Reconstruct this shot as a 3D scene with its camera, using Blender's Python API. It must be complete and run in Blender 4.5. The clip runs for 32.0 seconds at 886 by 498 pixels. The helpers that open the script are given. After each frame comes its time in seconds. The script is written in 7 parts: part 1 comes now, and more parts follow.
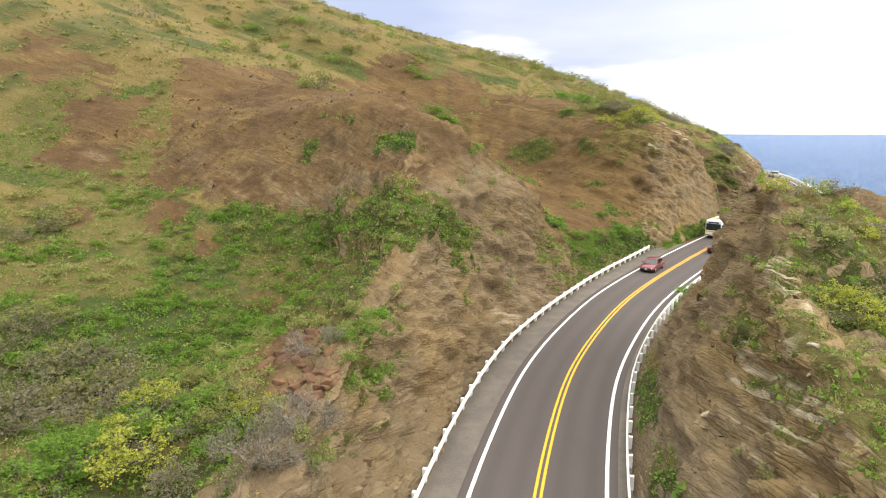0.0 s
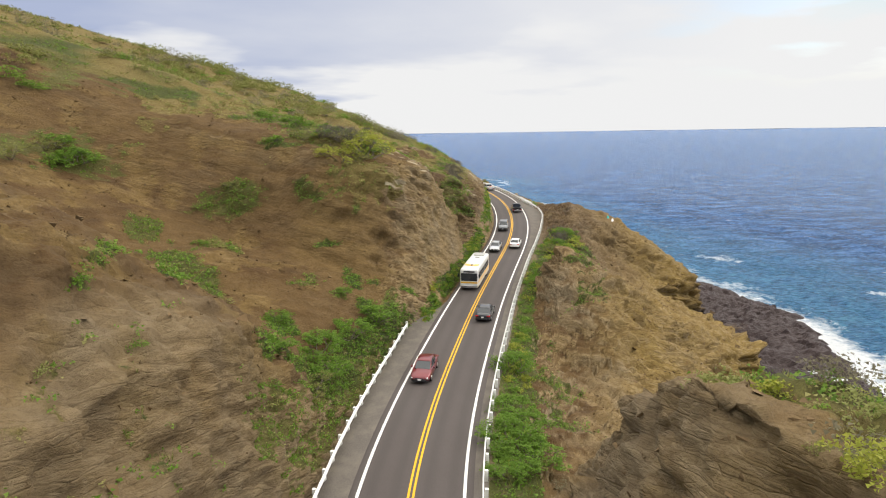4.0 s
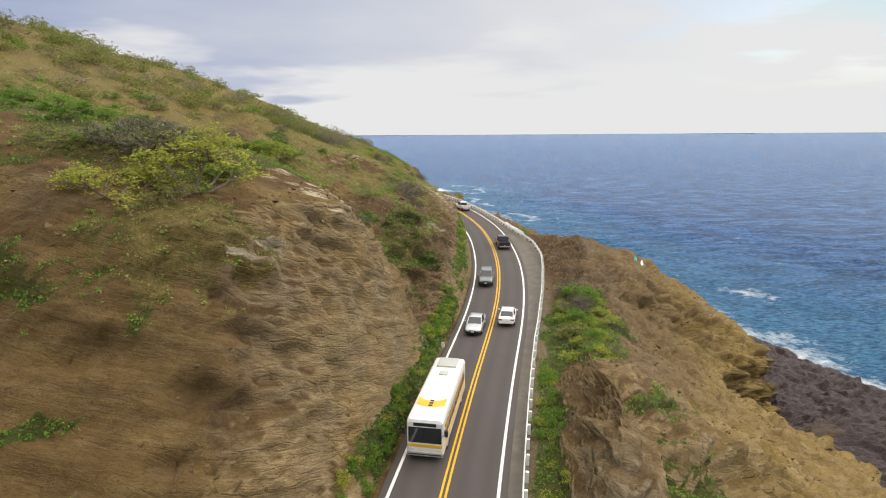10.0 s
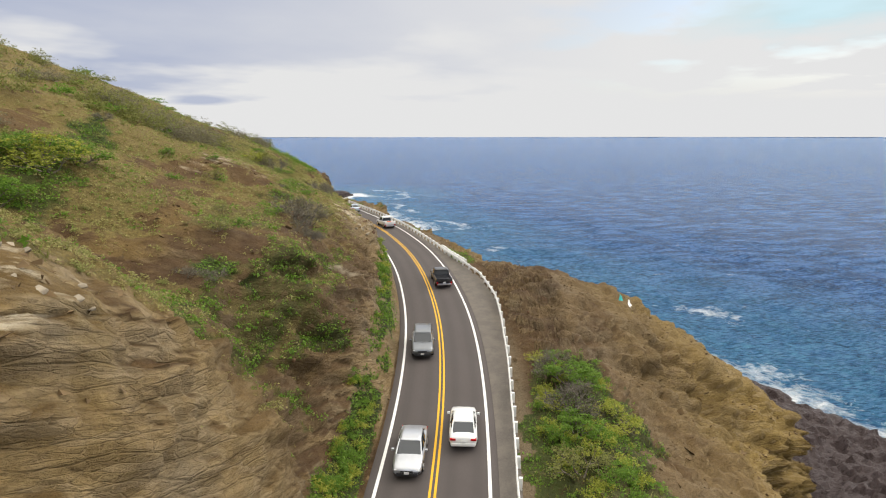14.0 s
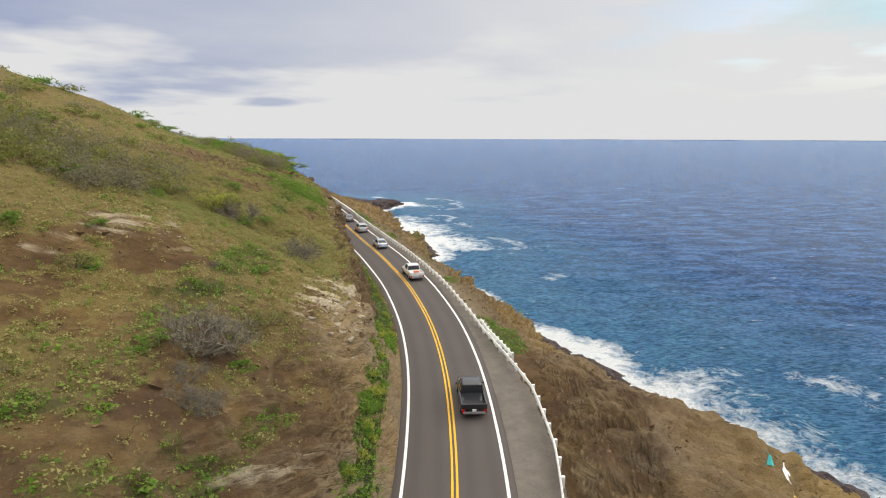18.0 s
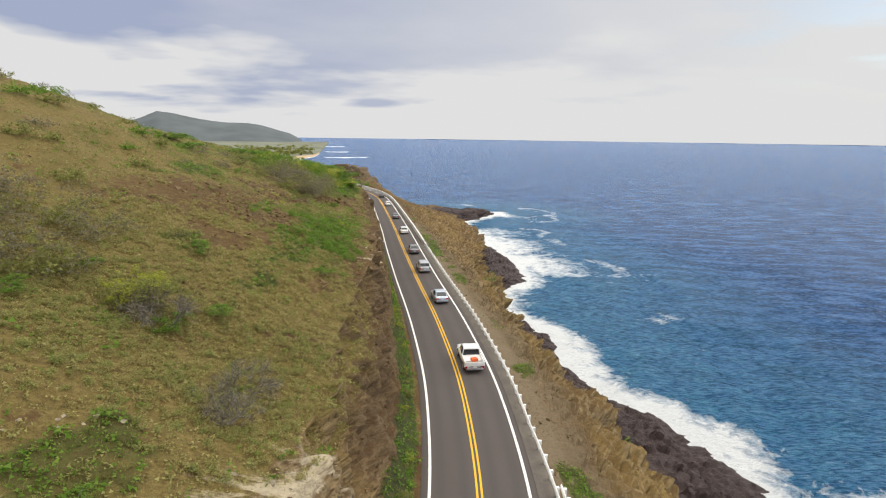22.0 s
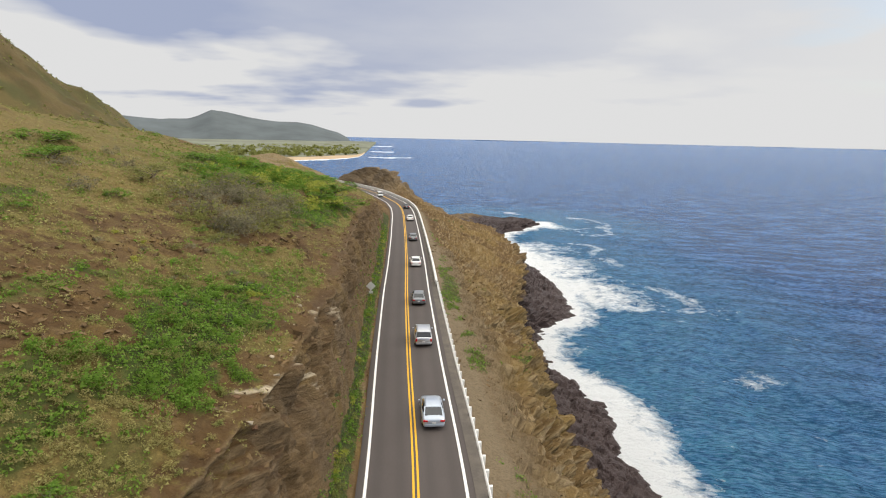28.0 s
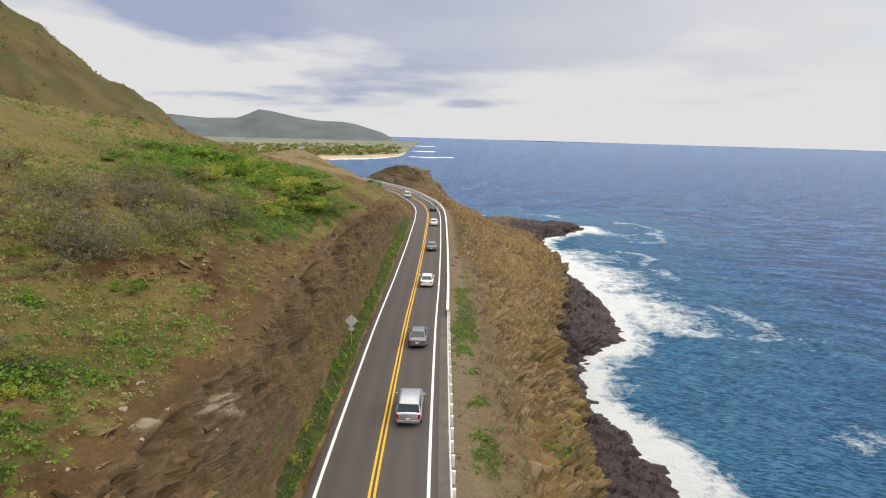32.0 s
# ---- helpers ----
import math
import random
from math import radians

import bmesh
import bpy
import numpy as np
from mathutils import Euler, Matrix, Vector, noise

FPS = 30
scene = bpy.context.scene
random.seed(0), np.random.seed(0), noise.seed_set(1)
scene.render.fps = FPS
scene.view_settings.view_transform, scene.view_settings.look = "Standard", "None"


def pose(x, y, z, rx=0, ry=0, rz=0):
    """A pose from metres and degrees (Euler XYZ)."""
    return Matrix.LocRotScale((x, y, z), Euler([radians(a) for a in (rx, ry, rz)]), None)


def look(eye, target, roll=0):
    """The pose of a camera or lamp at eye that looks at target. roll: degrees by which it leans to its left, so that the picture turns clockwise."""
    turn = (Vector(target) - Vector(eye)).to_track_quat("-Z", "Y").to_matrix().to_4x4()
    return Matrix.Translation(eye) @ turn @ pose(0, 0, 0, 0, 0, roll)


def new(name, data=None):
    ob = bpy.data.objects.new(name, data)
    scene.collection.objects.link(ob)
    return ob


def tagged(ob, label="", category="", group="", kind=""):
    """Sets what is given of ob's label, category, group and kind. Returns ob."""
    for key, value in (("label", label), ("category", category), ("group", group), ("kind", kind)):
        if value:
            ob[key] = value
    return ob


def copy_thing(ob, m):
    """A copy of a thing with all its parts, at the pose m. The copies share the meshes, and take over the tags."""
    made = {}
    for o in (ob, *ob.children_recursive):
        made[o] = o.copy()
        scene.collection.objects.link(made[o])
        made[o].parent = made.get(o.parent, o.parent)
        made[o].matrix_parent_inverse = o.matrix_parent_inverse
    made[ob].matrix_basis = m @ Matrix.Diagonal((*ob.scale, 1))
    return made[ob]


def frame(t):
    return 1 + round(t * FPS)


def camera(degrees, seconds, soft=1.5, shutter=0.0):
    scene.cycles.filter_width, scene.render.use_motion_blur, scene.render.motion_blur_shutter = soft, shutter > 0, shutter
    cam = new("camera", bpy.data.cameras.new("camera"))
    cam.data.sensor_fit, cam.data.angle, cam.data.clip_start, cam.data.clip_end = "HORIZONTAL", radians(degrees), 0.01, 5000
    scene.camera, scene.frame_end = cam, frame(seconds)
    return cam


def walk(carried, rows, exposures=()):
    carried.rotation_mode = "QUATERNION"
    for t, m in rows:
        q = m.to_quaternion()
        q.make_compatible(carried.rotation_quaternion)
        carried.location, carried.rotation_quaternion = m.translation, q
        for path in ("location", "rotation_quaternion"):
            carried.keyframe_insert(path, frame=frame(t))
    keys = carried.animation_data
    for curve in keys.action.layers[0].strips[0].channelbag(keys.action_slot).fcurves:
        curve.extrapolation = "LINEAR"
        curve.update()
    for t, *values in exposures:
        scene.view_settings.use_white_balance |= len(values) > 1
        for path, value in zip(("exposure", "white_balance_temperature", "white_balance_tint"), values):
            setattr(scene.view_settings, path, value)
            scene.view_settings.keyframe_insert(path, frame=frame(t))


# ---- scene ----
cam = camera(76.58, 32.0, soft=1.1)
PATH = [
    (0, 0.00, -0.00, 0.00, 78.30, -0.12, 0.03),
    (0.5, -0.30, 3.81, 0.69, 78.27, 0.36, -5.00),
    (1, -0.43, 7.49, 1.35, 78.32, 0.63, -11.34),
    (1.5, -0.25, 11.09, 1.98, 78.32, 0.67, -16.75),
    (2, 0.29, 14.55, 2.57, 78.25, 0.83, -19.80),
    (2.5, 1.24, 17.91, 3.15, 78.14, 1.01, -24.18),
    (3, 2.45, 21.15, 3.63, 78.12, 1.00, -27.35),
    (3.5, 3.83, 24.21, 4.13, 78.18, 0.92, -28.42),
    (5.5, 10.93, 36.39, 4.80, 78.13, 0.69, -29.97),
    (6, 12.82, 39.19, 4.78, 78.17, 0.63, -30.14),
    (6.5, 14.70, 41.96, 4.73, 78.18, 0.49, -30.21),
    (7, 16.61, 44.73, 4.66, 78.18, 0.53, -30.29),
    (7.5, 18.57, 47.46, 4.57, 78.22, 0.53, -30.37),
    (8, 20.45, 50.12, 4.49, 78.27, 0.46, -30.69),
    (8.5, 22.28, 52.69, 4.43, 78.25, 0.43, -30.88),
    (9, 24.13, 55.38, 4.44, 78.34, 0.39, -31.03),
    (9.5, 25.96, 58.26, 4.45, 78.38, 0.35, -31.24),
    (10, 27.74, 61.32, 4.44, 78.36, 0.36, -31.57),
    (10.5, 29.64, 64.53, 4.39, 78.49, 0.30, -31.95),
    (11, 31.53, 67.77, 4.22, 78.62, 0.46, -32.29),
    (11.5, 33.41, 70.87, 4.00, 78.54, 0.21, -32.44),
    (12, 35.16, 73.72, 3.81, 78.46, 0.14, -34.33),
    (12.5, 36.82, 76.24, 3.71, 78.42, 0.12, -36.60),
    (13, 38.58, 78.56, 3.61, 78.52, 0.17, -37.74),
    (13.5, 40.41, 80.74, 3.49, 78.51, 0.12, -38.73),
    (14, 42.26, 82.90, 3.52, 78.59, 0.05, -39.36),
    (14.5, 44.19, 85.06, 3.77, 78.62, 0.01, -39.57),
    (16.5, 52.62, 94.45, 5.76, 78.59, -0.10, -39.55),
    (17, 54.97, 96.71, 6.05, 78.66, -0.03, -38.18),
    (17.5, 57.32, 98.96, 6.41, 78.70, -0.09, -36.20),
    (18, 59.62, 101.19, 6.68, 78.72, -0.18, -33.36),
    (18.5, 61.80, 103.52, 6.95, 78.78, -0.42, -30.68),
    (19, 63.87, 105.89, 7.31, 78.75, -0.45, -29.46),
    (19.5, 65.87, 108.30, 7.73, 78.77, -0.65, -28.67),
    (20, 67.78, 110.75, 8.18, 78.75, -0.59, -27.96),
    (20.5, 69.68, 113.26, 8.57, 78.80, -0.69, -27.01),
    (21, 71.47, 115.76, 8.88, 78.77, -0.82, -25.38),
    (21.5, 73.14, 118.22, 9.23, 78.75, -0.78, -24.06),
    (22, 74.69, 120.59, 9.52, 78.73, -0.74, -23.48),
    (22.5, 76.08, 122.92, 9.77, 78.76, -0.74, -22.73),
    (23, 77.33, 125.19, 9.96, 78.77, -0.88, -22.24),
    (23.5, 78.58, 127.46, 10.02, 78.78, -0.86, -21.90),
    (24, 79.84, 129.81, 10.00, 78.76, -1.02, -21.72),
    (24.5, 81.13, 132.16, 9.93, 78.76, -1.10, -21.56),
    (25, 82.44, 134.45, 9.86, 78.80, -1.17, -21.48),
    (25.5, 83.78, 136.72, 9.79, 78.83, -1.23, -21.19),
    (27.5, 89.66, 146.39, 10.17, 78.72, -1.25, -19.77),
    (28, 91.08, 148.84, 9.95, 78.70, -1.28, -18.61),
    (28.5, 92.49, 151.29, 9.70, 78.67, -1.43, -17.33),
    (29, 93.85, 153.73, 9.47, 78.64, -1.47, -16.44),
    (29.5, 95.13, 156.13, 9.26, 78.65, -1.49, -16.23),
    (30, 96.37, 158.47, 9.04, 78.66, -1.46, -16.01),
    (30.5, 97.55, 160.76, 8.82, 78.64, -1.47, -15.68),
    (31, 98.64, 163.02, 8.58, 78.65, -1.54, -15.24),
    (31.5, 99.68, 165.26, 8.35, 78.62, -1.61, -14.61),
    (32, 100.70, 167.51, 8.12, 78.63, -1.59, -14.26),
]
walk(cam, [(r[0], pose(*r[1:])) for r in PATH], [(0, 0.68), (2, 0.40), (3.5, 0.20), (6, 0.07), (13, 0.02), (18, -0.06), (32, -0.08)])

# ---- world and light ----
world = bpy.data.worlds.new("sky")
scene.world = world
world.use_nodes = True
wn, wl = world.node_tree.nodes, world.node_tree.links
wn.clear()
SUN_EL, SUN_AZ = 40.0, 105.0          # degrees; azimuth clockwise from +y


def wmath(op, a, b=None, clamp=False):
    n = wn.new("ShaderNodeMath")
    n.operation, n.use_clamp = op, clamp
    for i, v in enumerate((a, b)):
        if v is None:
            continue
        if isinstance(v, (int, float)):
            n.inputs[i].default_value = v
        else:
            wl.new(v, n.inputs[i])
    return n.outputs[0]


def wmix(fac, a, b):
    n = wn.new("ShaderNodeMix")
    n.data_type = "RGBA"
    for sock, v in ((n.inputs[0], fac), (n.inputs[6], a), (n.inputs[7], b)):
        if isinstance(v, (int, float)):
            sock.default_value = v
        elif isinstance(v, tuple):
            sock.default_value = (*v, 1)
        else:
            wl.new(v, sock)
    return n.outputs[2]


sky = wn.new("ShaderNodeTexSky")
sky.sky_type, sky.sun_disc = "NISHITA", False
sky.sun_elevation, sky.sun_rotation = radians(SUN_EL), radians(SUN_AZ)
sky.air_density, sky.dust_density = 1.0, 2.0
geo = wn.new("ShaderNodeTexCoord")
sep = wn.new("ShaderNodeSeparateXYZ")
wl.new(geo.outputs["Generated"], sep.inputs[0])
up = wmath("MAXIMUM", sep.outputs[2], 0.0)
den = wmath("ADD", up, 0.10)
flat = wn.new("ShaderNodeCombineXYZ")
wl.new(wmath("DIVIDE", sep.outputs[0], den), flat.inputs[0])
wl.new(wmath("DIVIDE", sep.outputs[1], den), flat.inputs[1])


def cloud_noise(scale, detail, rough, shift):
    mp = wn.new("ShaderNodeMapping")
    wl.new(flat.outputs[0], mp.inputs[0])
    mp.inputs["Location"].default_value = shift
    mp.inputs["Scale"].default_value = (scale, scale, scale)
    nz = wn.new("ShaderNodeTexNoise")
    nz.inputs["Scale"].default_value = 1.0
    nz.inputs["Detail"].default_value = detail
    nz.inputs["Roughness"].default_value = rough
    wl.new(mp.outputs[0], nz.inputs["Vector"])
    return nz.outputs[0]


big = cloud_noise(0.42, 4.0, 0.5, (3.1, 1.7, 0.0))
fine = cloud_noise(1.2, 4.0, 0.5, (8.0, 2.0, 0.0))
# the side of the sky where the sun stands behind thin cloud is the brightest
sd_dot = wmath("ADD", wmath("MULTIPLY", sep.outputs[0], math.sin(radians(SUN_AZ - 10))), wmath("MULTIPLY", sep.outputs[1], math.cos(radians(SUN_AZ - 10))))
glow = wmath("ADD", wmath("MULTIPLY", sd_dot, 1.05), 0.18, True)
mixed = wmath("ADD", wmath("MULTIPLY", big, 0.74), wmath("MULTIPLY", fine, 0.26))
edge = wmath("ADD", up, wmath("MULTIPLY", wmath("SUBTRACT", mixed, 0.5), 0.62))
dark = wmath("MULTIPLY", wmath("SUBTRACT", edge, 0.085), 16.0, True)
dark = wmath("MULTIPLY", dark, wmath("SUBTRACT", 1.0, glow))
dark = wmath("MULTIPLY", dark, wmath("ADD", 0.55, wmath("MULTIPLY", fine, 0.9)), True)
dark = wmath("MULTIPLY", dark, wmath("MULTIPLY", wmath("SUBTRACT", up, 0.012), 22.0, True))
lens_x = wmath("SUBTRACT", wmath("MULTIPLY", sep.outputs[0], math.cos(radians(16.6))), wmath("MULTIPLY", sep.outputs[1], math.sin(radians(16.6))))
lens_x = wmath("DIVIDE", lens_x, 0.055)
lens_z = wmath("DIVIDE", wmath("SUBTRACT", sep.outputs[2], 0.056), 0.0095)
lens = wmath("SUBTRACT", 1.15, wmath("SQRT", wmath("ADD", wmath("MULTIPLY", lens_x, lens_x), wmath("MULTIPLY", lens_z, lens_z))))
lens = wmath("MULTIPLY", wmath("ADD", lens, wmath("MULTIPLY", wmath("SUBTRACT", fine, 0.5), 1.2)), wmath("MULTIPLY", sep.outputs[1], 3.0, True))
dark = wmath("MAXIMUM", dark, wmath("MULTIPLY", wmath("MULTIPLY", lens, 1.6, True), 0.75))
gap = wmath("MULTIPLY", wmath("SUBTRACT", fine, 0.50), 8.0, True)
gap = wmath("MULTIPLY", gap, wmath("MULTIPLY", wmath("SUBTRACT", sd_dot, 0.62), 5.0, True))
clear = wn.new("ShaderNodeVectorMath")
clear.operation = "SCALE"
wl.new(sky.outputs[0], clear.inputs[0])
clear.inputs["Scale"].default_value = 0.15
cloud = wmix(dark, (0.785, 0.785, 0.785), (0.385, 0.440, 0.600))
cloud = wmix(wmath("MULTIPLY", wmath("MULTIPLY", gap, 0.75), wmath("MULTIPLY", wmath("SUBTRACT", up, 0.05), 12.0, True)), cloud, clear.outputs[0])
# a thin pale-blue opening in the cloud out over the sea
rift = wmath("ADD", wmath("MULTIPLY", sep.outputs[0], math.sin(radians(77))), wmath("MULTIPLY", sep.outputs[1], math.cos(radians(77))))
rift = wmath("MULTIPLY", wmath("SUBTRACT", rift, 0.945), 30.0, True)
rift = wmath("MULTIPLY", rift, wmath("MULTIPLY", wmath("SUBTRACT", wmath("ADD", up, wmath("MULTIPLY", wmath("SUBTRACT", fine, 0.5), 0.16)), 0.120), 20.0, True))
cloud = wmix(wmath("MULTIPLY", rift, 0.8), cloud, (0.56, 0.79, 0.86))
# overhead, out of view: neutral tone added to take blue off the ground light
cloud = wmix(wmath("MULTIPLY", wmath("SUBTRACT", up, 0.40), 4.0, True), cloud, (0.64, 0.62, 0.575))
# the unseen upper sky is brightened to add light on the ground
lift = wmath("ADD", 1.0, wmath("MULTIPLY", wmath("SUBTRACT", up, 0.26, True), 4.3))
back = wn.new("ShaderNodeBackground")
wl.new(cloud, back.inputs[0])
wl.new(lift, back.inputs[1])
wout = wn.new("ShaderNodeOutputWorld")
wl.new(back.outputs[0], wout.inputs[0])

sun = new("sun", bpy.data.lights.new("sun", "SUN"))
sun.data.energy, sun.data.angle, sun.data.color = 1.65, radians(50), (1.0, 0.96, 0.90)
az, el = radians(SUN_AZ), radians(SUN_EL)
sun_to = Vector((math.sin(az) * math.cos(el), math.cos(az) * math.cos(el), math.sin(el)))
sun.matrix_world = look(sun_to * 400, (0, 0, 0))

# ---- materials ----


class Mat:
    """A node material in the making."""

    def __init__(self, name, rough=0.85, metal=0.0, spec=0.3):
        self.m = bpy.data.materials.new(name)
        self.m.use_nodes = True
        self.t = self.m.node_tree
        self.b = self.t.nodes["Principled BSDF"]
        self.b.inputs["Roughness"].default_value = rough
        self.b.inputs["Metallic"].default_value = metal
        self.b.inputs["Specular IOR Level"].default_value = spec

    def node(self, kind):
        return self.t.nodes.new(kind)

    def link(self, a, b):
        self.t.links.new(a, b)

    def pos(self):
        return self.node("ShaderNodeNewGeometry").outputs["Position"]

    def noise(self, scale, detail=4.0, rough=0.6, stretch=(1, 1, 1), vec=None):
        mp = self.node("ShaderNodeMapping")
        self.link(vec or self.pos(), mp.inputs[0])
        mp.inputs["Scale"].default_value = stretch
        n = self.node("ShaderNodeTexNoise")
        n.inputs["Scale"].default_value, n.inputs["Detail"].default_value, n.inputs["Roughness"].default_value = scale, detail, rough
        self.link(mp.outputs[0], n.inputs["Vector"])
        return n.outputs[0]

    def ramp(self, fac, stops):
        r = self.node("ShaderNodeValToRGB")
        while len(r.color_ramp.elements) < len(stops):
            r.color_ramp.elements.new(0.5)
        for e, (p, c) in zip(r.color_ramp.elements, stops):
            e.position, e.color = p, ((c, c, c, 1) if isinstance(c, (int, float)) else (*c, 1))
        self.link(fac, r.inputs[0])
        return r.outputs[0]

    def mix(self, fac, a, b, blend="MIX"):
        n = self.node("ShaderNodeMix")
        n.data_type, n.blend_type = "RGBA", blend
        for sock, v in ((n.inputs[0], fac), (n.inputs[6], a), (n.inputs[7], b)):
            if isinstance(v, (int, float)):
                sock.default_value = v
            elif isinstance(v, tuple):
                sock.default_value = (*v, 1)
            else:
                self.link(v, sock)
        return n.outputs[2]

    def math(self, op, a, b=None, clamp=False):
        n = self.node("ShaderNodeMath")
        n.operation, n.use_clamp = op, clamp
        for i, v in enumerate((a, b)):
            if v is None:
                continue
            if isinstance(v, (int, float)):
                n.inputs[i].default_value = v
            else:
                self.link(v, n.inputs[i])
        return n.outputs[0]

    def attr(self, name):
        a = self.node("ShaderNodeAttribute")
        a.attribute_name = name
        return a

    def colour(self, v):
        if isinstance(v, tuple):
            self.b.inputs["Base Color"].default_value = (*v, 1)
        else:
            self.link(v, self.b.inputs["Base Color"])

    def bump(self, height, strength=0.5, distance=0.05):
        n = self.node("ShaderNodeBump")
        n.inputs["Strength"].default_value, n.inputs["Distance"].default_value = strength, distance
        self.link(height, n.inputs["Height"])
        self.link(n.outputs[0], self.b.inputs["Normal"])


def varied(name, col, rough=0.8, amount=0.25, scale=3.0, metal=0.0, spec=0.3, bump=0.0):
    m = Mat(name, rough, metal, spec)
    n = m.noise(scale, 5.0)
    lo, hi = tuple(c * (1 - amount) for c in col), tuple(min(1, c * (1 + amount)) for c in col)
    m.colour(m.ramp(n, [(0.3, lo), (0.7, hi)]))
    if bump:
        m.bump(n, bump, 0.03)
    return m.m


def leafy(name, a, b, c, rough=0.65):
    """Foliage: each leaf or tuft takes its own tone between a, b and c."""
    m = Mat(name, rough, 0.0, 0.25)
    rnd = m.node("ShaderNodeNewGeometry").outputs["Random Per Island"]
    tone = m.ramp(rnd, [(0.0, a), (0.5, b), (1.0, c)])
    wide = m.noise(0.16, 3.0)
    m.colour(m.mix(m.ramp(wide, [(0.35, 0.0), (0.65, 0.55)]), tone, tuple(0.55 * x + 0.45 * y for x, y in zip(a, c))))
    thin = m.node("ShaderNodeBsdfTranslucent")
    both = m.node("ShaderNodeMixShader")
    both.inputs[0].default_value = 0.50
    m.link(m.b.inputs["Base Color"].links[0].from_socket, thin.inputs["Color"])
    m.link(m.b.outputs[0], both.inputs[1])
    m.link(thin.outputs[0], both.inputs[2])
    m.link(both.outputs[0], m.t.nodes["Material Output"].inputs["Surface"])
    return m.m


def ground_material():
    m = Mat("hillside", 0.92, 0.0, 0.2)
    zone = m.node("ShaderNodeSeparateColor")
    m.link(m.attr("zone").outputs["Color"], zone.inputs[0])
    rocky, grassy, lava = zone.outputs[0], zone.outputs[1], zone.outputs[2]
    tint = m.node("ShaderNodeSeparateColor")
    m.link(m.attr("tint").outputs["Color"], tint.inputs[0])
    ochre, gravel, lush = tint.outputs[0], tint.outputs[1], tint.outputs[2]
    big = m.noise(0.11, 5.0, 0.6)
    mid = m.noise(0.6, 6.0, 0.65)
    fine = m.noise(4.5, 6.0, 0.7)
    split = m.node("ShaderNodeSeparateXYZ")
    m.link(m.pos(), split.inputs[0])
    join = m.node("ShaderNodeCombineXYZ")
    m.link(split.outputs[0], join.inputs[0])
    m.link(split.outputs[1], join.inputs[1])
    m.link(m.math("ADD", m.attr("bed").outputs["Fac"], m.math("MULTIPLY", m.noise(0.5, 4.0, 0.6), 0.18)), join.inputs[2])
    beds = join.outputs[0]
    shift = m.node("ShaderNodeVectorMath")
    shift.operation = "MULTIPLY_ADD"
    wob = m.node("ShaderNodeTexNoise")
    wob.inputs["Scale"].default_value, wob.inputs["Detail"].default_value = 0.9, 4.0
    m.link(m.pos(), wob.inputs["Vector"])
    m.link(wob.outputs["Color"], shift.inputs[0])
    shift.inputs[1].default_value = (0.45, 0.45, 0.14)
    m.link(beds, shift.inputs[2])
    cut = m.attr("cut").outputs["Fac"]

    def bedding(scale, detail, rough, stretch):
        """Noise drawn out along the beds, which shows only where the surface cuts across them."""
        return m.math("ADD", 0.5, m.math("MULTIPLY", m.math("SUBTRACT", m.noise(scale, detail, rough, stretch, beds), 0.5), cut))

    slabs, joints = [], []
    for stretch in ((0.36, 0.36, 1.9), (1.1, 1.1, 4.6), (3.2, 3.2, 9.0)):
        bent = m.node("ShaderNodeMapping")
        bent.inputs["Scale"].default_value = stretch
        m.link(shift.outputs[0], bent.inputs[0])
        body, rim = m.node("ShaderNodeTexVoronoi"), m.node("ShaderNodeTexVoronoi")
        rim.feature = "DISTANCE_TO_EDGE"
        for vor in (body, rim):
            vor.inputs["Scale"].default_value = 1.0
            m.link(bent.outputs[0], vor.inputs["Vector"])
        one = m.node("ShaderNodeSeparateColor")
        m.link(body.outputs["Color"], one.inputs[0])
        slabs.append(one.outputs[0])
        joints.append(m.ramp(rim.outputs["Distance"], [(0.0, 0.0), (0.07, 1.0)]))
    stony = m.math("MAXIMUM", m.math("ADD", 0.14, m.math("MULTIPLY", rocky, 0.86)), ochre)
    strata = bedding(0.9, 6.0, 0.65, (0.24, 0.24, 1.4))
    thin = bedding(2.0, 5.0, 0.7, (0.22, 0.22, 1.6))
    earth = m.ramp(mid, [(0.25, (0.034, 0.018, 0.007)), (0.5, (0.069, 0.038, 0.014)), (0.75, (0.120, 0.071, 0.028))])
    earth = m.mix(m.ramp(big, [(0.38, 0.0), (0.62, 0.75)]), earth, m.ramp(fine, [(0.3, (0.081, 0.047, 0.015)), (0.7, (0.137, 0.086, 0.034))]))
    speck = m.noise(7.0, 5.0, 0.75)
    earth = m.mix(m.ramp(speck, [(0.36, 0.65), (0.48, 0.0)]), earth, (0.051, 0.027, 0.011))
    earth = m.mix(m.ramp(speck, [(0.60, 0.0), (0.74, 0.4)]), earth, (0.22, 0.145, 0.068))
    rock = m.ramp(strata, [(0.25, (0.200, 0.139, 0.062)), (0.5, (0.278, 0.195, 0.091)), (0.72, (0.369, 0.265, 0.133))])
    rock = m.mix(m.ramp(thin, [(0.42, 0.0), (0.60, 0.28)]), rock, (0.163, 0.104, 0.049))
    rock = m.mix(m.ramp(fine, [(0.66, 0.0), (0.80, 0.25)]), rock, (0.40, 0.33, 0.22))
    gold = m.ramp(m.math("ADD", m.math("MULTIPLY", mid, 0.6), m.math("MULTIPLY", fine, 0.4)), [(0.3, (0.112, 0.072, 0.021)), (0.52, (0.226, 0.152, 0.046)), (0.75, (0.350, 0.255, 0.108))])
    dust = m.ramp(fine, [(0.3, (0.110, 0.082, 0.048)), (0.7, (0.19, 0.145, 0.090))])
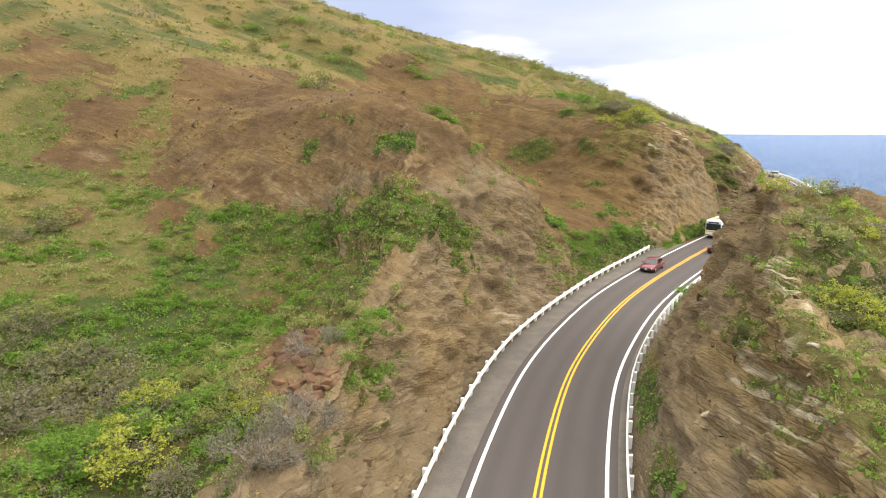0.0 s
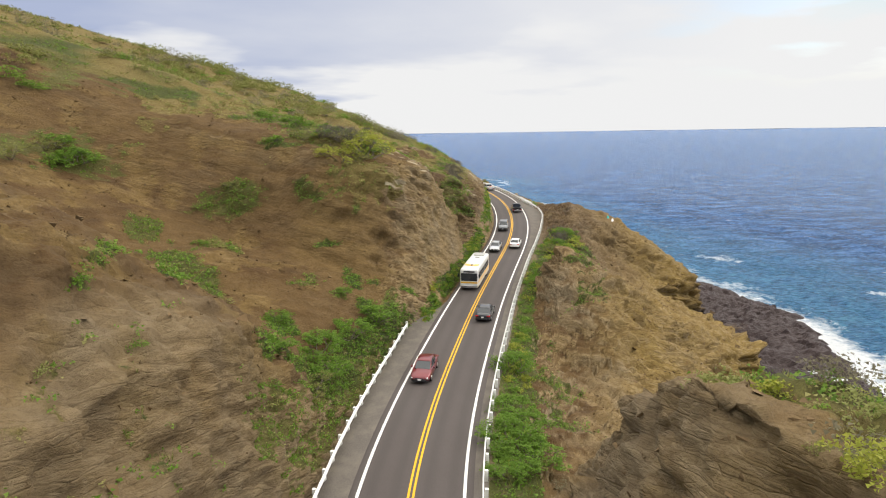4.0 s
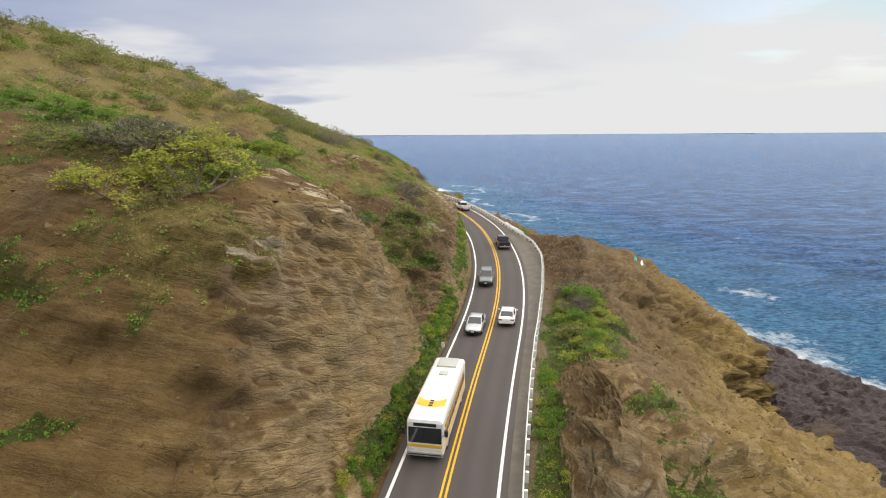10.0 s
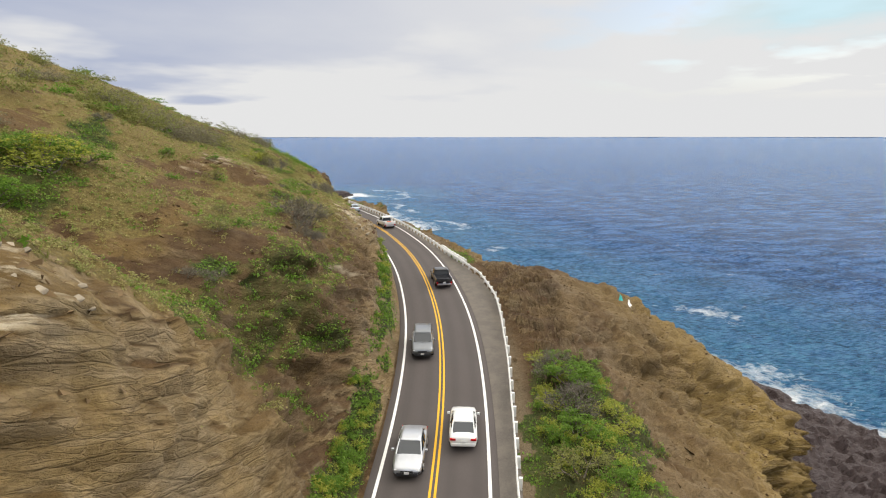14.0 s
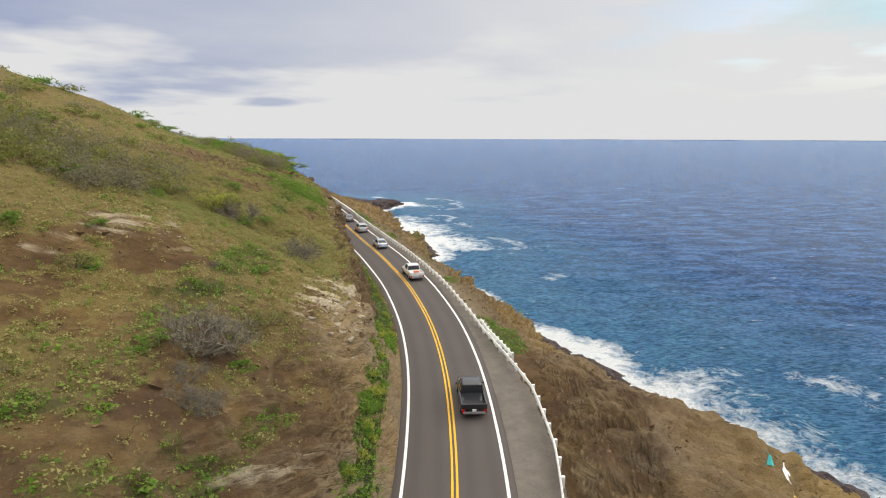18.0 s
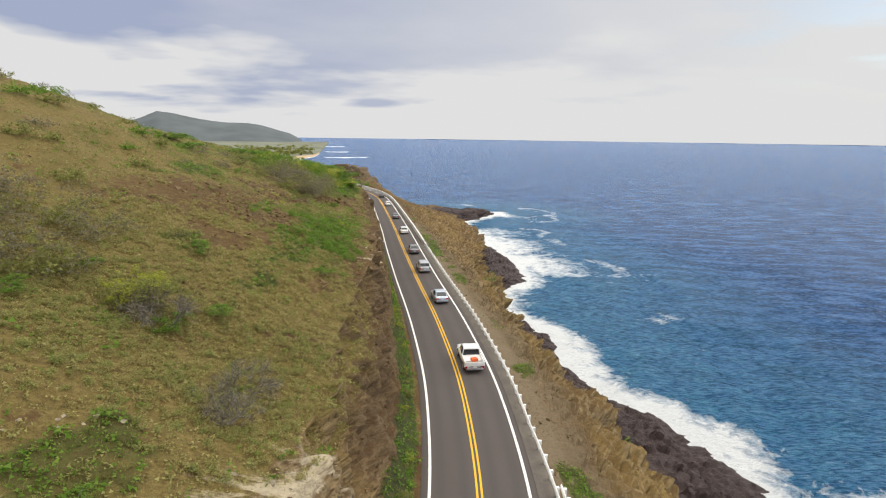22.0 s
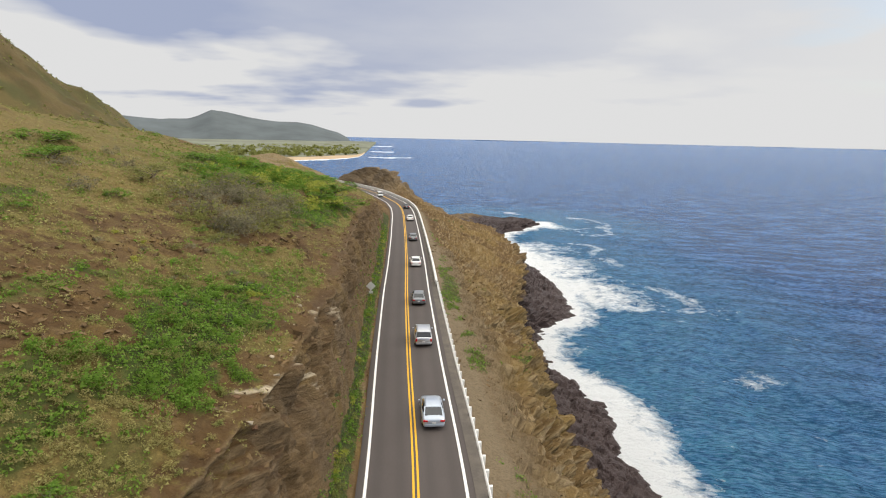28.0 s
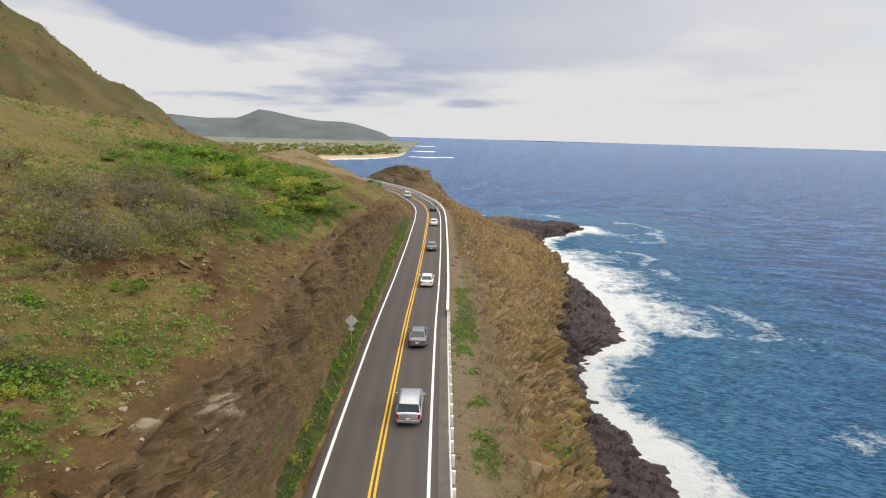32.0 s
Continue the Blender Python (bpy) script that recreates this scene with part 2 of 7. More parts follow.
    black = m.ramp(m.math("ADD", m.math("MULTIPLY", strata, 0.5), m.math("MULTIPLY", fine, 0.5)), [(0.3, (0.018, 0.011, 0.010)), (0.52, (0.045, 0.030, 0.028)), (0.75, (0.088, 0.062, 0.058))])
    # sward colours kept dark: painted shade between and under the tufts
    straw = m.ramp(fine, [(0.3, (0.100, 0.070, 0.023)), (0.7, (0.225, 0.172, 0.057))])
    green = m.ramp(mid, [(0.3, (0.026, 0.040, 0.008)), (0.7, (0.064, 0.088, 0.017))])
    lines = bedding(1.5, 5.0, 0.65, (0.13, 0.13, 1.5))
    rock = m.mix(m.ramp(lines, [(0.36, 0.30), (0.46, 0.0)]), rock, (0.158, 0.105, 0.048))
    rock = m.mix(m.ramp(lines, [(0.60, 0.0), (0.72, 0.35)]), rock, (0.30, 0.225, 0.135))
    gold = m.mix(m.ramp(speck, [(0.36, 0.6), (0.47, 0.0)]), gold, (0.088, 0.051, 0.019))
    gold = m.mix(m.ramp(lines, [(0.37, 0.45), (0.47, 0.0)]), gold, (0.105, 0.060, 0.018))
    gold = m.mix(m.ramp(lines, [(0.58, 0.0), (0.72, 0.25)]), gold, (0.34, 0.235, 0.090))
    earth = m.mix(m.ramp(lines, [(0.37, 0.40), (0.47, 0.0)]), earth, (0.054, 0.029, 0.011))
    earth = m.mix(m.ramp(lines, [(0.58, 0.0), (0.70, 0.30)]), earth, (0.20, 0.125, 0.045))
    rock = m.mix(m.ramp(speck, [(0.34, 0.60), (0.46, 0.0)]), rock, (0.085, 0.056, 0.028))
    rock = m.mix(m.ramp(speck, [(0.58, 0.0), (0.72, 0.50)]), rock, (0.36, 0.28, 0.17))
    rock = m.mix(m.ramp(m.noise(0.17, 4.0, 0.6), [(0.42, 0.0), (0.62, 0.6)]), rock, m.ramp(fine, [(0.3, (0.150, 0.122, 0.082)), (0.7, (0.262, 0.220, 0.155))]))
    c = m.mix(rocky, earth, rock)
    c = m.mix(ochre, c, gold)
    c = m.mix(gravel, c, dust)
    mott = m.math("ADD", m.math("MULTIPLY", m.noise(1.7, 4.0, 0.6), 0.6), m.math("MULTIPLY", m.noise(6.5, 4.0, 0.65), 0.4))
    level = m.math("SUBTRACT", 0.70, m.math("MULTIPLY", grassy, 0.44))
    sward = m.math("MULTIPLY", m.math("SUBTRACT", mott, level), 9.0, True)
    # dark flecks, the shaded gaps between blades put into the colour
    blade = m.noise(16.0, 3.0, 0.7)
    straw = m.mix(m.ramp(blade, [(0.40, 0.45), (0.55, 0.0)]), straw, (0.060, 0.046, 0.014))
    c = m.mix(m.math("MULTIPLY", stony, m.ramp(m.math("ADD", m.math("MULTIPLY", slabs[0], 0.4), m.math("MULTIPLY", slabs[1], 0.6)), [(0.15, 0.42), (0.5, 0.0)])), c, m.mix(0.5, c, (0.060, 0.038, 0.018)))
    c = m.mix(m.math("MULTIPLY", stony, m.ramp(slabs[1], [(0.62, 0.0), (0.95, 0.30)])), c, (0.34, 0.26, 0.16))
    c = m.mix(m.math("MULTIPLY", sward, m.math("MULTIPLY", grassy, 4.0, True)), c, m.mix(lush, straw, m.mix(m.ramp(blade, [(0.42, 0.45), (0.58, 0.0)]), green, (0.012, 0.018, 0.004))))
    # shadow lines at ledges and slab joints, painted dark into the rock
    seam_shade = m.math("MULTIPLY", m.math("SUBTRACT", 1.0, m.math("MULTIPLY", joints[0], m.math("ADD", 0.45, m.math("MULTIPLY", joints[1], 0.55)))), stony)
    c = m.mix(m.math("MULTIPLY", seam_shade, m.ramp(mid, [(0.44, 0.04), (0.64, 0.46)])), c, (0.080, 0.053, 0.027))
    pale = m.math("MULTIPLY", m.attr("tint").outputs["Alpha"], m.ramp(m.math("ADD", m.math("MULTIPLY", m.noise(1.5, 5.0, 0.65, (0.08, 0.08, 1.5), beds), 0.85), m.math("MULTIPLY", fine, 0.15)), [(0.50, 0.0), (0.57, 0.9)]))
    c = m.mix(pale, c, (0.47, 0.40, 0.28))
    c = m.mix(lava, c, black)
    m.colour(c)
    m.link(m.ramp(lava, [(0.5, 0.92), (1.0, 0.55)]), m.b.inputs["Roughness"])
    grit = m.noise(14.0, 5.0, 0.7)
    bedded = m.ramp(m.noise(0.22, 4.0, 0.6), [(0.38, 0.25), (0.60, 1.0)])
    steps = m.ramp(lines, [(0.36, 0.0), (0.38, 0.30), (0.455, 0.34), (0.470, 0.60), (0.535, 0.64), (0.550, 0.88), (0.62, 0.92), (0.64, 1.0)])
    h = m.math("ADD", m.math("MULTIPLY", mid, 0.8), m.math("ADD", m.math("MULTIPLY", fine, 0.40), m.math("MULTIPLY", thin, 0.18)))
    h = m.math("ADD", h, m.math("ADD", m.math("MULTIPLY", m.math("MULTIPLY", joints[0], stony), 0.20), m.math("MULTIPLY", m.math("MULTIPLY", joints[1], stony), 0.12)))
    h = m.math("ADD", h, m.math("ADD", m.math("MULTIPLY", grit, 0.14), m.math("MULTIPLY", m.math("MULTIPLY", steps, bedded), m.math("ADD", 0.20, m.math("MULTIPLY", rocky, 0.30)))))
    slab = m.math("ADD", m.math("MULTIPLY", slabs[0], 0.55), m.math("ADD", m.math("MULTIPLY", slabs[1], 0.32), m.math("MULTIPLY", slabs[2], 0.13)))
    h = m.math("ADD", h, m.math("MULTIPLY", m.math("MULTIPLY", slab, stony), 1.3))
    m.bump(h, 0.75, 0.50)
    return m.m


def asphalt_material():
    m = Mat("asphalt", 0.82, 0.0, 0.3)
    lane = m.attr("lane").outputs["Fac"]
    fine = m.noise(18.0, 4.0, 0.7)
    wide = m.noise(0.25, 4.0, 0.55)
    long = m.noise(0.9, 3.0, 0.5, (0.6, 0.12, 1))
    c = m.ramp(fine, [(0.3, (0.062, 0.051, 0.047)), (0.7, (0.092, 0.078, 0.072))])
    c = m.mix(m.ramp(wide, [(0.35, 0.0), (0.7, 0.4)]), c, (0.065, 0.054, 0.049))
    c = m.mix(m.ramp(long, [(0.45, 0.0), (0.7, 0.25)]), c, (0.088, 0.077, 0.073))
    c = m.mix(m.math("MULTIPLY", lane, 0.45), c, (0.050, 0.042, 0.039))
    m.colour(c)
    m.bump(fine, 0.4, 0.01)
    return m.m


def shoulder_material():
    m = Mat("shoulder asphalt", 0.9, 0.0, 0.2)
    fine, wide = m.noise(9.0, 5.0, 0.7), m.noise(0.7, 5.0, 0.6)
    c = m.ramp(fine, [(0.3, (0.088, 0.077, 0.067)), (0.7, (0.135, 0.118, 0.102))])
    c = m.mix(m.ramp(wide, [(0.42, 0.0), (0.68, 0.6)]), c, (0.175, 0.150, 0.122))
    m.colour(c)
    m.bump(fine, 0.5, 0.02)
    return m.m


def line_material(name, col):
    m = Mat(name, 0.7, 0.0, 0.3)
    wear = m.noise(2.2, 6.0, 0.75)
    m.colour(m.mix(m.ramp(wear, [(0.60, 0.0), (0.78, 0.55)]), col, (0.12, 0.10, 0.085)))
    return m.m


def sea_material():
    m = Mat("sea", 0.25, 0.0, 0.5)
    m.b.inputs["IOR"].default_value = 1.13
    shore = m.attr("shore").outputs["Fac"]          # metres from the shore
    foamy = m.attr("foam").outputs["Fac"]
    p = m.pos()
    turned = m.node("ShaderNodeMapping")
    turned.inputs["Rotation"].default_value = (0, 0, radians(30))
    m.link(p, turned.inputs[0])
    tv = turned.outputs[0]
    wave = m.noise(0.085, 9.0, 0.68, (0.8, 2.2, 1), tv)
    chop = m.noise(0.55, 7.0, 0.70, (0.8, 2.2, 1), tv)
    swirl = m.node("ShaderNodeVectorMath")
    swirl.operation = "MULTIPLY_ADD"
    warp = m.node("ShaderNodeTexNoise")
    warp.inputs["Scale"].default_value, warp.inputs["Detail"].default_value = 0.10, 3.0
    m.link(p, warp.inputs["Vector"])
    m.link(warp.outputs["Color"], swirl.inputs[0])
    swirl.inputs[1].default_value = (9, 9, 0)
    m.link(p, swirl.inputs[2])
    lace = m.noise(0.28, 8.0, 0.68, (1, 1, 1), swirl.outputs[0])
    lace2 = m.noise(0.9, 6.0, 0.7, (1, 1, 1), swirl.outputs[0])
    web = m.math("ADD", m.math("MULTIPLY", lace, 0.65), m.math("MULTIPLY", lace2, 0.35))
    # wave light and shade painted in: dark troughs, pale crests
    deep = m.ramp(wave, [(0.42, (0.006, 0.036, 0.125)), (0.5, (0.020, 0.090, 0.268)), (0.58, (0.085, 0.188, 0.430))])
    turq = m.ramp(lace, [(0.35, (0.016, 0.128, 0.255)), (0.7, (0.095, 0.305, 0.420))])
    c = m.mix(m.ramp(m.math("DIVIDE", shore, 90.0), [(0.0, 0.95), (0.40, 0.65), (1.0, 0.0)]), deep, turq)
    # pale chop and dark streaks, more wave shading in the colour
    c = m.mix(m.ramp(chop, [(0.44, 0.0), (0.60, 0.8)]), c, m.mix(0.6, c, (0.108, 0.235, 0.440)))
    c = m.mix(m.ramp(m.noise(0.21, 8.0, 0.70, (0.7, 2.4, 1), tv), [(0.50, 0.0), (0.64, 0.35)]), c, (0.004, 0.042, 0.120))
    # painted dark dashes and pale glints on the ripples
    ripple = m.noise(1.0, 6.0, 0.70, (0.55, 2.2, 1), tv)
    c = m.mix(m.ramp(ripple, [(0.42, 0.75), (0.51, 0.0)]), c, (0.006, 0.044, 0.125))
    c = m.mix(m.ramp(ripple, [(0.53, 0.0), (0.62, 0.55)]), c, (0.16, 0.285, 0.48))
    level = m.math("SUBTRACT", m.math("ADD", web, m.math("MULTIPLY", foamy, 0.58)), 0.76)
    foam = m.math("MULTIPLY", level, 5.0, True)
    caps = m.math("MULTIPLY", m.math("SUBTRACT", m.noise(0.12, 9.0, 0.74, (1.0, 2.6, 1), tv), 0.650), 14.0, True)
    allfoam = m.math("MAXIMUM", foam, m.math("MULTIPLY", caps, 0.6))
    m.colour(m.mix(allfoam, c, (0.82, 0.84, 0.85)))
    m.link(m.ramp(allfoam, [(0.0, 0.20), (0.6, 0.75)]), m.b.inputs["Roughness"])
    h = m.math("ADD", m.math("MULTIPLY", wave, 1.6), m.math("ADD", m.math("MULTIPLY", chop, 0.7), m.math("MULTIPLY", m.noise(1.5, 5.0, 0.65, (1, 1.8, 1), tv), 0.5)))
    m.bump(h, 0.9, 2.4)
    return m.m


GROUND = ground_material()
ASPHALT = asphalt_material()
SHOULDER = shoulder_material()
WHITE_LINE = line_material("white road paint", (0.74, 0.72, 0.69))
YELLOW_LINE = line_material("yellow road paint", (0.66, 0.36, 0.020))
SEA = sea_material()
RAIL_WHITE = varied("white painted steel", (0.74, 0.73, 0.70), 0.6, 0.14, 2.0)
PARAPET = varied("whitewashed concrete", (0.60, 0.585, 0.55), 0.85, 0.22, 1.4, bump=0.3)
LUSH = leafy("lush leaves", (0.070, 0.150, 0.014), (0.138, 0.250, 0.026), (0.225, 0.335, 0.050))
STRAW = leafy("dry grass blades", (0.205, 0.192, 0.060), (0.300, 0.285, 0.098), (0.395, 0.370, 0.145))
YELLOWGREEN = leafy("yellow-green leaves", (0.185, 0.215, 0.024), (0.330, 0.355, 0.045), (0.46, 0.46, 0.085))
TUSSOCK = leafy("pale grass tussocks", (0.170, 0.190, 0.050), (0.265, 0.285, 0.085), (0.36, 0.37, 0.135))
DRY_TUSSOCK = leafy("dry grass tussocks", (0.205, 0.178, 0.058), (0.320, 0.285, 0.100), (0.440, 0.400, 0.165))
OLIVE = leafy("olive leaves", (0.122, 0.132, 0.030), (0.210, 0.222, 0.058), (0.305, 0.305, 0.100))
GREYBRUSH = leafy("grey twiggy brush", (0.115, 0.100, 0.060), (0.185, 0.166, 0.102), (0.265, 0.243, 0.155))
BARK = varied("grey bark", (0.165, 0.135, 0.105), 0.9, 0.35, 6.0)
DEADWOOD = varied("bleached dead wood", (0.150, 0.132, 0.100), 0.9, 0.30, 6.0)
STONE = varied("brown boulder stone", (0.115, 0.062, 0.033), 0.92, 0.40, 1.3, bump=0.7)
PALE_STONE = varied("lichen-white stone", (0.28, 0.235, 0.17), 0.92, 0.35, 1.6, bump=0.6)
RUBBLE = varied("loose stones", (0.135, 0.088, 0.042), 0.92, 0.45, 0.9)

# ---- noise on arrays ----


def hash3(i, j, k, seed):
    n = (i * 374761393 + j * 668265263 + k * 2147483647 + seed * 1274126177) & 0xFFFFFFFF
    n = ((n ^ (n >> 13)) * 1274126177) & 0xFFFFFFFF
    n = ((n ^ (n >> 16)) * 2246822519) & 0xFFFFFFFF
    return ((n ^ (n >> 15)) & 0xFFFFFF) / float(0xFFFFFF)


def vnoise(x, y, z, seed=0):
    x, y, z = np.broadcast_arrays(np.asarray(x, float), np.asarray(y, float), np.asarray(z, float))
    i, j, k = np.floor(x).astype(np.int64), np.floor(y).astype(np.int64), np.floor(z).astype(np.int64)
    u, v, w = x - i, y - j, z - k
    u, v, w = u * u * (3 - 2 * u), v * v * (3 - 2 * v), w * w * (3 - 2 * w)
    r = 0
    for a in (0, 1):
        for b in (0, 1):
            for c in (0, 1):
                r = r + hash3(i + a, j + b, k + c, seed) * (u if a else 1 - u) * (v if b else 1 - v) * (w if c else 1 - w)
    return r * 2 - 1


def fbm(x, y, z, octaves=4, gain=0.5, seed=0):
    r, amp = 0, 1.0
    for o in range(octaves):
        f = 2.03 ** o
        r = r + amp * vnoise(x * f + 17.3 * o, y * f + 5.1 * o, z * f - 9.7 * o, seed + o)
        amp *= gain
    return r


def ridged(x, y, z, octaves=4, seed=0):
    r, amp = 0, 1.0
    for o in range(octaves):
        f = 2.1 ** o
        r = r + amp * (1 - np.abs(vnoise(x * f + 3.3 * o, y * f - 7.1 * o, z * f, seed + o)) * 2)
        amp *= 0.5
    return r


def cells(x, y, z, seed=0):
    """Cell noise: a value for the nearest cell, and the gap between the nearest two."""
    i, j, k = np.floor(x).astype(np.int64), np.floor(y).astype(np.int64), np.floor(z).astype(np.int64)
    f1, f2, val = np.full(x.shape, 9.0), np.full(x.shape, 9.0), np.zeros(x.shape)
    for a in (-1, 0, 1):
        for b in (-1, 0, 1):
            for c in (-1, 0, 1):
                h = hash3(i + a, j + b, k + c, seed)
                d = np.sqrt((i + a + h - x) ** 2 + (j + b + (h * 7.13) % 1 - y) ** 2 + (k + c + (h * 13.7) % 1 - z) ** 2)
                closer = d < f1
                f2 = np.where(closer, f1, np.minimum(f2, d))
                val = np.where(closer, (h * 31.7) % 1, val)
                f1 = np.where(closer, d, f1)
    return val * 2 - 1, f2 - f1


def smooth(a, lo, hi):
    t = np.clip((a - lo) / (hi - lo), 0, 1)
    return t * t * (3 - 2 * t)


def window(a, lo, hi, soft):
    return smooth(a, lo - soft, lo + soft) * (1 - smooth(a, hi - soft, hi + soft))


# ---- the road's line ----
ROAD = [(-6, -30, -17.8), (-2.5, -10, -17.8), (1.5, 12, -17.7), (4.9, 25.9, -17.6), (9.2, 39, -17.5), (14, 48.2, -17.4), (18.6, 56.1, -17.3),
        (24.8, 64.6, -17.2), (31.5, 72.9, -17.1), (36.4, 78.8, -17.0), (43.1, 86.8, -17.0), (54.4, 99.5, -16.8), (63, 108.7, -16.3), (67.2, 113.4, -16),
        (72.8, 120.2, -15.3), (77.6, 126.8, -14.7), (81.8, 133.5, -14.3), (86.2, 140.9, -13.9), (91.1, 151.2, -13.3), (96.2, 165.1, -12.8),
        (101.0, 182.6, -12.5), (105.2, 199.9, -12.5)]
ROAD += [(111.7, 225.3, -12.4), (116.5, 243, -12.5), (124, 272, -12.8), (133, 308, -13.0), (137, 326, -13.2), (139.5, 344, -13.4), (140, 378, -13.6),
         (138, 401, -13.8), (134, 425, -14.0), (120, 480, -14.5), (100, 540, -16.0), (80, 600, -18.0)]
_p = np.array(ROAD, float)
_s = np.concatenate([[0], np.cumsum(np.linalg.norm(np.diff(_p[:, :2], axis=0), axis=1))])
S_GRID = np.arange(0, _s[-1], 0.5)


def blur(a, sigma):
    n = int(4 * sigma)
    k = np.exp(-0.5 * (np.arange(-n, n + 1) / sigma) ** 2)
    k /= k.sum()
    pad = np.concatenate([2 * a[0] - a[n:0:-1], a, 2 * a[-1] - a[-2:-n - 2:-1]])
    return np.convolve(pad, k, "valid")


LINE = np.stack([blur(np.interp(S_GRID, _s, _p[:, c]), 9) for c in range(3)], 1)
_t = np.gradient(LINE[:, :2], axis=0)
HEAD = np.unwrap(np.arctan2(_t[:, 0], _t[:, 1]))          # clockwise from +y
HEAD_WIDE = blur(HEAD, 36)
HEAD_FAR = blur(HEAD, 130)


def line(s):
    return np.stack([np.interp(s, S_GRID, LINE[:, c]) for c in range(3)], -1)


def heading(s, wide=False):
    return np.interp(s, S_GRID, HEAD_WIDE if wide else HEAD)


def at(s, d, dz=0.0):
    """The place d metres to the right of the road's middle at s metres along it, dz above the road."""
    p, h = line(s), heading(s)
    return Vector((p[0] + d * math.cos(h), p[1] - d * math.sin(h), p[2] + dz))


# ---- the land's cross-sections: (s, left, right); left and right as (d, height over the road), the last three right ones as (d, height over the sea) ----
SEA_Z = -38.0
SECTIONS = []


def section(s, left, right, foot):
    SECTIONS.append((s, left, right, foot))


section(0, [(5.5, 0), (9, 1), (14, 2), (22, 2.5), (38, 5), (75, 16), (170, 55)], [(5, 0), (8, 2), (14, 5), (30, 2), (50, -10)], [(56, 5), (68, .6), (90, -9)])
section(45, [(5.5, 0), (7, 1), (9, 4), (12, 3.5), (30, 2.5), (55, 9), (170, 50)], [(4.6, 0), (6.3, 2.5), (10, 8), (25, 6), (45, -8)], [(52, 5), (64, .6), (85, -9)])
section(60, [(5.6, -.2), (7, 1), (10, 7), (13, 5.5), (22, 3), (50, 9), (170, 50)], [(4.5, 0), (6.2, 3), (10.5, 10.4), (22, 8.5), (42, -2)], [(49, 5), (62, .6), (85, -9)])
section(67, [(5.8, -.2), (7.4, 1.5), (10.5, 9), (13, 9), (20, 4.5), (46, 8), (170, 50)], [(4.5, 0), (6.4, 3), (11.6, 14), (22, 10.5), (41, 2)], [(48, 5), (62, .6), (84, -9)])
section(74, [(6, -.2), (7.5, 3), (11.5, 12.3), (16, 15), (25, 11), (50, 10.5), (170, 51)], [(4.5, 0), (6.2, 2.5), (10, 15), (22, 11), (39, 5.5)], [(47, 5), (61, .6), (82, -9)])
section(81, [(6, -.2), (7.5, 3), (11, 12.5), (17, 19), (27, 21), (52, 18), (170, 54)], [(4.6, 0), (6.5, 1.5), (11, 11.5), (22, 9.5), (38, 3)], [(43, 5), (60, .6), (80, -9)])
section(90, [(6.2, -.2), (7.5, 2), (10, 10.6), (16, 15), (28, 22), (55, 26), (170, 58)], [(4.7, 0), (6.5, -.3), (10, -1), (16, -2), (34, -12)], [(41, 4), (60, .6), (80, -9)])
section(104, [(6.2, -.3), (8, 1), (14, 4.4), (22, 7.8), (34, 12.6), (58, 25), (170, 68)], [(4.8, 0), (6.5, -.7), (10, -2.5), (16, -3.5), (33, -13)], [(40, 4), (60, .6), (80, -9)])
section(118, [(6.3, -.2), (7.2, 2.2), (11, 5.4), (19, 8.4), (30, 10.6), (50, 21.5), (170, 70)], [(4.8, 0), (6.5, -.8), (11, -4), (17, -4), (33, -13)], [(38, 4), (60, .6), (80, -9)])
section(127, [(4.6, 0), (6.5, 2), (9.5, 11), (12.5, 17.5), (24, 20.5), (46, 26), (170, 74)], [(4.9, 0), (6.8, 0), (10, 2), (16, 0), (34, -12)], [(38, 4), (60, .6), (80, -9)])
section(134, [(4.3, 0), (5.8, 1.8), (8, 11), (10.5, 17), (18, 21), (44, 27), (170, 76)], [(4.9, 0), (6.8, .6), (10.5, 5.6), (16, 3), (31, -11)], [(33.5, 3), (60, .6), (80, -9)])
section(141, [(4.2, 0), (5.5, 1.5), (7, 10), (8.8, 16), (15, 19.5), (43, 28), (170, 76)], [(4.9, 0), (6.8, .4), (11, 5), (22.7, -2), (35, -11.5)], [(37.5, 3), (60, .6), (80, -9)])
section(147, [(4, 0), (5.2, 1.2), (7, 8), (9.6, 13), (16, 17), (43, 26.5), (170, 74)], [(4.9, 0), (7, 0), (10, 2), (22, -4), (39, -11.5)], [(42, 3), (59, .6), (80, -9)])
section(156, [(4, 0), (6, 1.5), (9.5, 5), (14, 10), (22, 14.5), (43, 24), (170, 72)], [(5, 0), (7.5, 0), (10, 1), (20, -4), (36, -11.5)], [(40, 3), (60, .6), (80, -9)])
section(165, [(4, 0), (5, 2), (7.5, 7.5), (10.5, 12), (20, 15), (43, 24), (170, 71)], [(5.3, 0), (8, .2), (11, .8), (18, -4), (27, -9)], [(32, 3), (60, .6), (80, -9)])
section(172, [(4, 0), (5, 2), (7.3, 6.6), (10.3, 10.5), (20, 14.4), (43, 23.5), (170, 70)], [(5.8, 0), (8, .3), (12, 1), (18, -3), (30, -10.5)], [(35, 3), (60, .6), (80, -9)])
section(179, [(3.9, 0), (4.8, 2), (7, 6), (10, 9), (20, 13.7), (43, 23.5), (170, 69)], [(6.6, 0), (8.5, 1), (12, 2.5), (22, -.5), (38.5, -12)], [(41.5, 3), (62, .6), (82, -9)])
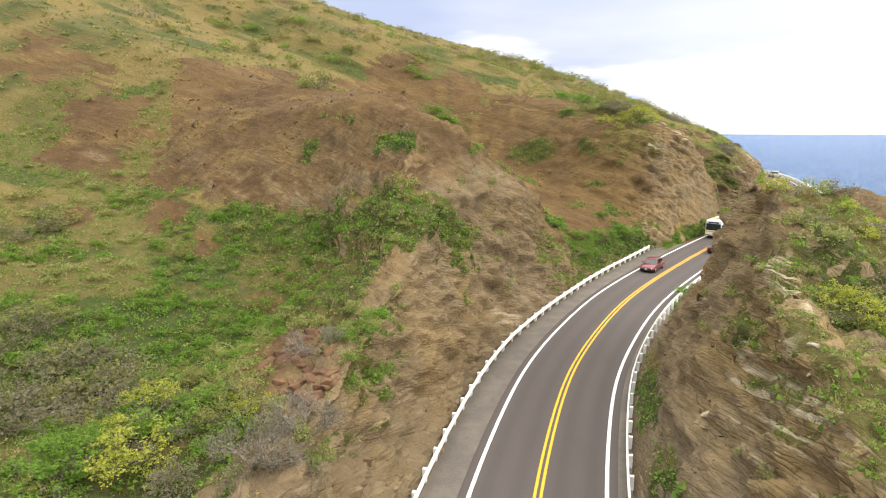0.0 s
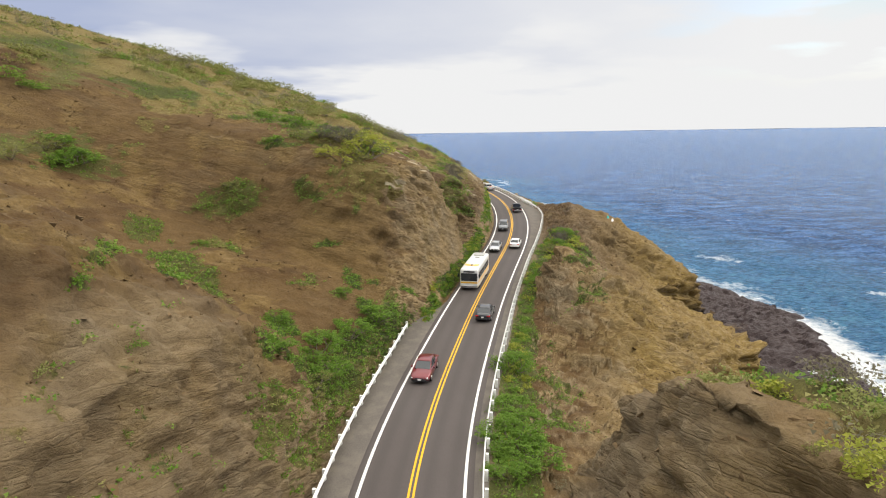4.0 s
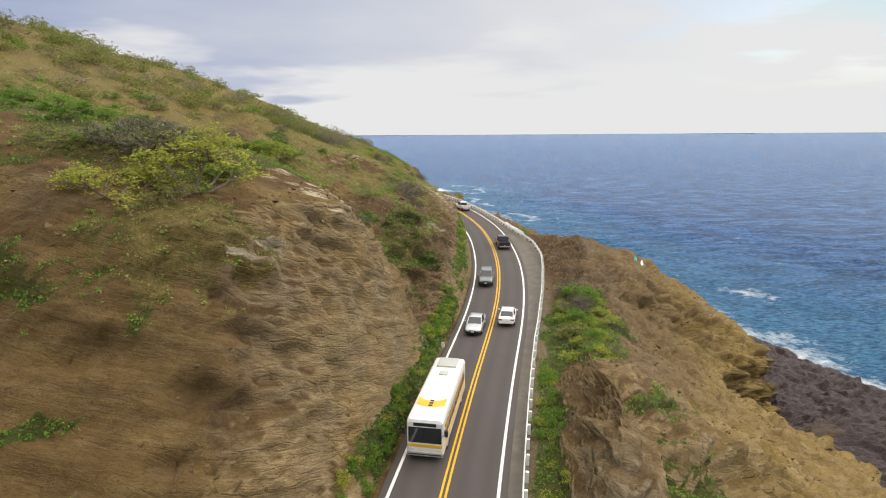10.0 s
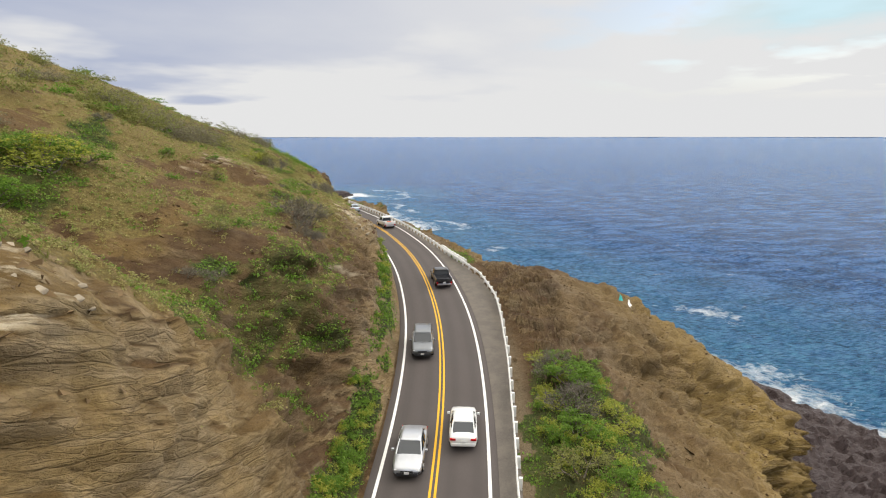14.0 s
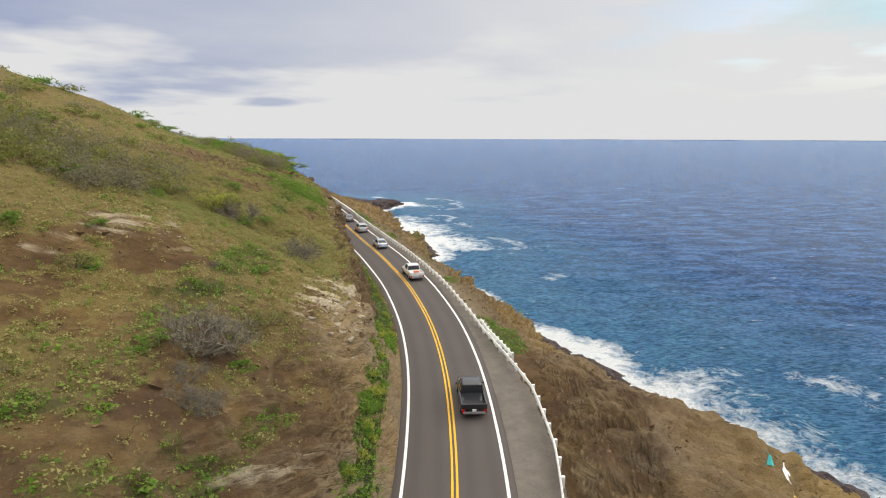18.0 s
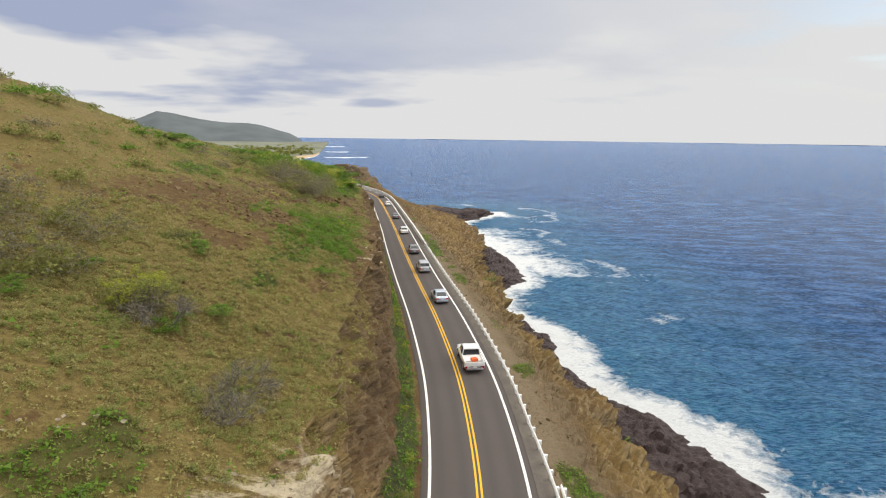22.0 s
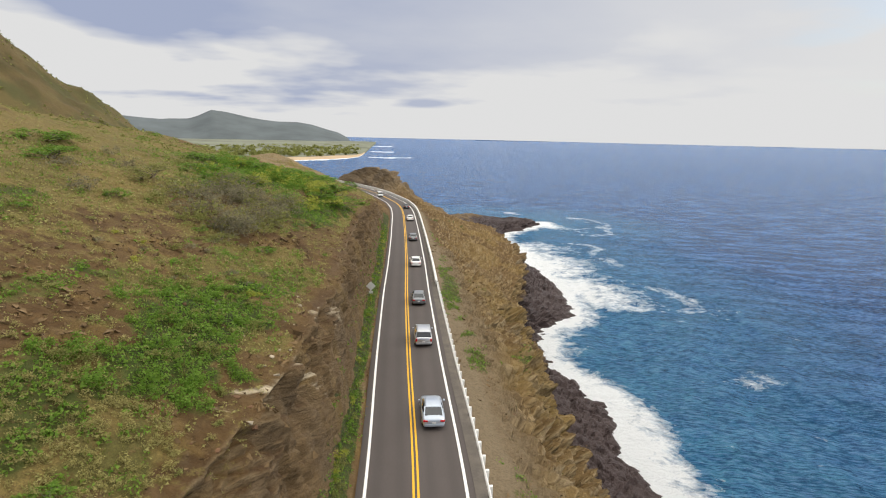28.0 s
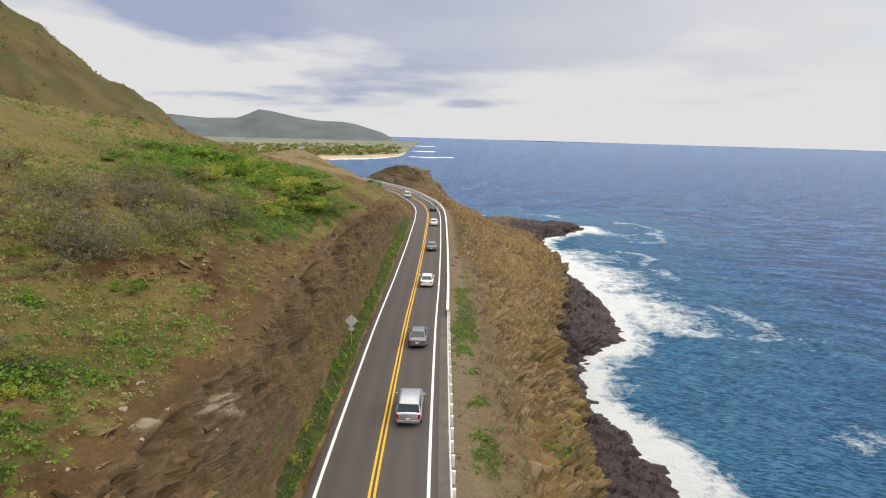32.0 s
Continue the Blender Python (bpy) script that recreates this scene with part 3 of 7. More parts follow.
section(187, [(3.9, 0), (4.8, 3), (7, 7), (10, 10), (20, 15), (43, 24), (170, 68)], [(7.1, 0), (9, 1.5), (13.5, 3.2), (22.5, 0), (39.5, -12)], [(43, 3), (64, .6), (84, -9)])
section(195, [(3.9, 0), (4.6, 3), (6.5, 7.5), (9.5, 9.5), (19, 14), (43, 24), (170, 67)], [(6.6, 0), (9, .5), (13, 1.5), (20, -2), (35, -12)], [(39, 3), (61, .6), (80, -9)])
section(205, [(3.9, 0), (5.6, 1.4), (7.6, 4.8), (9.4, 7.7), (19, 12.3), (46, 25), (170, 66)], [(5, 0), (8, -.6), (12, -1.5), (17, -5), (27, -12)], [(34, 4), (56, 1.1), (74, -9)])
section(215, [(3.9, 0), (5.8, 1.2), (7.9, 5.0), (9.8, 8.3), (18, 12.6), (50, 27), (170, 65)], [(4.8, 0), (7.5, -1), (11, -2.5), (16, -6), (23, -12.5)], [(30, 4), (48, 1.1), (66, -9)])
section(226, [(4, 0), (5.8, 1.2), (7.6, 4.7), (9.3, 8.7), (17, 13.0), (54, 28.5), (170, 63)], [(4.8, 0), (7.5, -1.1), (11, -2.5), (16, -7), (21, -12)], [(27, 4.5), (42, 1.1), (60, -9)])
section(240, [(4, 0), (5.4, 1.2), (6.3, 5.8), (7.2, 9.1), (16, 13.0), (58, 30.5), (170, 61)], [(4.8, 0), (7.5, -1.2), (11, -2.8), (15, -7.5), (19, -14)], [(24, 4.5), (43, 1.1), (60, -9)])
section(255, [(4, 0), (5.2, 1.3), (6.1, 6.3), (6.9, 9.5), (16, 13.2), (60, 31), (170, 59)], [(4.8, 0), (8, -1.5), (11, -3.1), (14.5, -7), (18.5, -14)], [(23, 4.5), (41, 1.1), (60, -9)])
section(268, [(4, 0), (5.2, 1.3), (6.1, 6.5), (6.9, 9.7), (16, 13.9), (60, 29), (170, 54)], [(4.8, 0), (7.5, -.3), (11.5, -1.5), (15, -6), (19, -14)], [(23.5, 4.5), (34, .9), (52, -9)])
section(285, [(4, 0), (5.2, 1.3), (6.1, 6.6), (7.0, 9.8), (15, 14), (60, 26.5), (170, 50)], [(4.8, 0), (7.5, -.5), (11, -2.2), (15.5, -6.5), (19.5, -14.5)], [(23.5, 4.5), (33.5, .9), (52, -9)])
section(302, [(4, 0), (5.2, 1.3), (6.2, 6.6), (7.3, 9.8), (15, 14.2), (58, 24), (170, 46)], [(4.8, 0), (8, -1), (12, -3.8), (16.5, -8), (20.5, -14)], [(24, 4.5), (34, .9), (52, -9)])
section(325, [(4, 0), (5.5, 2), (7, 6.5), (9, 9), (17, 13), (56, 22.5), (170, 42)], [(4.8, 0), (8, -1.3), (12.5, -4.5), (18.5, -9), (23.5, -14)], [(26, 3.5), (29.5, .5), (48, -9)])
section(342, [(4, 0), (5.5, 2), (7, 6), (9, 8.4), (18, 12.4), (55, 22), (165, 38)], [(4.8, 0), (8, -1.5), (13, -5), (18, -9.5), (27.5, -14)], [(30, 4), (33, .5), (52, -9)])
section(355, [(4, 0), (5.5, 2), (7.2, 5.5), (9.5, 7.8), (19, 12), (58, 19.5), (160, 34)], [(4.8, 0), (8, -1.5), (14, -5), (22, -10), (31, -15)], [(34, 4.5), (47, .6), (64, -9)])
section(375, [(4, 0), (6, 1.6), (8.5, 4.2), (12, 6.2), (23, 9.5), (62, 19.3), (155, 35)], [(4.8, 0), (8.5, -1.8), (14.5, -4.6), (23.5, -9), (35, -14)], [(39, 4), (49, .6), (66, -9)])
section(400, [(4, 0), (7, 1), (10, 3), (14, 5), (26, 9), (66, 20), (150, 34)], [(4.8, 0), (9, -2), (15, -4), (25, -8), (40, -13)], [(44, 3.5), (50, .6), (70, -9)])
section(425, [(4, 0), (7, 1), (11, 3), (16, 5), (29, 8), (72, 18), (150, 30)], [(4.8, 0), (9, -2), (15, -4), (26, -8), (43, -13)], [(47, 3.5), (55, .6), (74, -9)])
section(450, [(4, 0), (7, 1), (12, 3), (18, 5.5), (30, 8), (78, 16), (150, 24)], [(4.8, 0), (8.5, 1), (14, 1), (27, -9), (46, -16)], [(53, 3), (60, .6), (80, -9)])
section(466, [(4, 0), (7, 1.2), (12, 4), (18, 7), (30, 10), (80, 15), (150, 20)], [(4.8, 0), (8, 2.5), (14, 6), (20, -2), (46, -17)], [(62, 5), (74, 1.5), (90, -9)])
section(479, [(4, 0), (7, 1.5), (13, 5), (19, 8), (30, 12), (80, 14), (150, 16)], [(4.8, 0), (8, 3), (15, 7.5), (20, 1), (52, -16)], [(76, 6), (112, 3.2), (124, -9)])
section(492, [(4, 0), (8, 2), (14, 6), (21, 10), (30, 14), (70, 13), (150, 12)], [(4.8, 0), (8, 3), (15, 8), (20, 1), (48, -17)], [(66, 5), (94, 2), (110, -9)])
section(510, [(4, 0), (8, 3), (14, 7), (22, 11), (32, 15), (66, 12), (150, 8)], [(4.8, 0), (8, 2), (14, 6), (19, -1), (38, -17)], [(47, 2.5), (54, .5), (72, -9)])
section(530, [(4, -1), (8, 2), (14, 6), (22, 9), (32, 12), (62, 4), (150, 0)], [(4.8, -1), (8, -2), (14, -4), (22, -10), (30, -16)], [(36, 2.5), (42, .5), (60, -9)])
section(556, [(4, -18), (8, -18), (14, -17), (22, -16), (32, -16), (60, -18), (150, -16)], [(4.8, -18), (8, -19), (14, -20), (22, -20), (28, -20)], [(33, 1.2), (38, .4), (55, -9)])
section(590, [(4, -25), (8, -25), (14, -25), (22, -25), (32, -25), (60, -25), (150, -22)], [(4.8, -25), (8, -25), (14, -25), (22, -25), (28, -25)], [(30, -4), (36, -5), (55, -9)])

_ss = np.array([q[0] for q in SECTIONS], float)
_land = np.concatenate([np.arange(0, 40, 1.2), np.arange(40, 300, 0.36), np.arange(300, 340, 0.5), np.arange(340, 480, 1.0), np.arange(480, 590, 2.5)])


def across(get):
    """One control value along the whole road, softened."""
    v = np.array([get(q) for q in SECTIONS], float)
    return np.interp(_land, _ss, v)


def road_z(s):
    return np.interp(s, S_GRID, LINE[:, 2])


zr = road_z(_land)
ctrl_d, ctrl_z = [], []
for k in range(6, -1, -1):
    ctrl_d.append(-across(lambda q: q[1][k][0]))
    ctrl_z.append(across(lambda q: q[1][k][1]) + zr - (0.12 if k == 0 else 0))
ctrl_d += [np.full_like(_land, -3.4), np.full_like(_land, 3.4)]
ctrl_z += [zr - 0.2, zr - 0.2]
for k in range(5):
    ctrl_d.append(across(lambda q: q[2][k][0]))
    ctrl_z.append(across(lambda q: q[2][k][1]) + zr - (0.12 if k == 0 else 0))
for k in range(3):
    ctrl_d.append(across(lambda q: q[3][k][0]))
    ctrl_z.append(across(lambda q: q[3][k][1]) + SEA_Z)
ctrl_d, ctrl_z = np.array(ctrl_d), np.array(ctrl_z)
COUNTS = [34, 58, 44, 26, 34, 14, 5, 2, 4, 10, 36, 32, 50, 36, 36, 10]
cols_d, cols_z, seg_of = [], [], []
for k, n in enumerate(COUNTS):
    for j in range(n):
        t = j / n
        if k == 0:
            t = 1 - (1 - t) ** 1.7
        # a rounded path through the control points
        a, b = k, k + 1
        cols_d.append(ctrl_d[a] * (1 - t) + ctrl_d[b] * t)
        z0 = ctrl_z[a] * (1 - t) + ctrl_z[b] * t
        cols_z.append(z0)
        seg_of.append(k + t)
cols_d.append(ctrl_d[-1])
cols_z.append(ctrl_z[-1])
seg_of.append(len(COUNTS))
GD, GZ, SEG = np.array(cols_d).T, np.array(cols_z).T, np.array(seg_of)
# soften the joints of the sections away from the road
for _ in range(3):
    for arr in (GD, GZ):
        soft = arr.copy()
        soft[:, 1:-1] = (arr[:, :-2] + 2 * arr[:, 1:-1] + arr[:, 2:]) / 4
        keep = ((SEG > 5.7) & (SEG < 9.6))[None, :]
        arr[:] = np.where(keep, arr, soft)
for arr in (GD, GZ):
    for _ in range(12):
        soft = arr.copy()
        soft[1:-1] = (arr[:-2] + 2 * arr[1:-1] + arr[2:]) / 4
        arr[:] = soft
GS = np.repeat(_land[:, None], GD.shape[1], 1)
px, py = np.interp(_land, S_GRID, LINE[:, 0]), np.interp(_land, S_GRID, LINE[:, 1])
wide = smooth(np.abs(GD), 9, 30)
hd = heading(_land)[:, None] * (1 - wide) + heading(_land, True)[:, None] * wide
veryfar = smooth(-GD, 30, 110)
hd = hd * (1 - veryfar) + np.interp(_land, S_GRID, HEAD_FAR)[:, None] * veryfar
GX, GY = px[:, None] + GD * np.cos(hd), py[:, None] - GD * np.sin(hd)


def grid_normals(x, y, z):
    p = np.stack([x, y, z], -1)
    du, dv = np.gradient(p, axis=0), np.gradient(p, axis=1)
    n = np.cross(dv, du)
    n /= np.linalg.norm(n, axis=-1, keepdims=True) + 1e-9
    return n


N0 = grid_normals(GX, GY, GZ)
steep = 1 - np.clip(N0[..., 2], 0, 1)
isleft, isright = GD < 0, GD > 0
off_road = smooth(np.abs(GD), 4.6, 7.5)
above = GZ - SEA_Z
rockiness = smooth(steep, 0.12, 0.42)
# layered rock: the beds dip gently towards the sea, and more steeply on the seaward side
bed = GZ + 0.40 * GX + 0.15 * GY + 0.10 * np.clip(GD - 3, 0, 40) + 0.5 * fbm(GX * .07, GY * .07, GZ * .07, 3, 0.5, 5)
warp = fbm(GX * .3, GY * .3, GZ * .3, 3, 0.5, 33)


def ledges(thick, across_by, seed):
    """Beds that stand proud or back one by one, with sharp steps between them, broken along their length."""
    q = bed / thick + 0.25 * warp
    i = np.floor(q)
    f = smooth(q - i, 0.0, 0.22)
    own = vnoise(i * 3.7 + 0.5, GX * across_by, GY * across_by, seed)
    before = vnoise((i - 1) * 3.7 + 0.5, GX * across_by, GY * across_by, seed)
    return before * (1 - f) + own * f


layers = vnoise(bed * 0.9, 0.15 * GX, 0.15 * GY, 11) + 0.6 * vnoise(bed * 2.4, 0.3 * GX, 0.3 * GY, 12)
thick_beds, mid_beds, thin_beds = ledges(1.5, 0.22, 14), ledges(0.75, 0.35, 15), ledges(0.38, 0.55, 16)
lumps = fbm(GX * .16, GY * .16, GZ * .22, 5, 0.55, 21)
big_cell, big_gap = cells(GX * .33 + warp * .35, GY * .33 + warp * .3, bed * .55, 31)
small_cell, small_gap = cells(GX * .85 + warp * .3, GY * .85 - warp * .3, bed * 1.3, 32)
blocks = 0.60 * big_cell + 0.34 * small_cell - 0.30 * (1 - smooth(big_gap, 0.0, 0.12)) - 0.16 * (1 - smooth(small_gap, 0.0, 0.15))
col_cell, col_gap = cells(GX * .55 + warp * .2, GY * .55 - warp * .2, GZ * .13, 36)
columns = 0.7 * col_cell - 0.6 * (1 - smooth(col_gap, 0.0, 0.14))
grit = fbm(GX * .9, GY * .9, GZ * 1.1, 4, 0.62, 34)
cracks = np.clip(ridged(GX * .22, GY * .22, GZ * .3, 3, 41) - 1.25, 0, 1)
crevice = np.clip(ridged(GX * .26, GY * .26, GZ * .05, 3, 47) - 0.75, 0, 1.2)
seaside = isright * smooth(GD, 9 + 11 * (GS < 90), 14 + 12 * (GS < 90))
upper = smooth(-GD, 7.0, 9.5)
strata = 0.45 * thick_beds + 0.32 * mid_beds + 0.20 * thin_beds
fall = isright * smooth(GS, 86, 94)
zone_a = isright * (1 - smooth(GS, 86, 94))                                   # the outcrop beside the first bend
zone_b = isleft * (1 - smooth(GS, 97, 105))                                   # crags over the ravine
zone_c = isleft * window(GS, 101, 125, 3)                                     # bare earth slope
zone_d = isleft * window(GS, 125, 149, 3)                                     # smooth cut rock face
zone_e = isleft * window(GS, 149, 201, 3)                                     # earth terraces
zone_f = isleft * smooth(GS, 198, 204)                                        # the long cut
push = (0.40 + 0.25 * rockiness) * lumps * (isleft * (1 - 0.45 * zone_d - 0.2 * zone_c) + zone_a * 0.7 + fall * 0.9)
push += (0.07 + 0.11 * rockiness + 0.24 * zone_a * smooth(GD, 5, 7) + 0.14 * zone_b) * grit
push += zone_a * window(GD, 5.0, 24, 2) * (0.60 * strata + 0.45 * blocks - 0.7 * cracks)
push += zone_b * (0.45 + 0.55 * rockiness) * (0.45 * strata + 0.50 * blocks - 0.9 * cracks)
push += zone_c * (0.35 + 0.5 * rockiness) * (0.85 * strata + 0.40 * blocks - 0.5 * cracks)
push += zone_d * (0.3 + 0.7 * rockiness) * ((0.55 + 0.70 * upper) * strata + (0.10 + 0.30 * upper) * blocks - 0.7 * cracks + 0.16 * columns)
push += zone_e * (0.30 + 0.7 * rockiness) * (1.15 * strata + 0.40 * blocks - 0.5 * cracks)
push += zone_f * rockiness * (0.70 * columns + 0.50 * blocks + 0.30 * strata - 0.55 * crevice)
push += fall * smooth(GD, 6.5, 9.5) * (0.60 + 0.40 * rockiness) * ((1.75 - 0.75 * smooth(GS, 200, 215)) * strata + (1.0 + 0.6 * smooth(GS, 200, 215)) * blocks - 0.9 * cracks)
buttress = np.clip(ridged(GX * .10, GY * .10, GZ * .05, 3, 43) - 0.55, -1, 1.2)
push += seaside * smooth(steep, 0.15, 0.4) * (1.1 + 0.5 * smooth(GS, 205, 215)) * buttress
push += seaside * rockiness * (0.65 * blocks + (0.55 - 0.40 * smooth(GS, 200, 215)) * columns)
push += isright * smooth(GS, 440, 455) * 1.5 * (ridged(GX * .09, GY * .09, GZ * .09, 3, 48) - 0.4)
shelf = smooth(SEG, 13.6, 14.2) * (1 - smooth(SEG, 14.9, 15.2))
push = push * (1 - 0.75 * shelf) + shelf * (0.60 * blocks + 0.40 * lumps + 0.2 * grit)
push *= off_road * (1 - 0.5 * (SEG < 2))
GX, GY, GZ = GX + N0[..., 0] * push, GY + N0[..., 1] * push, GZ + N0[..., 2] * push * 0.9
# the lava shelf: slabs, pools and gaps
GZ += shelf * (0.25 + 0.6 * fbm(GX * .075, GY * .075, 0, 3, 0.5, 53) + 0.5 * np.round(2 * fbm(GX * .16, GY * .16, 0, 2, 0.5, 54)) * 0.5)
# broad swells on the hillside
GZ += isleft * smooth(-GD, 14, 40) * (1.3 * fbm(GX * .035, GY * .035, 0, 3, 0.5, 51) + 0.35 * fbm(GX * .22, GY * .22, 0, 3, 0.5, 52))
N1 = grid_normals(GX, GY, GZ)
slope = 1 - np.clip(N1[..., 2], 0, 1)

# ---- how much grows where ----
patch = fbm(GX * .11, GY * .11, GZ * .05, 4, 0.55, 61)
patch2 = fbm(GX * .30, GY * .30, GZ * .1, 3, 0.55, 62)
patch3 = fbm(GX * 1.1, GY * 1.1, GZ * .6, 3, 0.6, 63)
D, S = np.abs(GD), GS
cover = np.full(GD.shape, 0.0)


def lay(mask, amount):
    global cover
    cover = cover * (1 - mask) + amount * mask


L, R = isleft.astype(float), isright.astype(float)
lay(L * smooth(D, 10, 13), 0.80)
lay(L * smooth(S, 186, 196) * smooth(D, 7.4, 8.6), 0.82)
lay(L * window(S, 74, 130, 4) * smooth(D, 7, 9) * (1 - smooth(D, 60, 68)), 0.17)
lay(L * window(S, 126, 139, 4) * smooth(D, 7, 9) * (1 - smooth(D, 12, 15)), 0.2)
lay(L * (S < 72) * smooth(D, 12, 15) * (1 - window(S, 58, 70, 3) * window(D, 14, 19, 1)), 0.95)
lay(L * (S < 84) * window(D, 7.5, 13, 1), 0.40)
lay(L * window(S, 147, 188, 4) * window(D, 7.0, 23, 1.5), 0.56)
lay(L * window(S, 226, 330, 8) * window(D, 8.0, 24, 2), 0.45)
lay(L * window(S, 238, 257, 4) * window(D, 11, 18, 2), 0.95)
lay(L * window(S, 236, 268, 4) * window(D, 24, 36, 3), 0.9)
lay(L * smooth(S, 340, 380) * smooth(D, 60, 75), 0.50)
lay(L * window(S, 345, 470, 10) * window(D, 12, 70, 8), 0.25)
lay(L * smooth(S, 470, 485), 0.28)
lay(L * window(D, 6.2, 9.5, 0.6) * smooth(slope, 0.15, 0.35) * window(S, 120, 202, 3), 0.10)
lay(L * window(D, 5.9, 7.5, 0.4) * smooth(S, 200, 206), 0.06)
lay(L * window(D, 4.2, 5.9, 0.5) * smooth(S, 117, 122) * (1 - smooth(S, 360, 380)), 0.93)
lay(L * window(D, 6.2, 9.0, 0.8) * window(S, 88, 120, 4), 0.80)
lay(R * (S < 86) * smooth(D, 11, 14) * (1 - smooth(D, 42, 47)), 0.93)
lay(R * (S < 64) * window(D, 8.5, 14, 1), 0.66)
lay(R * window(S, 40, 83, 4) * window(D, 4.8, 6.4, 0.6), 0.72)
lay(R * window(S, 86, 122, 3) * window(D, 5.0, 8.2, 1.0), 0.93)
lay(R * window(S, 100, 128, 5) * window(D, 8, 14, 2), 0.38)
lay(R * window(S, 118, 150, 4) * window(D, 5.3, 7.4, 0.5), 0.82)
lay(R * window(S, 126, 150, 4) * window(D, 12, 17, 1.2), 0.50)
lay(R * window(S, 148, 171, 4) * window(D, 6.4, 13.5, 1.5), 0.85)
lay(R * window(S, 204, 214, 3) * window(D, 5.6, 9.0, 1.0), 0.75)
lay(R * window(S, 214, 400, 5) * window(D, 8, 15, 1.5), 0.20)
lay(R * window(S, 214, 400, 5) * window(D, 5.6, 8.5, 0.8), 0.42)
lay(R * window(S, 286, 306, 3) * window(D, 5.4, 7.6, 0.8), 0.62)
lay(R * smooth(S, 360, 380) * window(D, 6, 30, 3), 0.25)
cover *= 1 - smooth(slope, 0.45, 0.7) * 0.7
cover += L * window(S, 145, 194, 4) * window(D, 6.5, 25, 2) * 0.28 * np.tanh(3 * vnoise(bed * 0.75, 0.03 * GX, 0.03 * GY, 16))
# patches with a shape of their own: where, along and across one axis, along and across the other, cover, lushness
GROWTH, BLEACHED = [], np.zeros(GD.shape)


def patch_mask(s, d, a_s, a_d, b_s, b_d):
    """The rows that an oval patch with a ragged edge lies in, and its mask there."""
    reach = 1.8 * (abs(a_s) + abs(b_s)) + 1
    rows = slice(int(np.searchsorted(_land, s - reach)), int(np.searchsorted(_land, s + reach)) + 1)
    ds, dd, det = S[rows] - s, GD[rows] - d, a_s * b_d - a_d * b_s
    r = np.hypot((ds * b_d - dd * b_s) / det, (dd * a_s - ds * a_d) / det) + 0.45 * patch2[rows] + 0.50 * patch3[rows]
    return rows, 1 - smooth(r, 0.70, 1.10)


def growth(s, d, a_s, a_d, b_s, b_d, amount, lush):
    rows, k = patch_mask(s, d, a_s, a_d, b_s, b_d)
    cover[rows] = cover[rows] * (1 - k) + amount * k
    GROWTH.append((rows, k, lush))


def bleach(s, d, a_s, a_d, b_s, b_d, amount):
    rows, k = patch_mask(s, d, a_s, a_d, b_s, b_d)
    BLEACHED[rows] = np.maximum(BLEACHED[rows], k * amount)


# the ravine and the first slopes
growth(79.2, -39.0, -0.5, 8.3, -5.4, 6.0, 0.03, 0.1)
growth(79.6, -30.0, -0.4, 7.3, -3.2, 3.1, 0.05, 0.1)
growth(86.8, -24.3, 6.1, 4.7, -8.6, 6.2, 0.06, 0.1)
growth(121.4, -31.7, 2.5, 12.8, -3.6, 2.6, 0.05, 0.1)
growth(121.4, -14.7, 6.3, 8.0, -3.1, 1.6, 0.06, 0.1)
growth(81.4, -56.8, 0.5, 2.0, -5.2, 8.2, 0.95, 0.32)
growth(76.4, -52.8, 0.5, 2.7, -3.1, 4.5, 0.95, 0.32)
growth(67.0, -41.9, 1.8, 4.4, -4.1, 6.5, 0.95, 0.36)
growth(83.9, -82.2, 2.3, 6.0, -3.1, 5.8, 0.05, 0.1)
growth(79.2, -66.4, 1.4, 3.3, -2.3, 4.2, 0.05, 0.1)
growth(67.0, -46.4, 0.9, 1.2, -1.3, 2.1, 0.04, 0.1)
growth(70.6, -39.7, 0.4, 2.6, -2.0, 3.0, 0.04, 0.1)
growth(68.1, -32.0, 0.4, 1.1, -2.3, 2.8, 0.05, 0.1)
growth(65.2, -22.8, 0.5, 1.1, -0.9, 0.7, 0.05, 0.1)
growth(59.8, -27.9, 3.1, 5.0, -2.9, 3.3, 1, 1)
growth(65.6, -30.9, 1.6, 3.4, -2.0, 2.3, 1, 1)
growth(71.3, -31.4, 1.1, 5.2, -1.4, 1.6, 0.95, 0.9)
growth(71.3, -24.0, -0.4, 4.2, -1.4, 1.2, 0.9, 0.85)
growth(68.1, -23.5, 0.7, 2.7, -1.8, 1.5, 0.92, 0.42)
growth(58.0, -10.9, 0.0, 2.3, -3.2, 1.8, 0.9, 0.45)
growth(71.3, -14.7, 0.9, 5.0, -1.8, 1.3, 0.85, 0.75)
growth(71.7, -11.2, 4.0, 1.7, -1.3, 0.8, 0.85, 0.75)
growth(77.1, -18.4, 0.0, 2.5, -1.1, 0.6, 0.97, 0.85)
growth(77.1, -28.5, 0.0, 1.1, -0.9, 0.9, 0.95, 0.9)
growth(121.4, -27.0, 0.9, 3.3, -1.4, 1.0, 0.9, 0.4)
growth(123.5, -19.6, 0.2, 1.8, -0.9, 0.5, 0.9, 0.7)
growth(128.2, -54.3, 1.8, 2.6, -2.2, 1.6, 0.9, 0.55)
growth(79.6, -27.1, -0.4, 2.2, -0.4, 0.5, 0.85, 0.6)
growth(126.0, -40.4, 1.8, 4.3, -0.9, 0.5, 0.8, 0.25)
growth(57.3, -13.8, -0.5, 2.8, -4.5, 3.0, 0.02, 0.1)
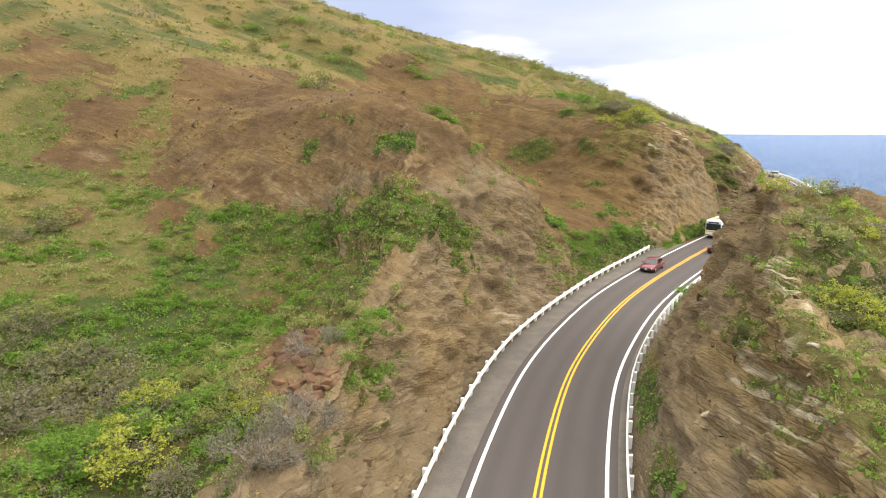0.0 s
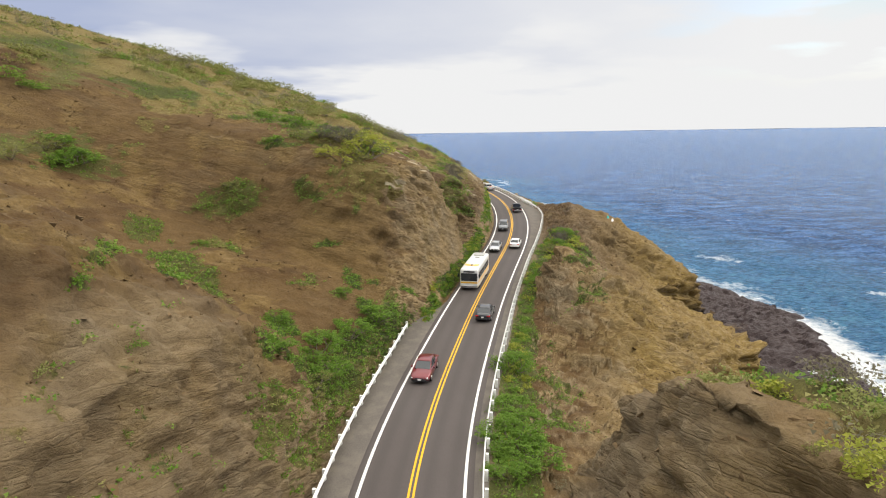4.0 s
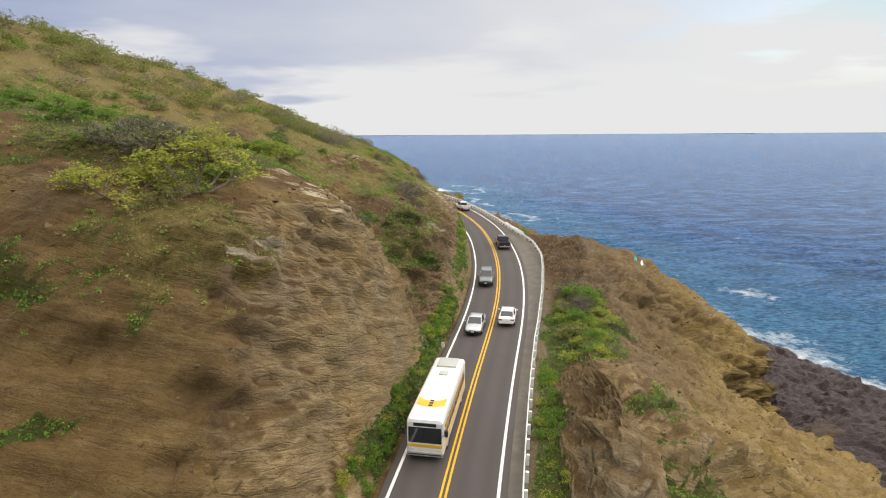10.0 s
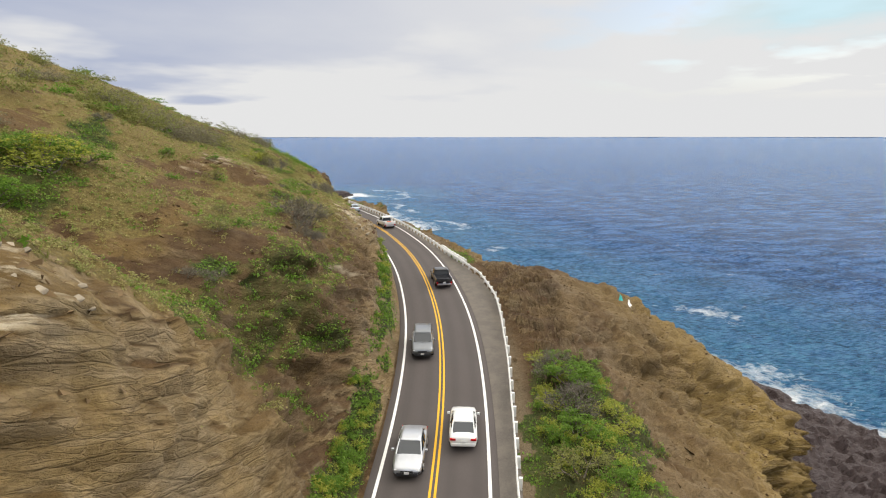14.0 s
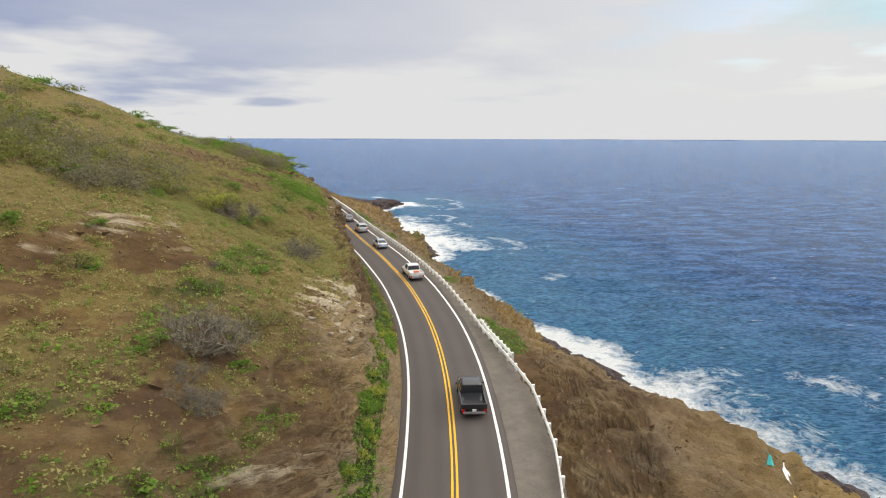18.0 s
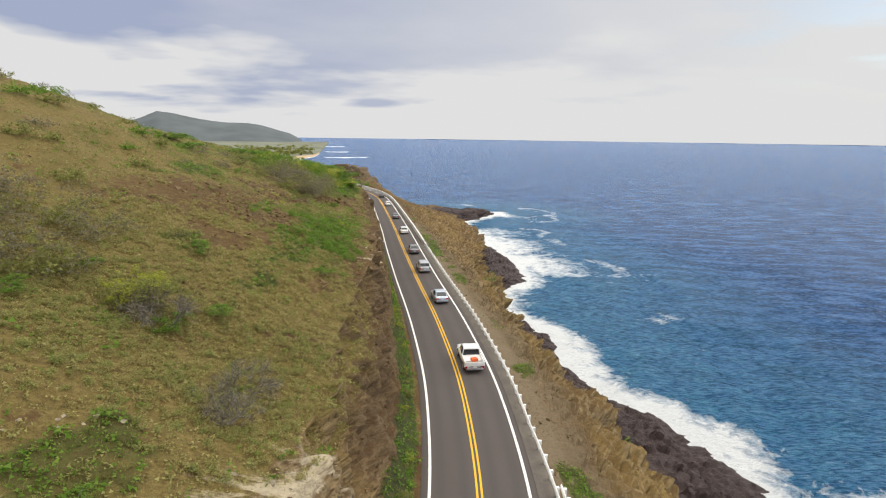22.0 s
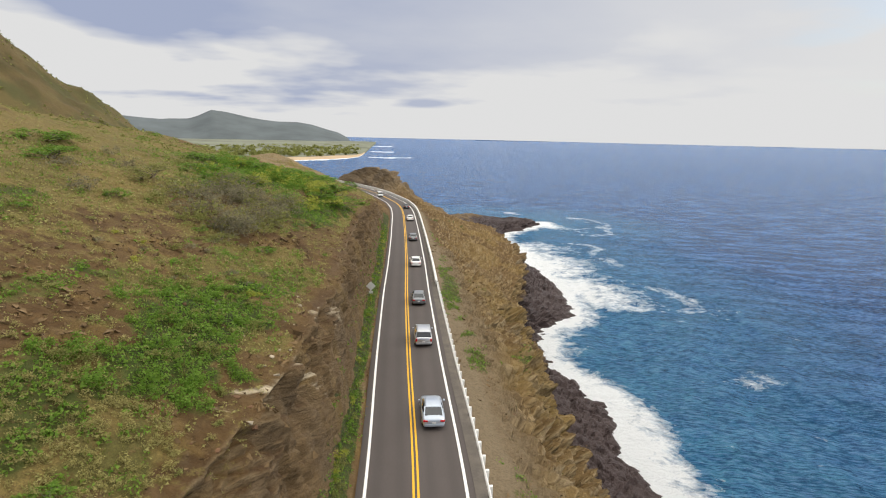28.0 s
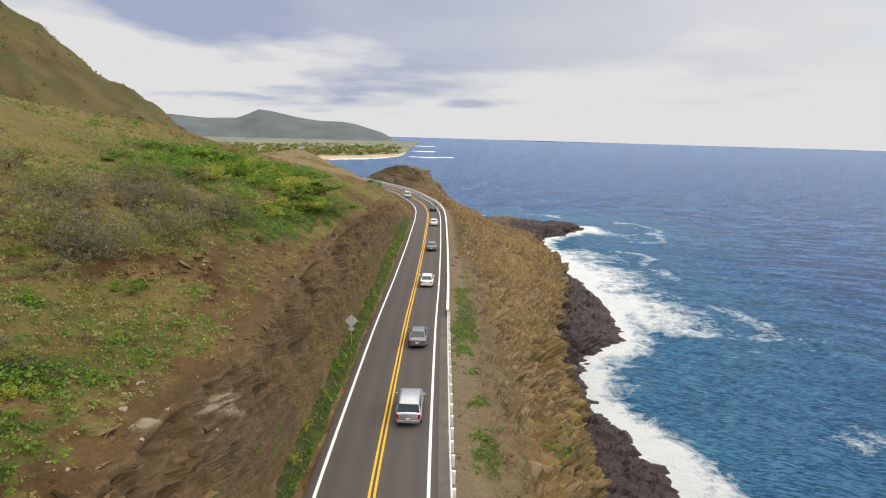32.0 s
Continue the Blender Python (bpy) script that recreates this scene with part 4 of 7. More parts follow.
growth(114.2, -7.3, 5.4, 1.2, -1.8, 0.9, 0.95, 0.9)
growth(58.7, 9.2, -2.3, 0.6, -1.1, -0.2, 0.9, 0.8)
growth(64.5, 5.4, -2.0, 0.6, -5.0, -0.0, 0.8, 0.9)
# crags above the first bend
growth(117.4, -46.2, 4.0, 5.5, -3.6, 2.9, 0.85, 0.6)
growth(77.4, -17.8, -0.2, 1.3, -1.3, 0.7, 0.97, 1)
growth(87.5, -15.8, 3.6, -0.8, -2.9, 1.5, 0.9, 0.85)
growth(120.6, -29.0, 1.3, 4.2, -1.4, 0.5, 0.85, 0.55)
growth(123.2, -19.6, 0.2, 2.7, -0.9, 0.4, 0.88, 0.6)
growth(72.0, -13.9, 0.4, 0.6, -0.7, 0.5, 0.95, 0.9)
growth(72.8, -10.9, 2.3, 1.3, -1.1, 0.3, 0.92, 0.85)
growth(75.6, -11.8, 0.5, 0.4, -0.2, 0.3, 0.6, 0.4)
growth(85.7, -9.8, 1.8, 0.3, -0.2, 0.1, 0.85, 0.9)
growth(109.5, -8.1, 4.0, 1.8, -3.4, 0.9, 1, 1)
growth(102.3, -8.4, 3.1, 1.0, -3.6, 1.3, 0.97, 0.85)
growth(95.1, -10.8, 3.1, -0.7, -1.6, 0.9, 0.8, 0.9)
growth(76.0, -13.3, 1.6, 1.4, -1.6, 0.9, 0.04, 0.1)
growth(82.5, -10.3, 5.6, 0.8, -1.8, 0.5, 0.04, 0.1)
growth(77.8, -10.6, 2.5, 0.6, -0.9, 0.4, 0.05, 0.1)
# gully beyond the crags
growth(112.7, -33.7, 1.4, 1.0, -2.0, 1.9, 0.95, 0.7)
growth(108.0, -25.9, 1.1, 1.6, -3.4, 2.9, 0.97, 0.75)
growth(105.9, -21.9, 0.9, 0.9, -2.9, 2.2, 0.95, 0.8)
growth(94.7, -17.3, 4.0, -2.1, -2.5, 2.3, 0.9, 0.9)
growth(121.0, -27.5, 0.7, 2.8, -1.4, 0.7, 0.85, 0.7)
growth(115.2, -27.0, 0.9, 1.4, -2.2, 1.6, 0.7, 0.35)
growth(127.5, -24.7, 0.7, 2.6, -0.7, 0.4, 0.92, 0.9)
growth(112.7, -15.5, 1.1, 1.2, -0.9, 0.4, 0.75, 0.55)
growth(103.7, -14.4, 1.8, 0.5, -2.3, 1.4, 1, 1)
growth(108.8, -8.2, 2.9, 1.9, -2.9, 0.9, 1, 1)
growth(101.2, -9.1, 3.8, 1.2, -2.9, 1.4, 1, 0.9)
growth(125.7, -47.1, 2.0, 2.5, -4.5, 3.8, 0.06, 0.1)
growth(129.3, -34.5, 3.4, 5.9, -3.4, 2.4, 0.12, 0.1)
growth(122.4, -34.3, 2.0, 6.0, -1.6, 1.0, 0.04, 0.1)
growth(118.8, -22.4, 0.7, 3.7, -3.6, 2.0, 0.03, 0.1)
growth(109.5, -20.2, 1.4, 1.8, -4.1, 2.7, 0.03, 0.1)
# bare earth slope
growth(121.4, -27.8, 0.5, 2.4, -1.1, 0.8, 0.82, 0.72)
growth(123.9, -20.7, 0.2, 1.8, -0.4, 0.1, 0.92, 0.85)
growth(122.8, -18.6, 0.2, 1.0, -0.4, 0.3, 0.97, 0.95)
growth(123.5, -13.7, 0.4, 0.5, -0.4, 0.2, 0.92, 0.85)
growth(119.6, -16.2, 0.5, 1.1, -0.4, 0.2, 0.97, 0.95)
growth(116.7, -12.5, 0.5, 0.9, -1.1, 0.7, 1, 1)
growth(118.1, -10.3, 0.5, 0.5, -0.4, 0.1, 0.95, 0.95)
growth(113.4, -15.7, 0.7, 0.9, -0.7, 0.6, 0.88, 0.7)
growth(122.8, -7.2, 1.8, 0.7, -0.5, 0.1, 0.95, 0.95)
growth(113.8, -9.8, 0.5, 0.6, -1.4, 0.6, 1, 1)
growth(114.5, -7.4, 2.3, 1.3, -0.7, 0.5, 1, 1)
growth(115.2, -25.2, 0.4, 0.6, -1.8, 1.8, 0.85, 0.6)
growth(112.7, -12.5, 0.5, 0.6, -0.5, 0.3, 0.75, 0.6)
growth(132.9, -19.1, 2.5, 4.1, -2.9, 1.4, 1, 0.25)
growth(126.8, -14.1, 3.2, 3.7, -2.0, 0.9, 1, 0.12)
growth(161.7, -10.3, 3.6, 1.9, -7.6, 1.5, 0.9, 0.45)
growth(127.5, -25.9, 0.7, 1.7, -0.7, 0.4, 0.9, 0.9)
# cut face and the seaward verge
growth(123.5, -13.9, 0.4, 0.5, -0.4, 0.3, 1, 0.95)
growth(126.8, -12.8, 2.3, 2.5, -1.3, 0.9, 1, 0.1)
growth(160.6, -10.1, 9.4, 0.9, -2.3, 0.6, 1, 0.72)
growth(162.4, -7.7, 2.9, 1.4, -0.7, 0.3, 0.97, 0.8)
growth(168.2, -16.5, 6.3, 1.6, -7.0, 1.7, 0.9, 0.25)
growth(162.0, 9.2, 0.5, 3.0, -7.7, -0.8, 1, 0.95)
growth(160.6, 12.6, 3.4, 2.5, -5.2, -0.8, 1, 0.75)
growth(140.1, 7.1, -0.9, 0.7, -2.3, -0.2, 0.9, 0.85)
growth(135.4, 12.7, 2.5, 2.3, -1.4, -0.5, 0.7, 0.8)
# shelf above the cut face
growth(161.3, -26.6, 3.6, 1.7, -5.0, 3.0, 0.95, 0.85)
growth(180.0, -31.1, 2.5, 0.8, -4.7, 1.8, 1, 1)
growth(159.2, -11.2, 9.9, 0.9, -1.3, 0.3, 0.88, 0.42)
growth(157.4, -13.5, 6.8, -1.1, -3.2, 1.0, 0.85, 0.7)
growth(158.1, -9.8, 5.4, 0.8, -0.7, 0.2, 0.9, 0.12)
growth(172.8, -33.9, 5.2, 0.2, -4.5, 2.2, 0.05, 0.1)
growth(160.6, -16.0, 3.6, 3.7, -1.8, 0.5, 0.06, 0.1)
growth(159.9, -7.8, 3.1, 1.8, -0.9, 0.1, 0.05, 0.1)
growth(158.1, 10.0, 2.2, 4.5, -6.7, -1.2, 1, 0.9)
growth(155.2, 11.0, 1.3, 2.7, -3.6, -0.8, 1, 0.75)
growth(162.4, -20.7, 2.2, 1.6, -3.1, 1.4, 0.9, 0.15)
growth(172.5, -15.4, 6.7, 1.3, -8.6, 1.9, 0.9, 0.25)
# earth terraces
growth(177.5, -23.6, 1.3, 0.2, -1.6, 0.8, 1, 1)
growth(181.5, -20.8, 0.5, 0.6, -0.5, 0.2, 0.92, 0.9)
growth(184.4, -15.5, 2.2, 1.7, -0.9, 0.2, 0.92, 0.85)
growth(193.0, -15.3, 3.8, 1.1, -3.6, 0.6, 0.92, 0.7)
growth(182.9, -22.4, 7.6, 3.9, -1.6, 0.6, 0.04, 0.1)
growth(174.6, -22.4, 2.2, 0.6, -1.4, 0.8, 0.08, 0.1)
growth(163.1, -14.6, 1.4, 3.0, -1.1, 0.6, 0.03, 0.1)
growth(171.8, -17.1, 5.4, 2.9, -4.0, 1.8, 0.88, 0.12)
growth(167.8, -15.4, 1.6, 1.1, -1.3, 0.7, 0.92, 0.7)
growth(164.2, -10.2, 1.8, 1.3, -0.7, 0.3, 0.97, 0.72)
growth(159.9, -13.9, 0.7, 1.2, -0.7, 0.5, 1, 1)
growth(160.6, -11.8, 0.5, 0.7, -0.5, 0.2, 1, 0.95)
growth(161.7, -10.4, 0.9, 1.0, -0.7, 0.2, 0.92, 0.5)
growth(158.4, -12.9, 0.7, 1.0, -0.2, 0.2, 0.92, 0.25)
growth(166.0, -8.6, 1.3, 0.6, -1.8, 0.4, 0.92, 0.25)
growth(175.0, -9.0, 2.7, 0.7, -1.1, 0.4, 0.9, 0.3)
# bank above the second cut
growth(183.6, -15.7, 2.0, 2.0, -0.7, 0.3, 0.97, 0.85)
growth(181.5, -20.4, 0.4, 0.6, -0.5, 0.4, 0.97, 1)
growth(185.1, -19.1, 3.1, 2.6, -1.6, 0.8, 0.03, 0.1)
growth(238.4, -12.8, 11.5, 3.5, -12.4, -0.7, 1, 0.95)
growth(190.8, -14.6, 2.3, 1.2, -1.8, 0.6, 0.95, 0.6)
growth(184.7, -23.2, 0.9, 0.8, -1.1, 0.6, 0.4, 0.1)
growth(204.5, 6.9, 0.5, 2.2, -3.1, -0.8, 1, 0.9)
# grass slope
growth(235.5, -13.3, 5.8, 2.9, -6.8, 0.6, 1, 0.85)
growth(222.5, -20.4, 3.4, 2.3, -1.4, 0.5, 0.2, 0.1)
growth(229.4, -26.6, 5.8, 3.6, -4.0, 1.4, 0.35, 0.1)
growth(245.9, -27.8, 6.5, 1.3, -3.1, 0.9, 0.92, 0.9)
growth(203.4, -20.8, 0.9, 0.7, -0.7, 0.5, 0.92, 0.9)
growth(218.9, -22.3, 1.4, 0.9, -0.9, 0.3, 0.92, 0.9)
growth(227.2, -11.1, 2.9, 1.9, -2.7, 0.2, 0.45, 0.15)
growth(229.0, 7.4, 0.9, 1.3, -2.0, -0.6, 1, 0.7)
# stony slope
growth(234.8, -24.0, 6.7, 3.1, -4.0, 1.7, 0.24, 0.1)
growth(222.5, -20.4, 1.8, 1.6, -2.2, 1.1, 0.13, 0.1)
growth(222.9, -12.3, 1.1, 1.2, -1.4, 0.4, 0.28, 0.1)
growth(237.3, -12.3, 4.3, 2.8, -5.8, 0.9, 1, 0.95)
growth(236.6, -19.8, 2.0, 1.1, -1.8, 0.6, 0.92, 0.55)
growth(220.4, -21.7, 0.4, 0.6, -0.9, 0.6, 1, 1)
growth(245.6, -27.1, 4.3, 0.6, -2.2, 0.8, 0.92, 0.9)
growth(228.6, -12.0, 2.0, 1.5, -3.4, 0.7, 0.92, 0.5)
growth(255.3, -9.0, 4.1, 2.3, -6.3, 0.4, 0.5, 0.2)
growth(230.8, -8.8, 2.0, 1.1, -0.5, 0.5, 0.2, 0.1)
# stony slope above the long cut
growth(243.0, -13.0, 2.9, 2.1, -3.1, 1.3, 1, 1)
growth(234.4, -13.2, 1.4, 1.4, -1.8, 1.1, 1, 1)
growth(233.7, -10.8, 0.7, 0.8, -0.9, 0.5, 0.92, 0.55)
growth(253.1, -10.2, 2.0, 1.7, -2.2, 0.5, 0.92, 0.55)
growth(294.5, -21.8, 13.0, 4.2, -13.0, 3.5, 1, 1)
growth(285.5, -11.7, 10.3, 2.7, -6.3, 1.1, 1, 1)
growth(248.4, -19.0, 5.8, 3.0, -3.6, 1.9, 0.16, 0.1)
growth(235.1, -15.2, 0.9, 0.7, -1.1, 0.7, 0.08, 0.1)
growth(249.2, -22.7, 4.0, 1.4, -2.7, 1.5, 0.3, 0.1)
growth(240.5, -9.4, 1.4, 1.2, -1.1, 0.3, 0.7, 0.2)
growth(240.5, -19.6, 0.5, 0.4, -0.5, 0.4, 1, 1)
growth(287.0, 6.5, 1.4, 1.7, -8.1, -0.5, 0.8, 0.9)
growth(241.6, -18.2, 0.7, 0.4, -0.5, 0.4, 0.95, 0.9)
# last slope
growth(249.2, -12.1, 0.9, 0.7, -0.9, 0.6, 1, 1)
growth(254.9, -10.0, 2.0, 2.0, -1.4, 0.7, 0.92, 0.5)
growth(249.9, -10.1, 0.5, 0.6, -0.5, 0.3, 1, 1)
growth(245.2, -9.5, 0.4, 0.8, -0.5, 0.3, 0.92, 0.5)
growth(261.4, -12.7, 6.1, 3.8, -2.2, 1.0, 0.1, 0.1)
growth(253.5, -13.3, 1.4, 0.5, -0.9, 0.5, 0.9, 0.6)
growth(252.8, -14.6, 1.3, 0.7, -0.4, 0.3, 0.9, 0.9)
growth(304.0, -29.1, 19.2, 0.6, -16.7, 7.2, 1, 1)
growth(280.5, -12.3, 6.5, 2.3, -4.3, 1.3, 1, 1)
growth(246.6, -11.1, 0.7, 1.0, -0.5, 0.4, 0.1, 0.1)
growth(246.3, -8.7, 0.5, 0.8, -0.5, 0.3, 0.08, 0.1)
# pale weathered rock
bleach(129.3, -10.8, 1.1, 0.4, -0.4, 0.1, 0.9)
bleach(139.4, -10.7, 3.2, 0.8, -2.3, 1.1, 0.85)
bleach(138.6, -9.3, 2.0, 0.4, -0.5, 0.1, 1)
bleach(140.1, -11.8, 2.5, 0.6, -0.5, 0.4, 0.9)
bleach(139.0, -13.5, 1.3, 0.2, -0.4, 0.3, 0.8)
bleach(129.6, -10.7, 2.2, 0.7, -0.7, 0.0, 0.8)
bleach(137.2, -9.6, 4.0, 0.4, -0.5, 0.1, 0.7)
bleach(194.1, -9.1, 6.5, 1.4, -5.2, 0.9, 0.95)
bleach(200.5, -8.3, 3.0, 0.6, -2.0, 0.3, 0.8)
bleach(191.2, -22.3, 3.4, 1.4, -0.7, 0.3, 0.6)
bleach(240.2, -7.6, 1.4, 0.8, -0.5, 0.2, 1)
bleach(236.6, -8.3, 1.4, 1.2, 0.2, 0.5, 0.9)
bleach(251.3, -7.0, 3.6, 0.7, -0.9, 0.1, 0.7)
bleach(234.0, -9.4, 0.5, 0.6, -0.5, 0.2, 0.6)
bleach(55.1, 8.1, -1.1, 0.4, -2.0, -0.1, 1)
bleach(49.0, 9.1, -1.3, 0.5, -0.5, -0.1, 1)
bleach(51.5, 8.9, -1.6, 0.3, -0.5, -0.3, 0.9)
# pale rock, broadened to paint a face turned from the sun lighter
bleach(54.0, 8.8, -6.0, 0.4, -0.8, 1.5, 0.8)
bleach(56.6, 8.4, -1.4, 0.4, -0.6, -0.2, 1)
bleach(60.5, 10.9, -1.8, 0.5, -0.4, -0.4, 1)
bleach(68.8, 8.6, -1.0, 0.3, -0.6, -0.4, 0.7)
bleach(78.2, -6.9, 2.7, 0.3, -1.6, 0.5, 0.55)
bleach(175.7, -7.2, 3.6, 1.2, -0.4, 0.2, 0.7)
bleach(192.6, -9.7, 4.3, 1.2, -5.2, 0.3, 0.8)
bleach(188.0, -21.5, 5.0, 1.8, -1.4, 0.5, 0.6)
bleach(240.9, -7.0, 2.9, 0.8, -0.9, -0.0, 0.9)
grow = smooth(patch * 0.40 + patch2 * 0.30 + patch3 * 0.22 + (cover - 0.5) * 1.9, -0.10, 0.25) * (cover > 0.01)
lushness = smooth(fbm(GX * .07, GY * .07, 0, 3, 0.5, 71) * 0.9, -0.1, 0.35) * 0.55
lushness = np.maximum(lushness, 0.85 * smooth(fbm(GX * .20, GY * .20, 0, 3, 0.5, 72), 0.22, 0.5))
lushness = np.maximum(lushness, L * (S < 72) * (0.40 + 0.45 * smooth(patch, -0.3, 0.2)) * (1 - smooth(D, 46, 54)))
lushness = np.maximum(lushness, L * window(S, 80, 139, 4) * (D < 34) * 0.58)
lushness = np.maximum(lushness, L * window(D, 4.0, 6.2, 0.5))
lushness = np.maximum(lushness, R * np.where(S < 88, 0.10, 0.80))

lushness = np.maximum(lushness, L * window(S, 238, 257, 4) * window(D, 11, 18, 2))
lushness = np.maximum(lushness, L * window(S, 286, 330, 6) * window(D, 9, 34, 5) * 0.8)
lushness = lushness * (1 - L * (0.55 + 0.32 * window(S, 146, 232, 4) + 0.15 * smooth(S, 232, 240)) * smooth(S, 140, 150) * smooth(D, 6.5, 7.5))
for rows_, k_, lush_ in GROWTH:
    lushness[rows_] = lushness[rows_] * (1 - k_) + lush_ * k_

# ---- masks for the ground's material ----
rock_mask = smooth(slope + 0.10 * layers, 0.20, 0.42) * (1 - 0.88 * L * window(S, 76, 128, 5) * smooth(D, 7.5, 10.5))
rock_mask *= 1 - 0.15 * L * (1 - smooth(S, 94, 102))
rock_mask = np.maximum(rock_mask, 0.55 * L * (1 - smooth(S, 84, 92)) * window(D, 5.5, 13.5, 1.5))
rock_mask *= 1 - 0.65 * L * window(S, 149, 186, 3) * smooth(D, 5.8, 7.5)
rock_mask *= 1 - 0.35 * R * window(S, 150, 205, 6) * window(D, 8, 30, 3)
rock_mask *= (1 - 0.62 * L * smooth(S, 200, 212)) * (1 - 0.10 * R * (S < 92) * smooth(S, 58, 68))
rock_mask = np.maximum(rock_mask, 0.9 * L * window(S, 185, 198, 2.5) * window(D, 4.9, 9.0, 0.7))
rock_mask = np.maximum(rock_mask, 0.40 * R * (1 - smooth(S, 86, 94)) * window(D, 4.8, 12, 1.0))
rock_mask = np.maximum(rock_mask, 0.55 * R * window(S, 92, 210, 4) * smooth(D, 8, 11) * smooth(patch2 + 0.5 * patch3, -0.5, 0.2))
ochre = R * smooth(D, 12, 22) * (0.65 + 0.35 * smooth(patch, -0.3, 0.3)) + R * smooth(S, 200, 215) * smooth(D, 7, 12) * 0.9
ochre *= 1 - 0.52 * R * smooth(S, 198, 212)
ochre *= 1 - R * smooth(S, 198, 212) * 0.75 * (1 - smooth(patch, -0.1, 0.3))
ochre *= 1 - 0.4 * R * window(S, 155, 205, 6) * (1 - smooth(D, 18, 30))
ochre *= 1 - 0.55 * R * smooth(S, 292, 320)
ochre = np.maximum(ochre, L * smooth(patch2, 0.30, 0.55) * 0.35)
ochre = np.maximum(ochre, L * window(S, 74, 134, 5) * smooth(D, 10, 24) * 0.10 * smooth(patch, -0.25, 0.35))
ochre = np.maximum(ochre, L * window(S, 116, 150, 5) * window(D, 5.5, 20, 2) * 0.25 * smooth(patch, -0.5, 0.2))
ochre = np.maximum(ochre, R * (1 - smooth(S, 70, 76)) * window(D, 7.4, 13, 1.2) * 0.25 * smooth(patch2 + 0.5 * patch3, -0.2, 0.3))
ochre = np.clip(ochre, 0, 1) * (1 - R * smooth(S, 440, 455))
rock_mask = np.maximum(rock_mask, smooth(S, 440, 455) * 0.85)
far_dust = smooth(S, 430, 455) * 0.2
gravel = np.clip(window(D, 3.2, 6.6, 0.8) * 0.9 * (1 - L * (S > 122)) + R * window(S, 205, 330, 6) * window(D, 4.5, 10.0, 1.6) * 0.7, 0, 1)
gravel = np.maximum(gravel, far_dust)
gravel = np.maximum(gravel, L * (1 - smooth(S, 88, 95)) * window(D, 5.2, 13, 1.5) * 0.45 * smooth(patch + 0.6 * patch2, -0.35, 0.15))
gravel = np.maximum(gravel, R * window(S, 60, 90, 3) * window(D, 5.2, 12, 1.5) * 0.35 * smooth(patch2 + 0.5 * patch3, -0.3, 0.2))
rock_mask = np.maximum(rock_mask, (0.95 - 0.65 * smooth(S, 58, 66)) * R * (1 - smooth(S, 86, 92)) * smooth(D, 5.6, 7.0))
lava = np.maximum(smooth(SEA_Z + 4.6 + 3.4 * smooth(S, 222, 236) - GZ + 1.6 * patch, -0.8, 1.2) * R, R * smooth(S, 440, 460) * 0.42)
lava = np.maximum(lava, L * window(D, 4.6, 7.7, 0.4) * smooth(S, 198, 208) * (1 - smooth(S, 345, 365)) * 0.22)

lava = np.maximum(lava, R * window(S, 150, 202, 6) * window(D, 8, 24, 3) * 0.26)
lava = np.maximum(lava, L * window(S, 150, 187, 4) * window(D, 4.6, 17, 1.5) * 0.22)


def colour_layer(me, name, r, g, b, w=None):
    a = me.color_attributes.new(name, "FLOAT_COLOR", "POINT")
    a.data.foreach_set("color", np.stack([r, g, b, np.ones_like(r) if w is None else w], -1).astype(np.float32).ravel())


def grid_mesh(name, x, y, z, material, smooth_faces=True, wrap=None):
    n, m = x.shape
    me = bpy.data.meshes.new(name)
    co = np.stack([x, y, z], -1).reshape(-1, 3).astype(np.float32)
    i = np.arange(n * m).reshape(n, m)
    q = np.stack([i[:-1, :-1], i[:-1, 1:], i[1:, 1:], i[1:, :-1]], -1).reshape(-1, 4)
    me.vertices.add(len(co))
    me.vertices.foreach_set("co", co.ravel())
    me.loops.add(q.size)
    me.loops.foreach_set("vertex_index", q.ravel().astype(np.int32))
    me.polygons.add(len(q))
    me.polygons.foreach_set("loop_start", np.arange(0, q.size, 4, dtype=np.int32))
    me.polygons.foreach_set("use_smooth", np.full(len(q), True) if smooth_faces is True else np.full(len(q), False) if smooth_faces is False else smooth_faces)
    me.update(calc_edges=True)
    me.materials.append(material)
    return me


soft_faces = ~np.broadcast_to(shelf > 0.3, GX.shape)[:-1, :-1].ravel()
land_mesh = grid_mesh("ground", GX, GY, GZ, GROUND, soft_faces)
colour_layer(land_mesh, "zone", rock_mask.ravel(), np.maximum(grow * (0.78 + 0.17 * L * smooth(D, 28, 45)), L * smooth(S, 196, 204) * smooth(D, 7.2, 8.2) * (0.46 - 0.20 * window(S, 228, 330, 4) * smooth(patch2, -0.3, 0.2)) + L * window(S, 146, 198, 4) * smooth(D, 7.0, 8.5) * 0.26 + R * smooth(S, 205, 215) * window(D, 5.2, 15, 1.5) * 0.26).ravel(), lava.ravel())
pale = BLEACHED
beds_at = land_mesh.attributes.new("bed", "FLOAT", "POINT")
beds_at.data.foreach_set("value", bed.astype(np.float32).ravel())
across_beds = np.hypot(*[np.gradient(bed, axis=k) / (np.linalg.norm(np.gradient(np.stack([GX, GY, GZ], -1), axis=k), axis=-1) + 1e-6) for k in (0, 1)])
cut_at = land_mesh.attributes.new("cut", "FLOAT", "POINT")
cut_at.data.foreach_set("value", smooth(across_beds, 0.35, 0.75).astype(np.float32).ravel())
colour_layer(land_mesh, "tint", ochre.ravel(), gravel.ravel(), np.clip(lushness, 0, 1).ravel(), pale.ravel())
tagged(new("ground", land_mesh), "brown volcanic hillside and sea cliff with cut rock faces and grass", "ground", kind="structure")

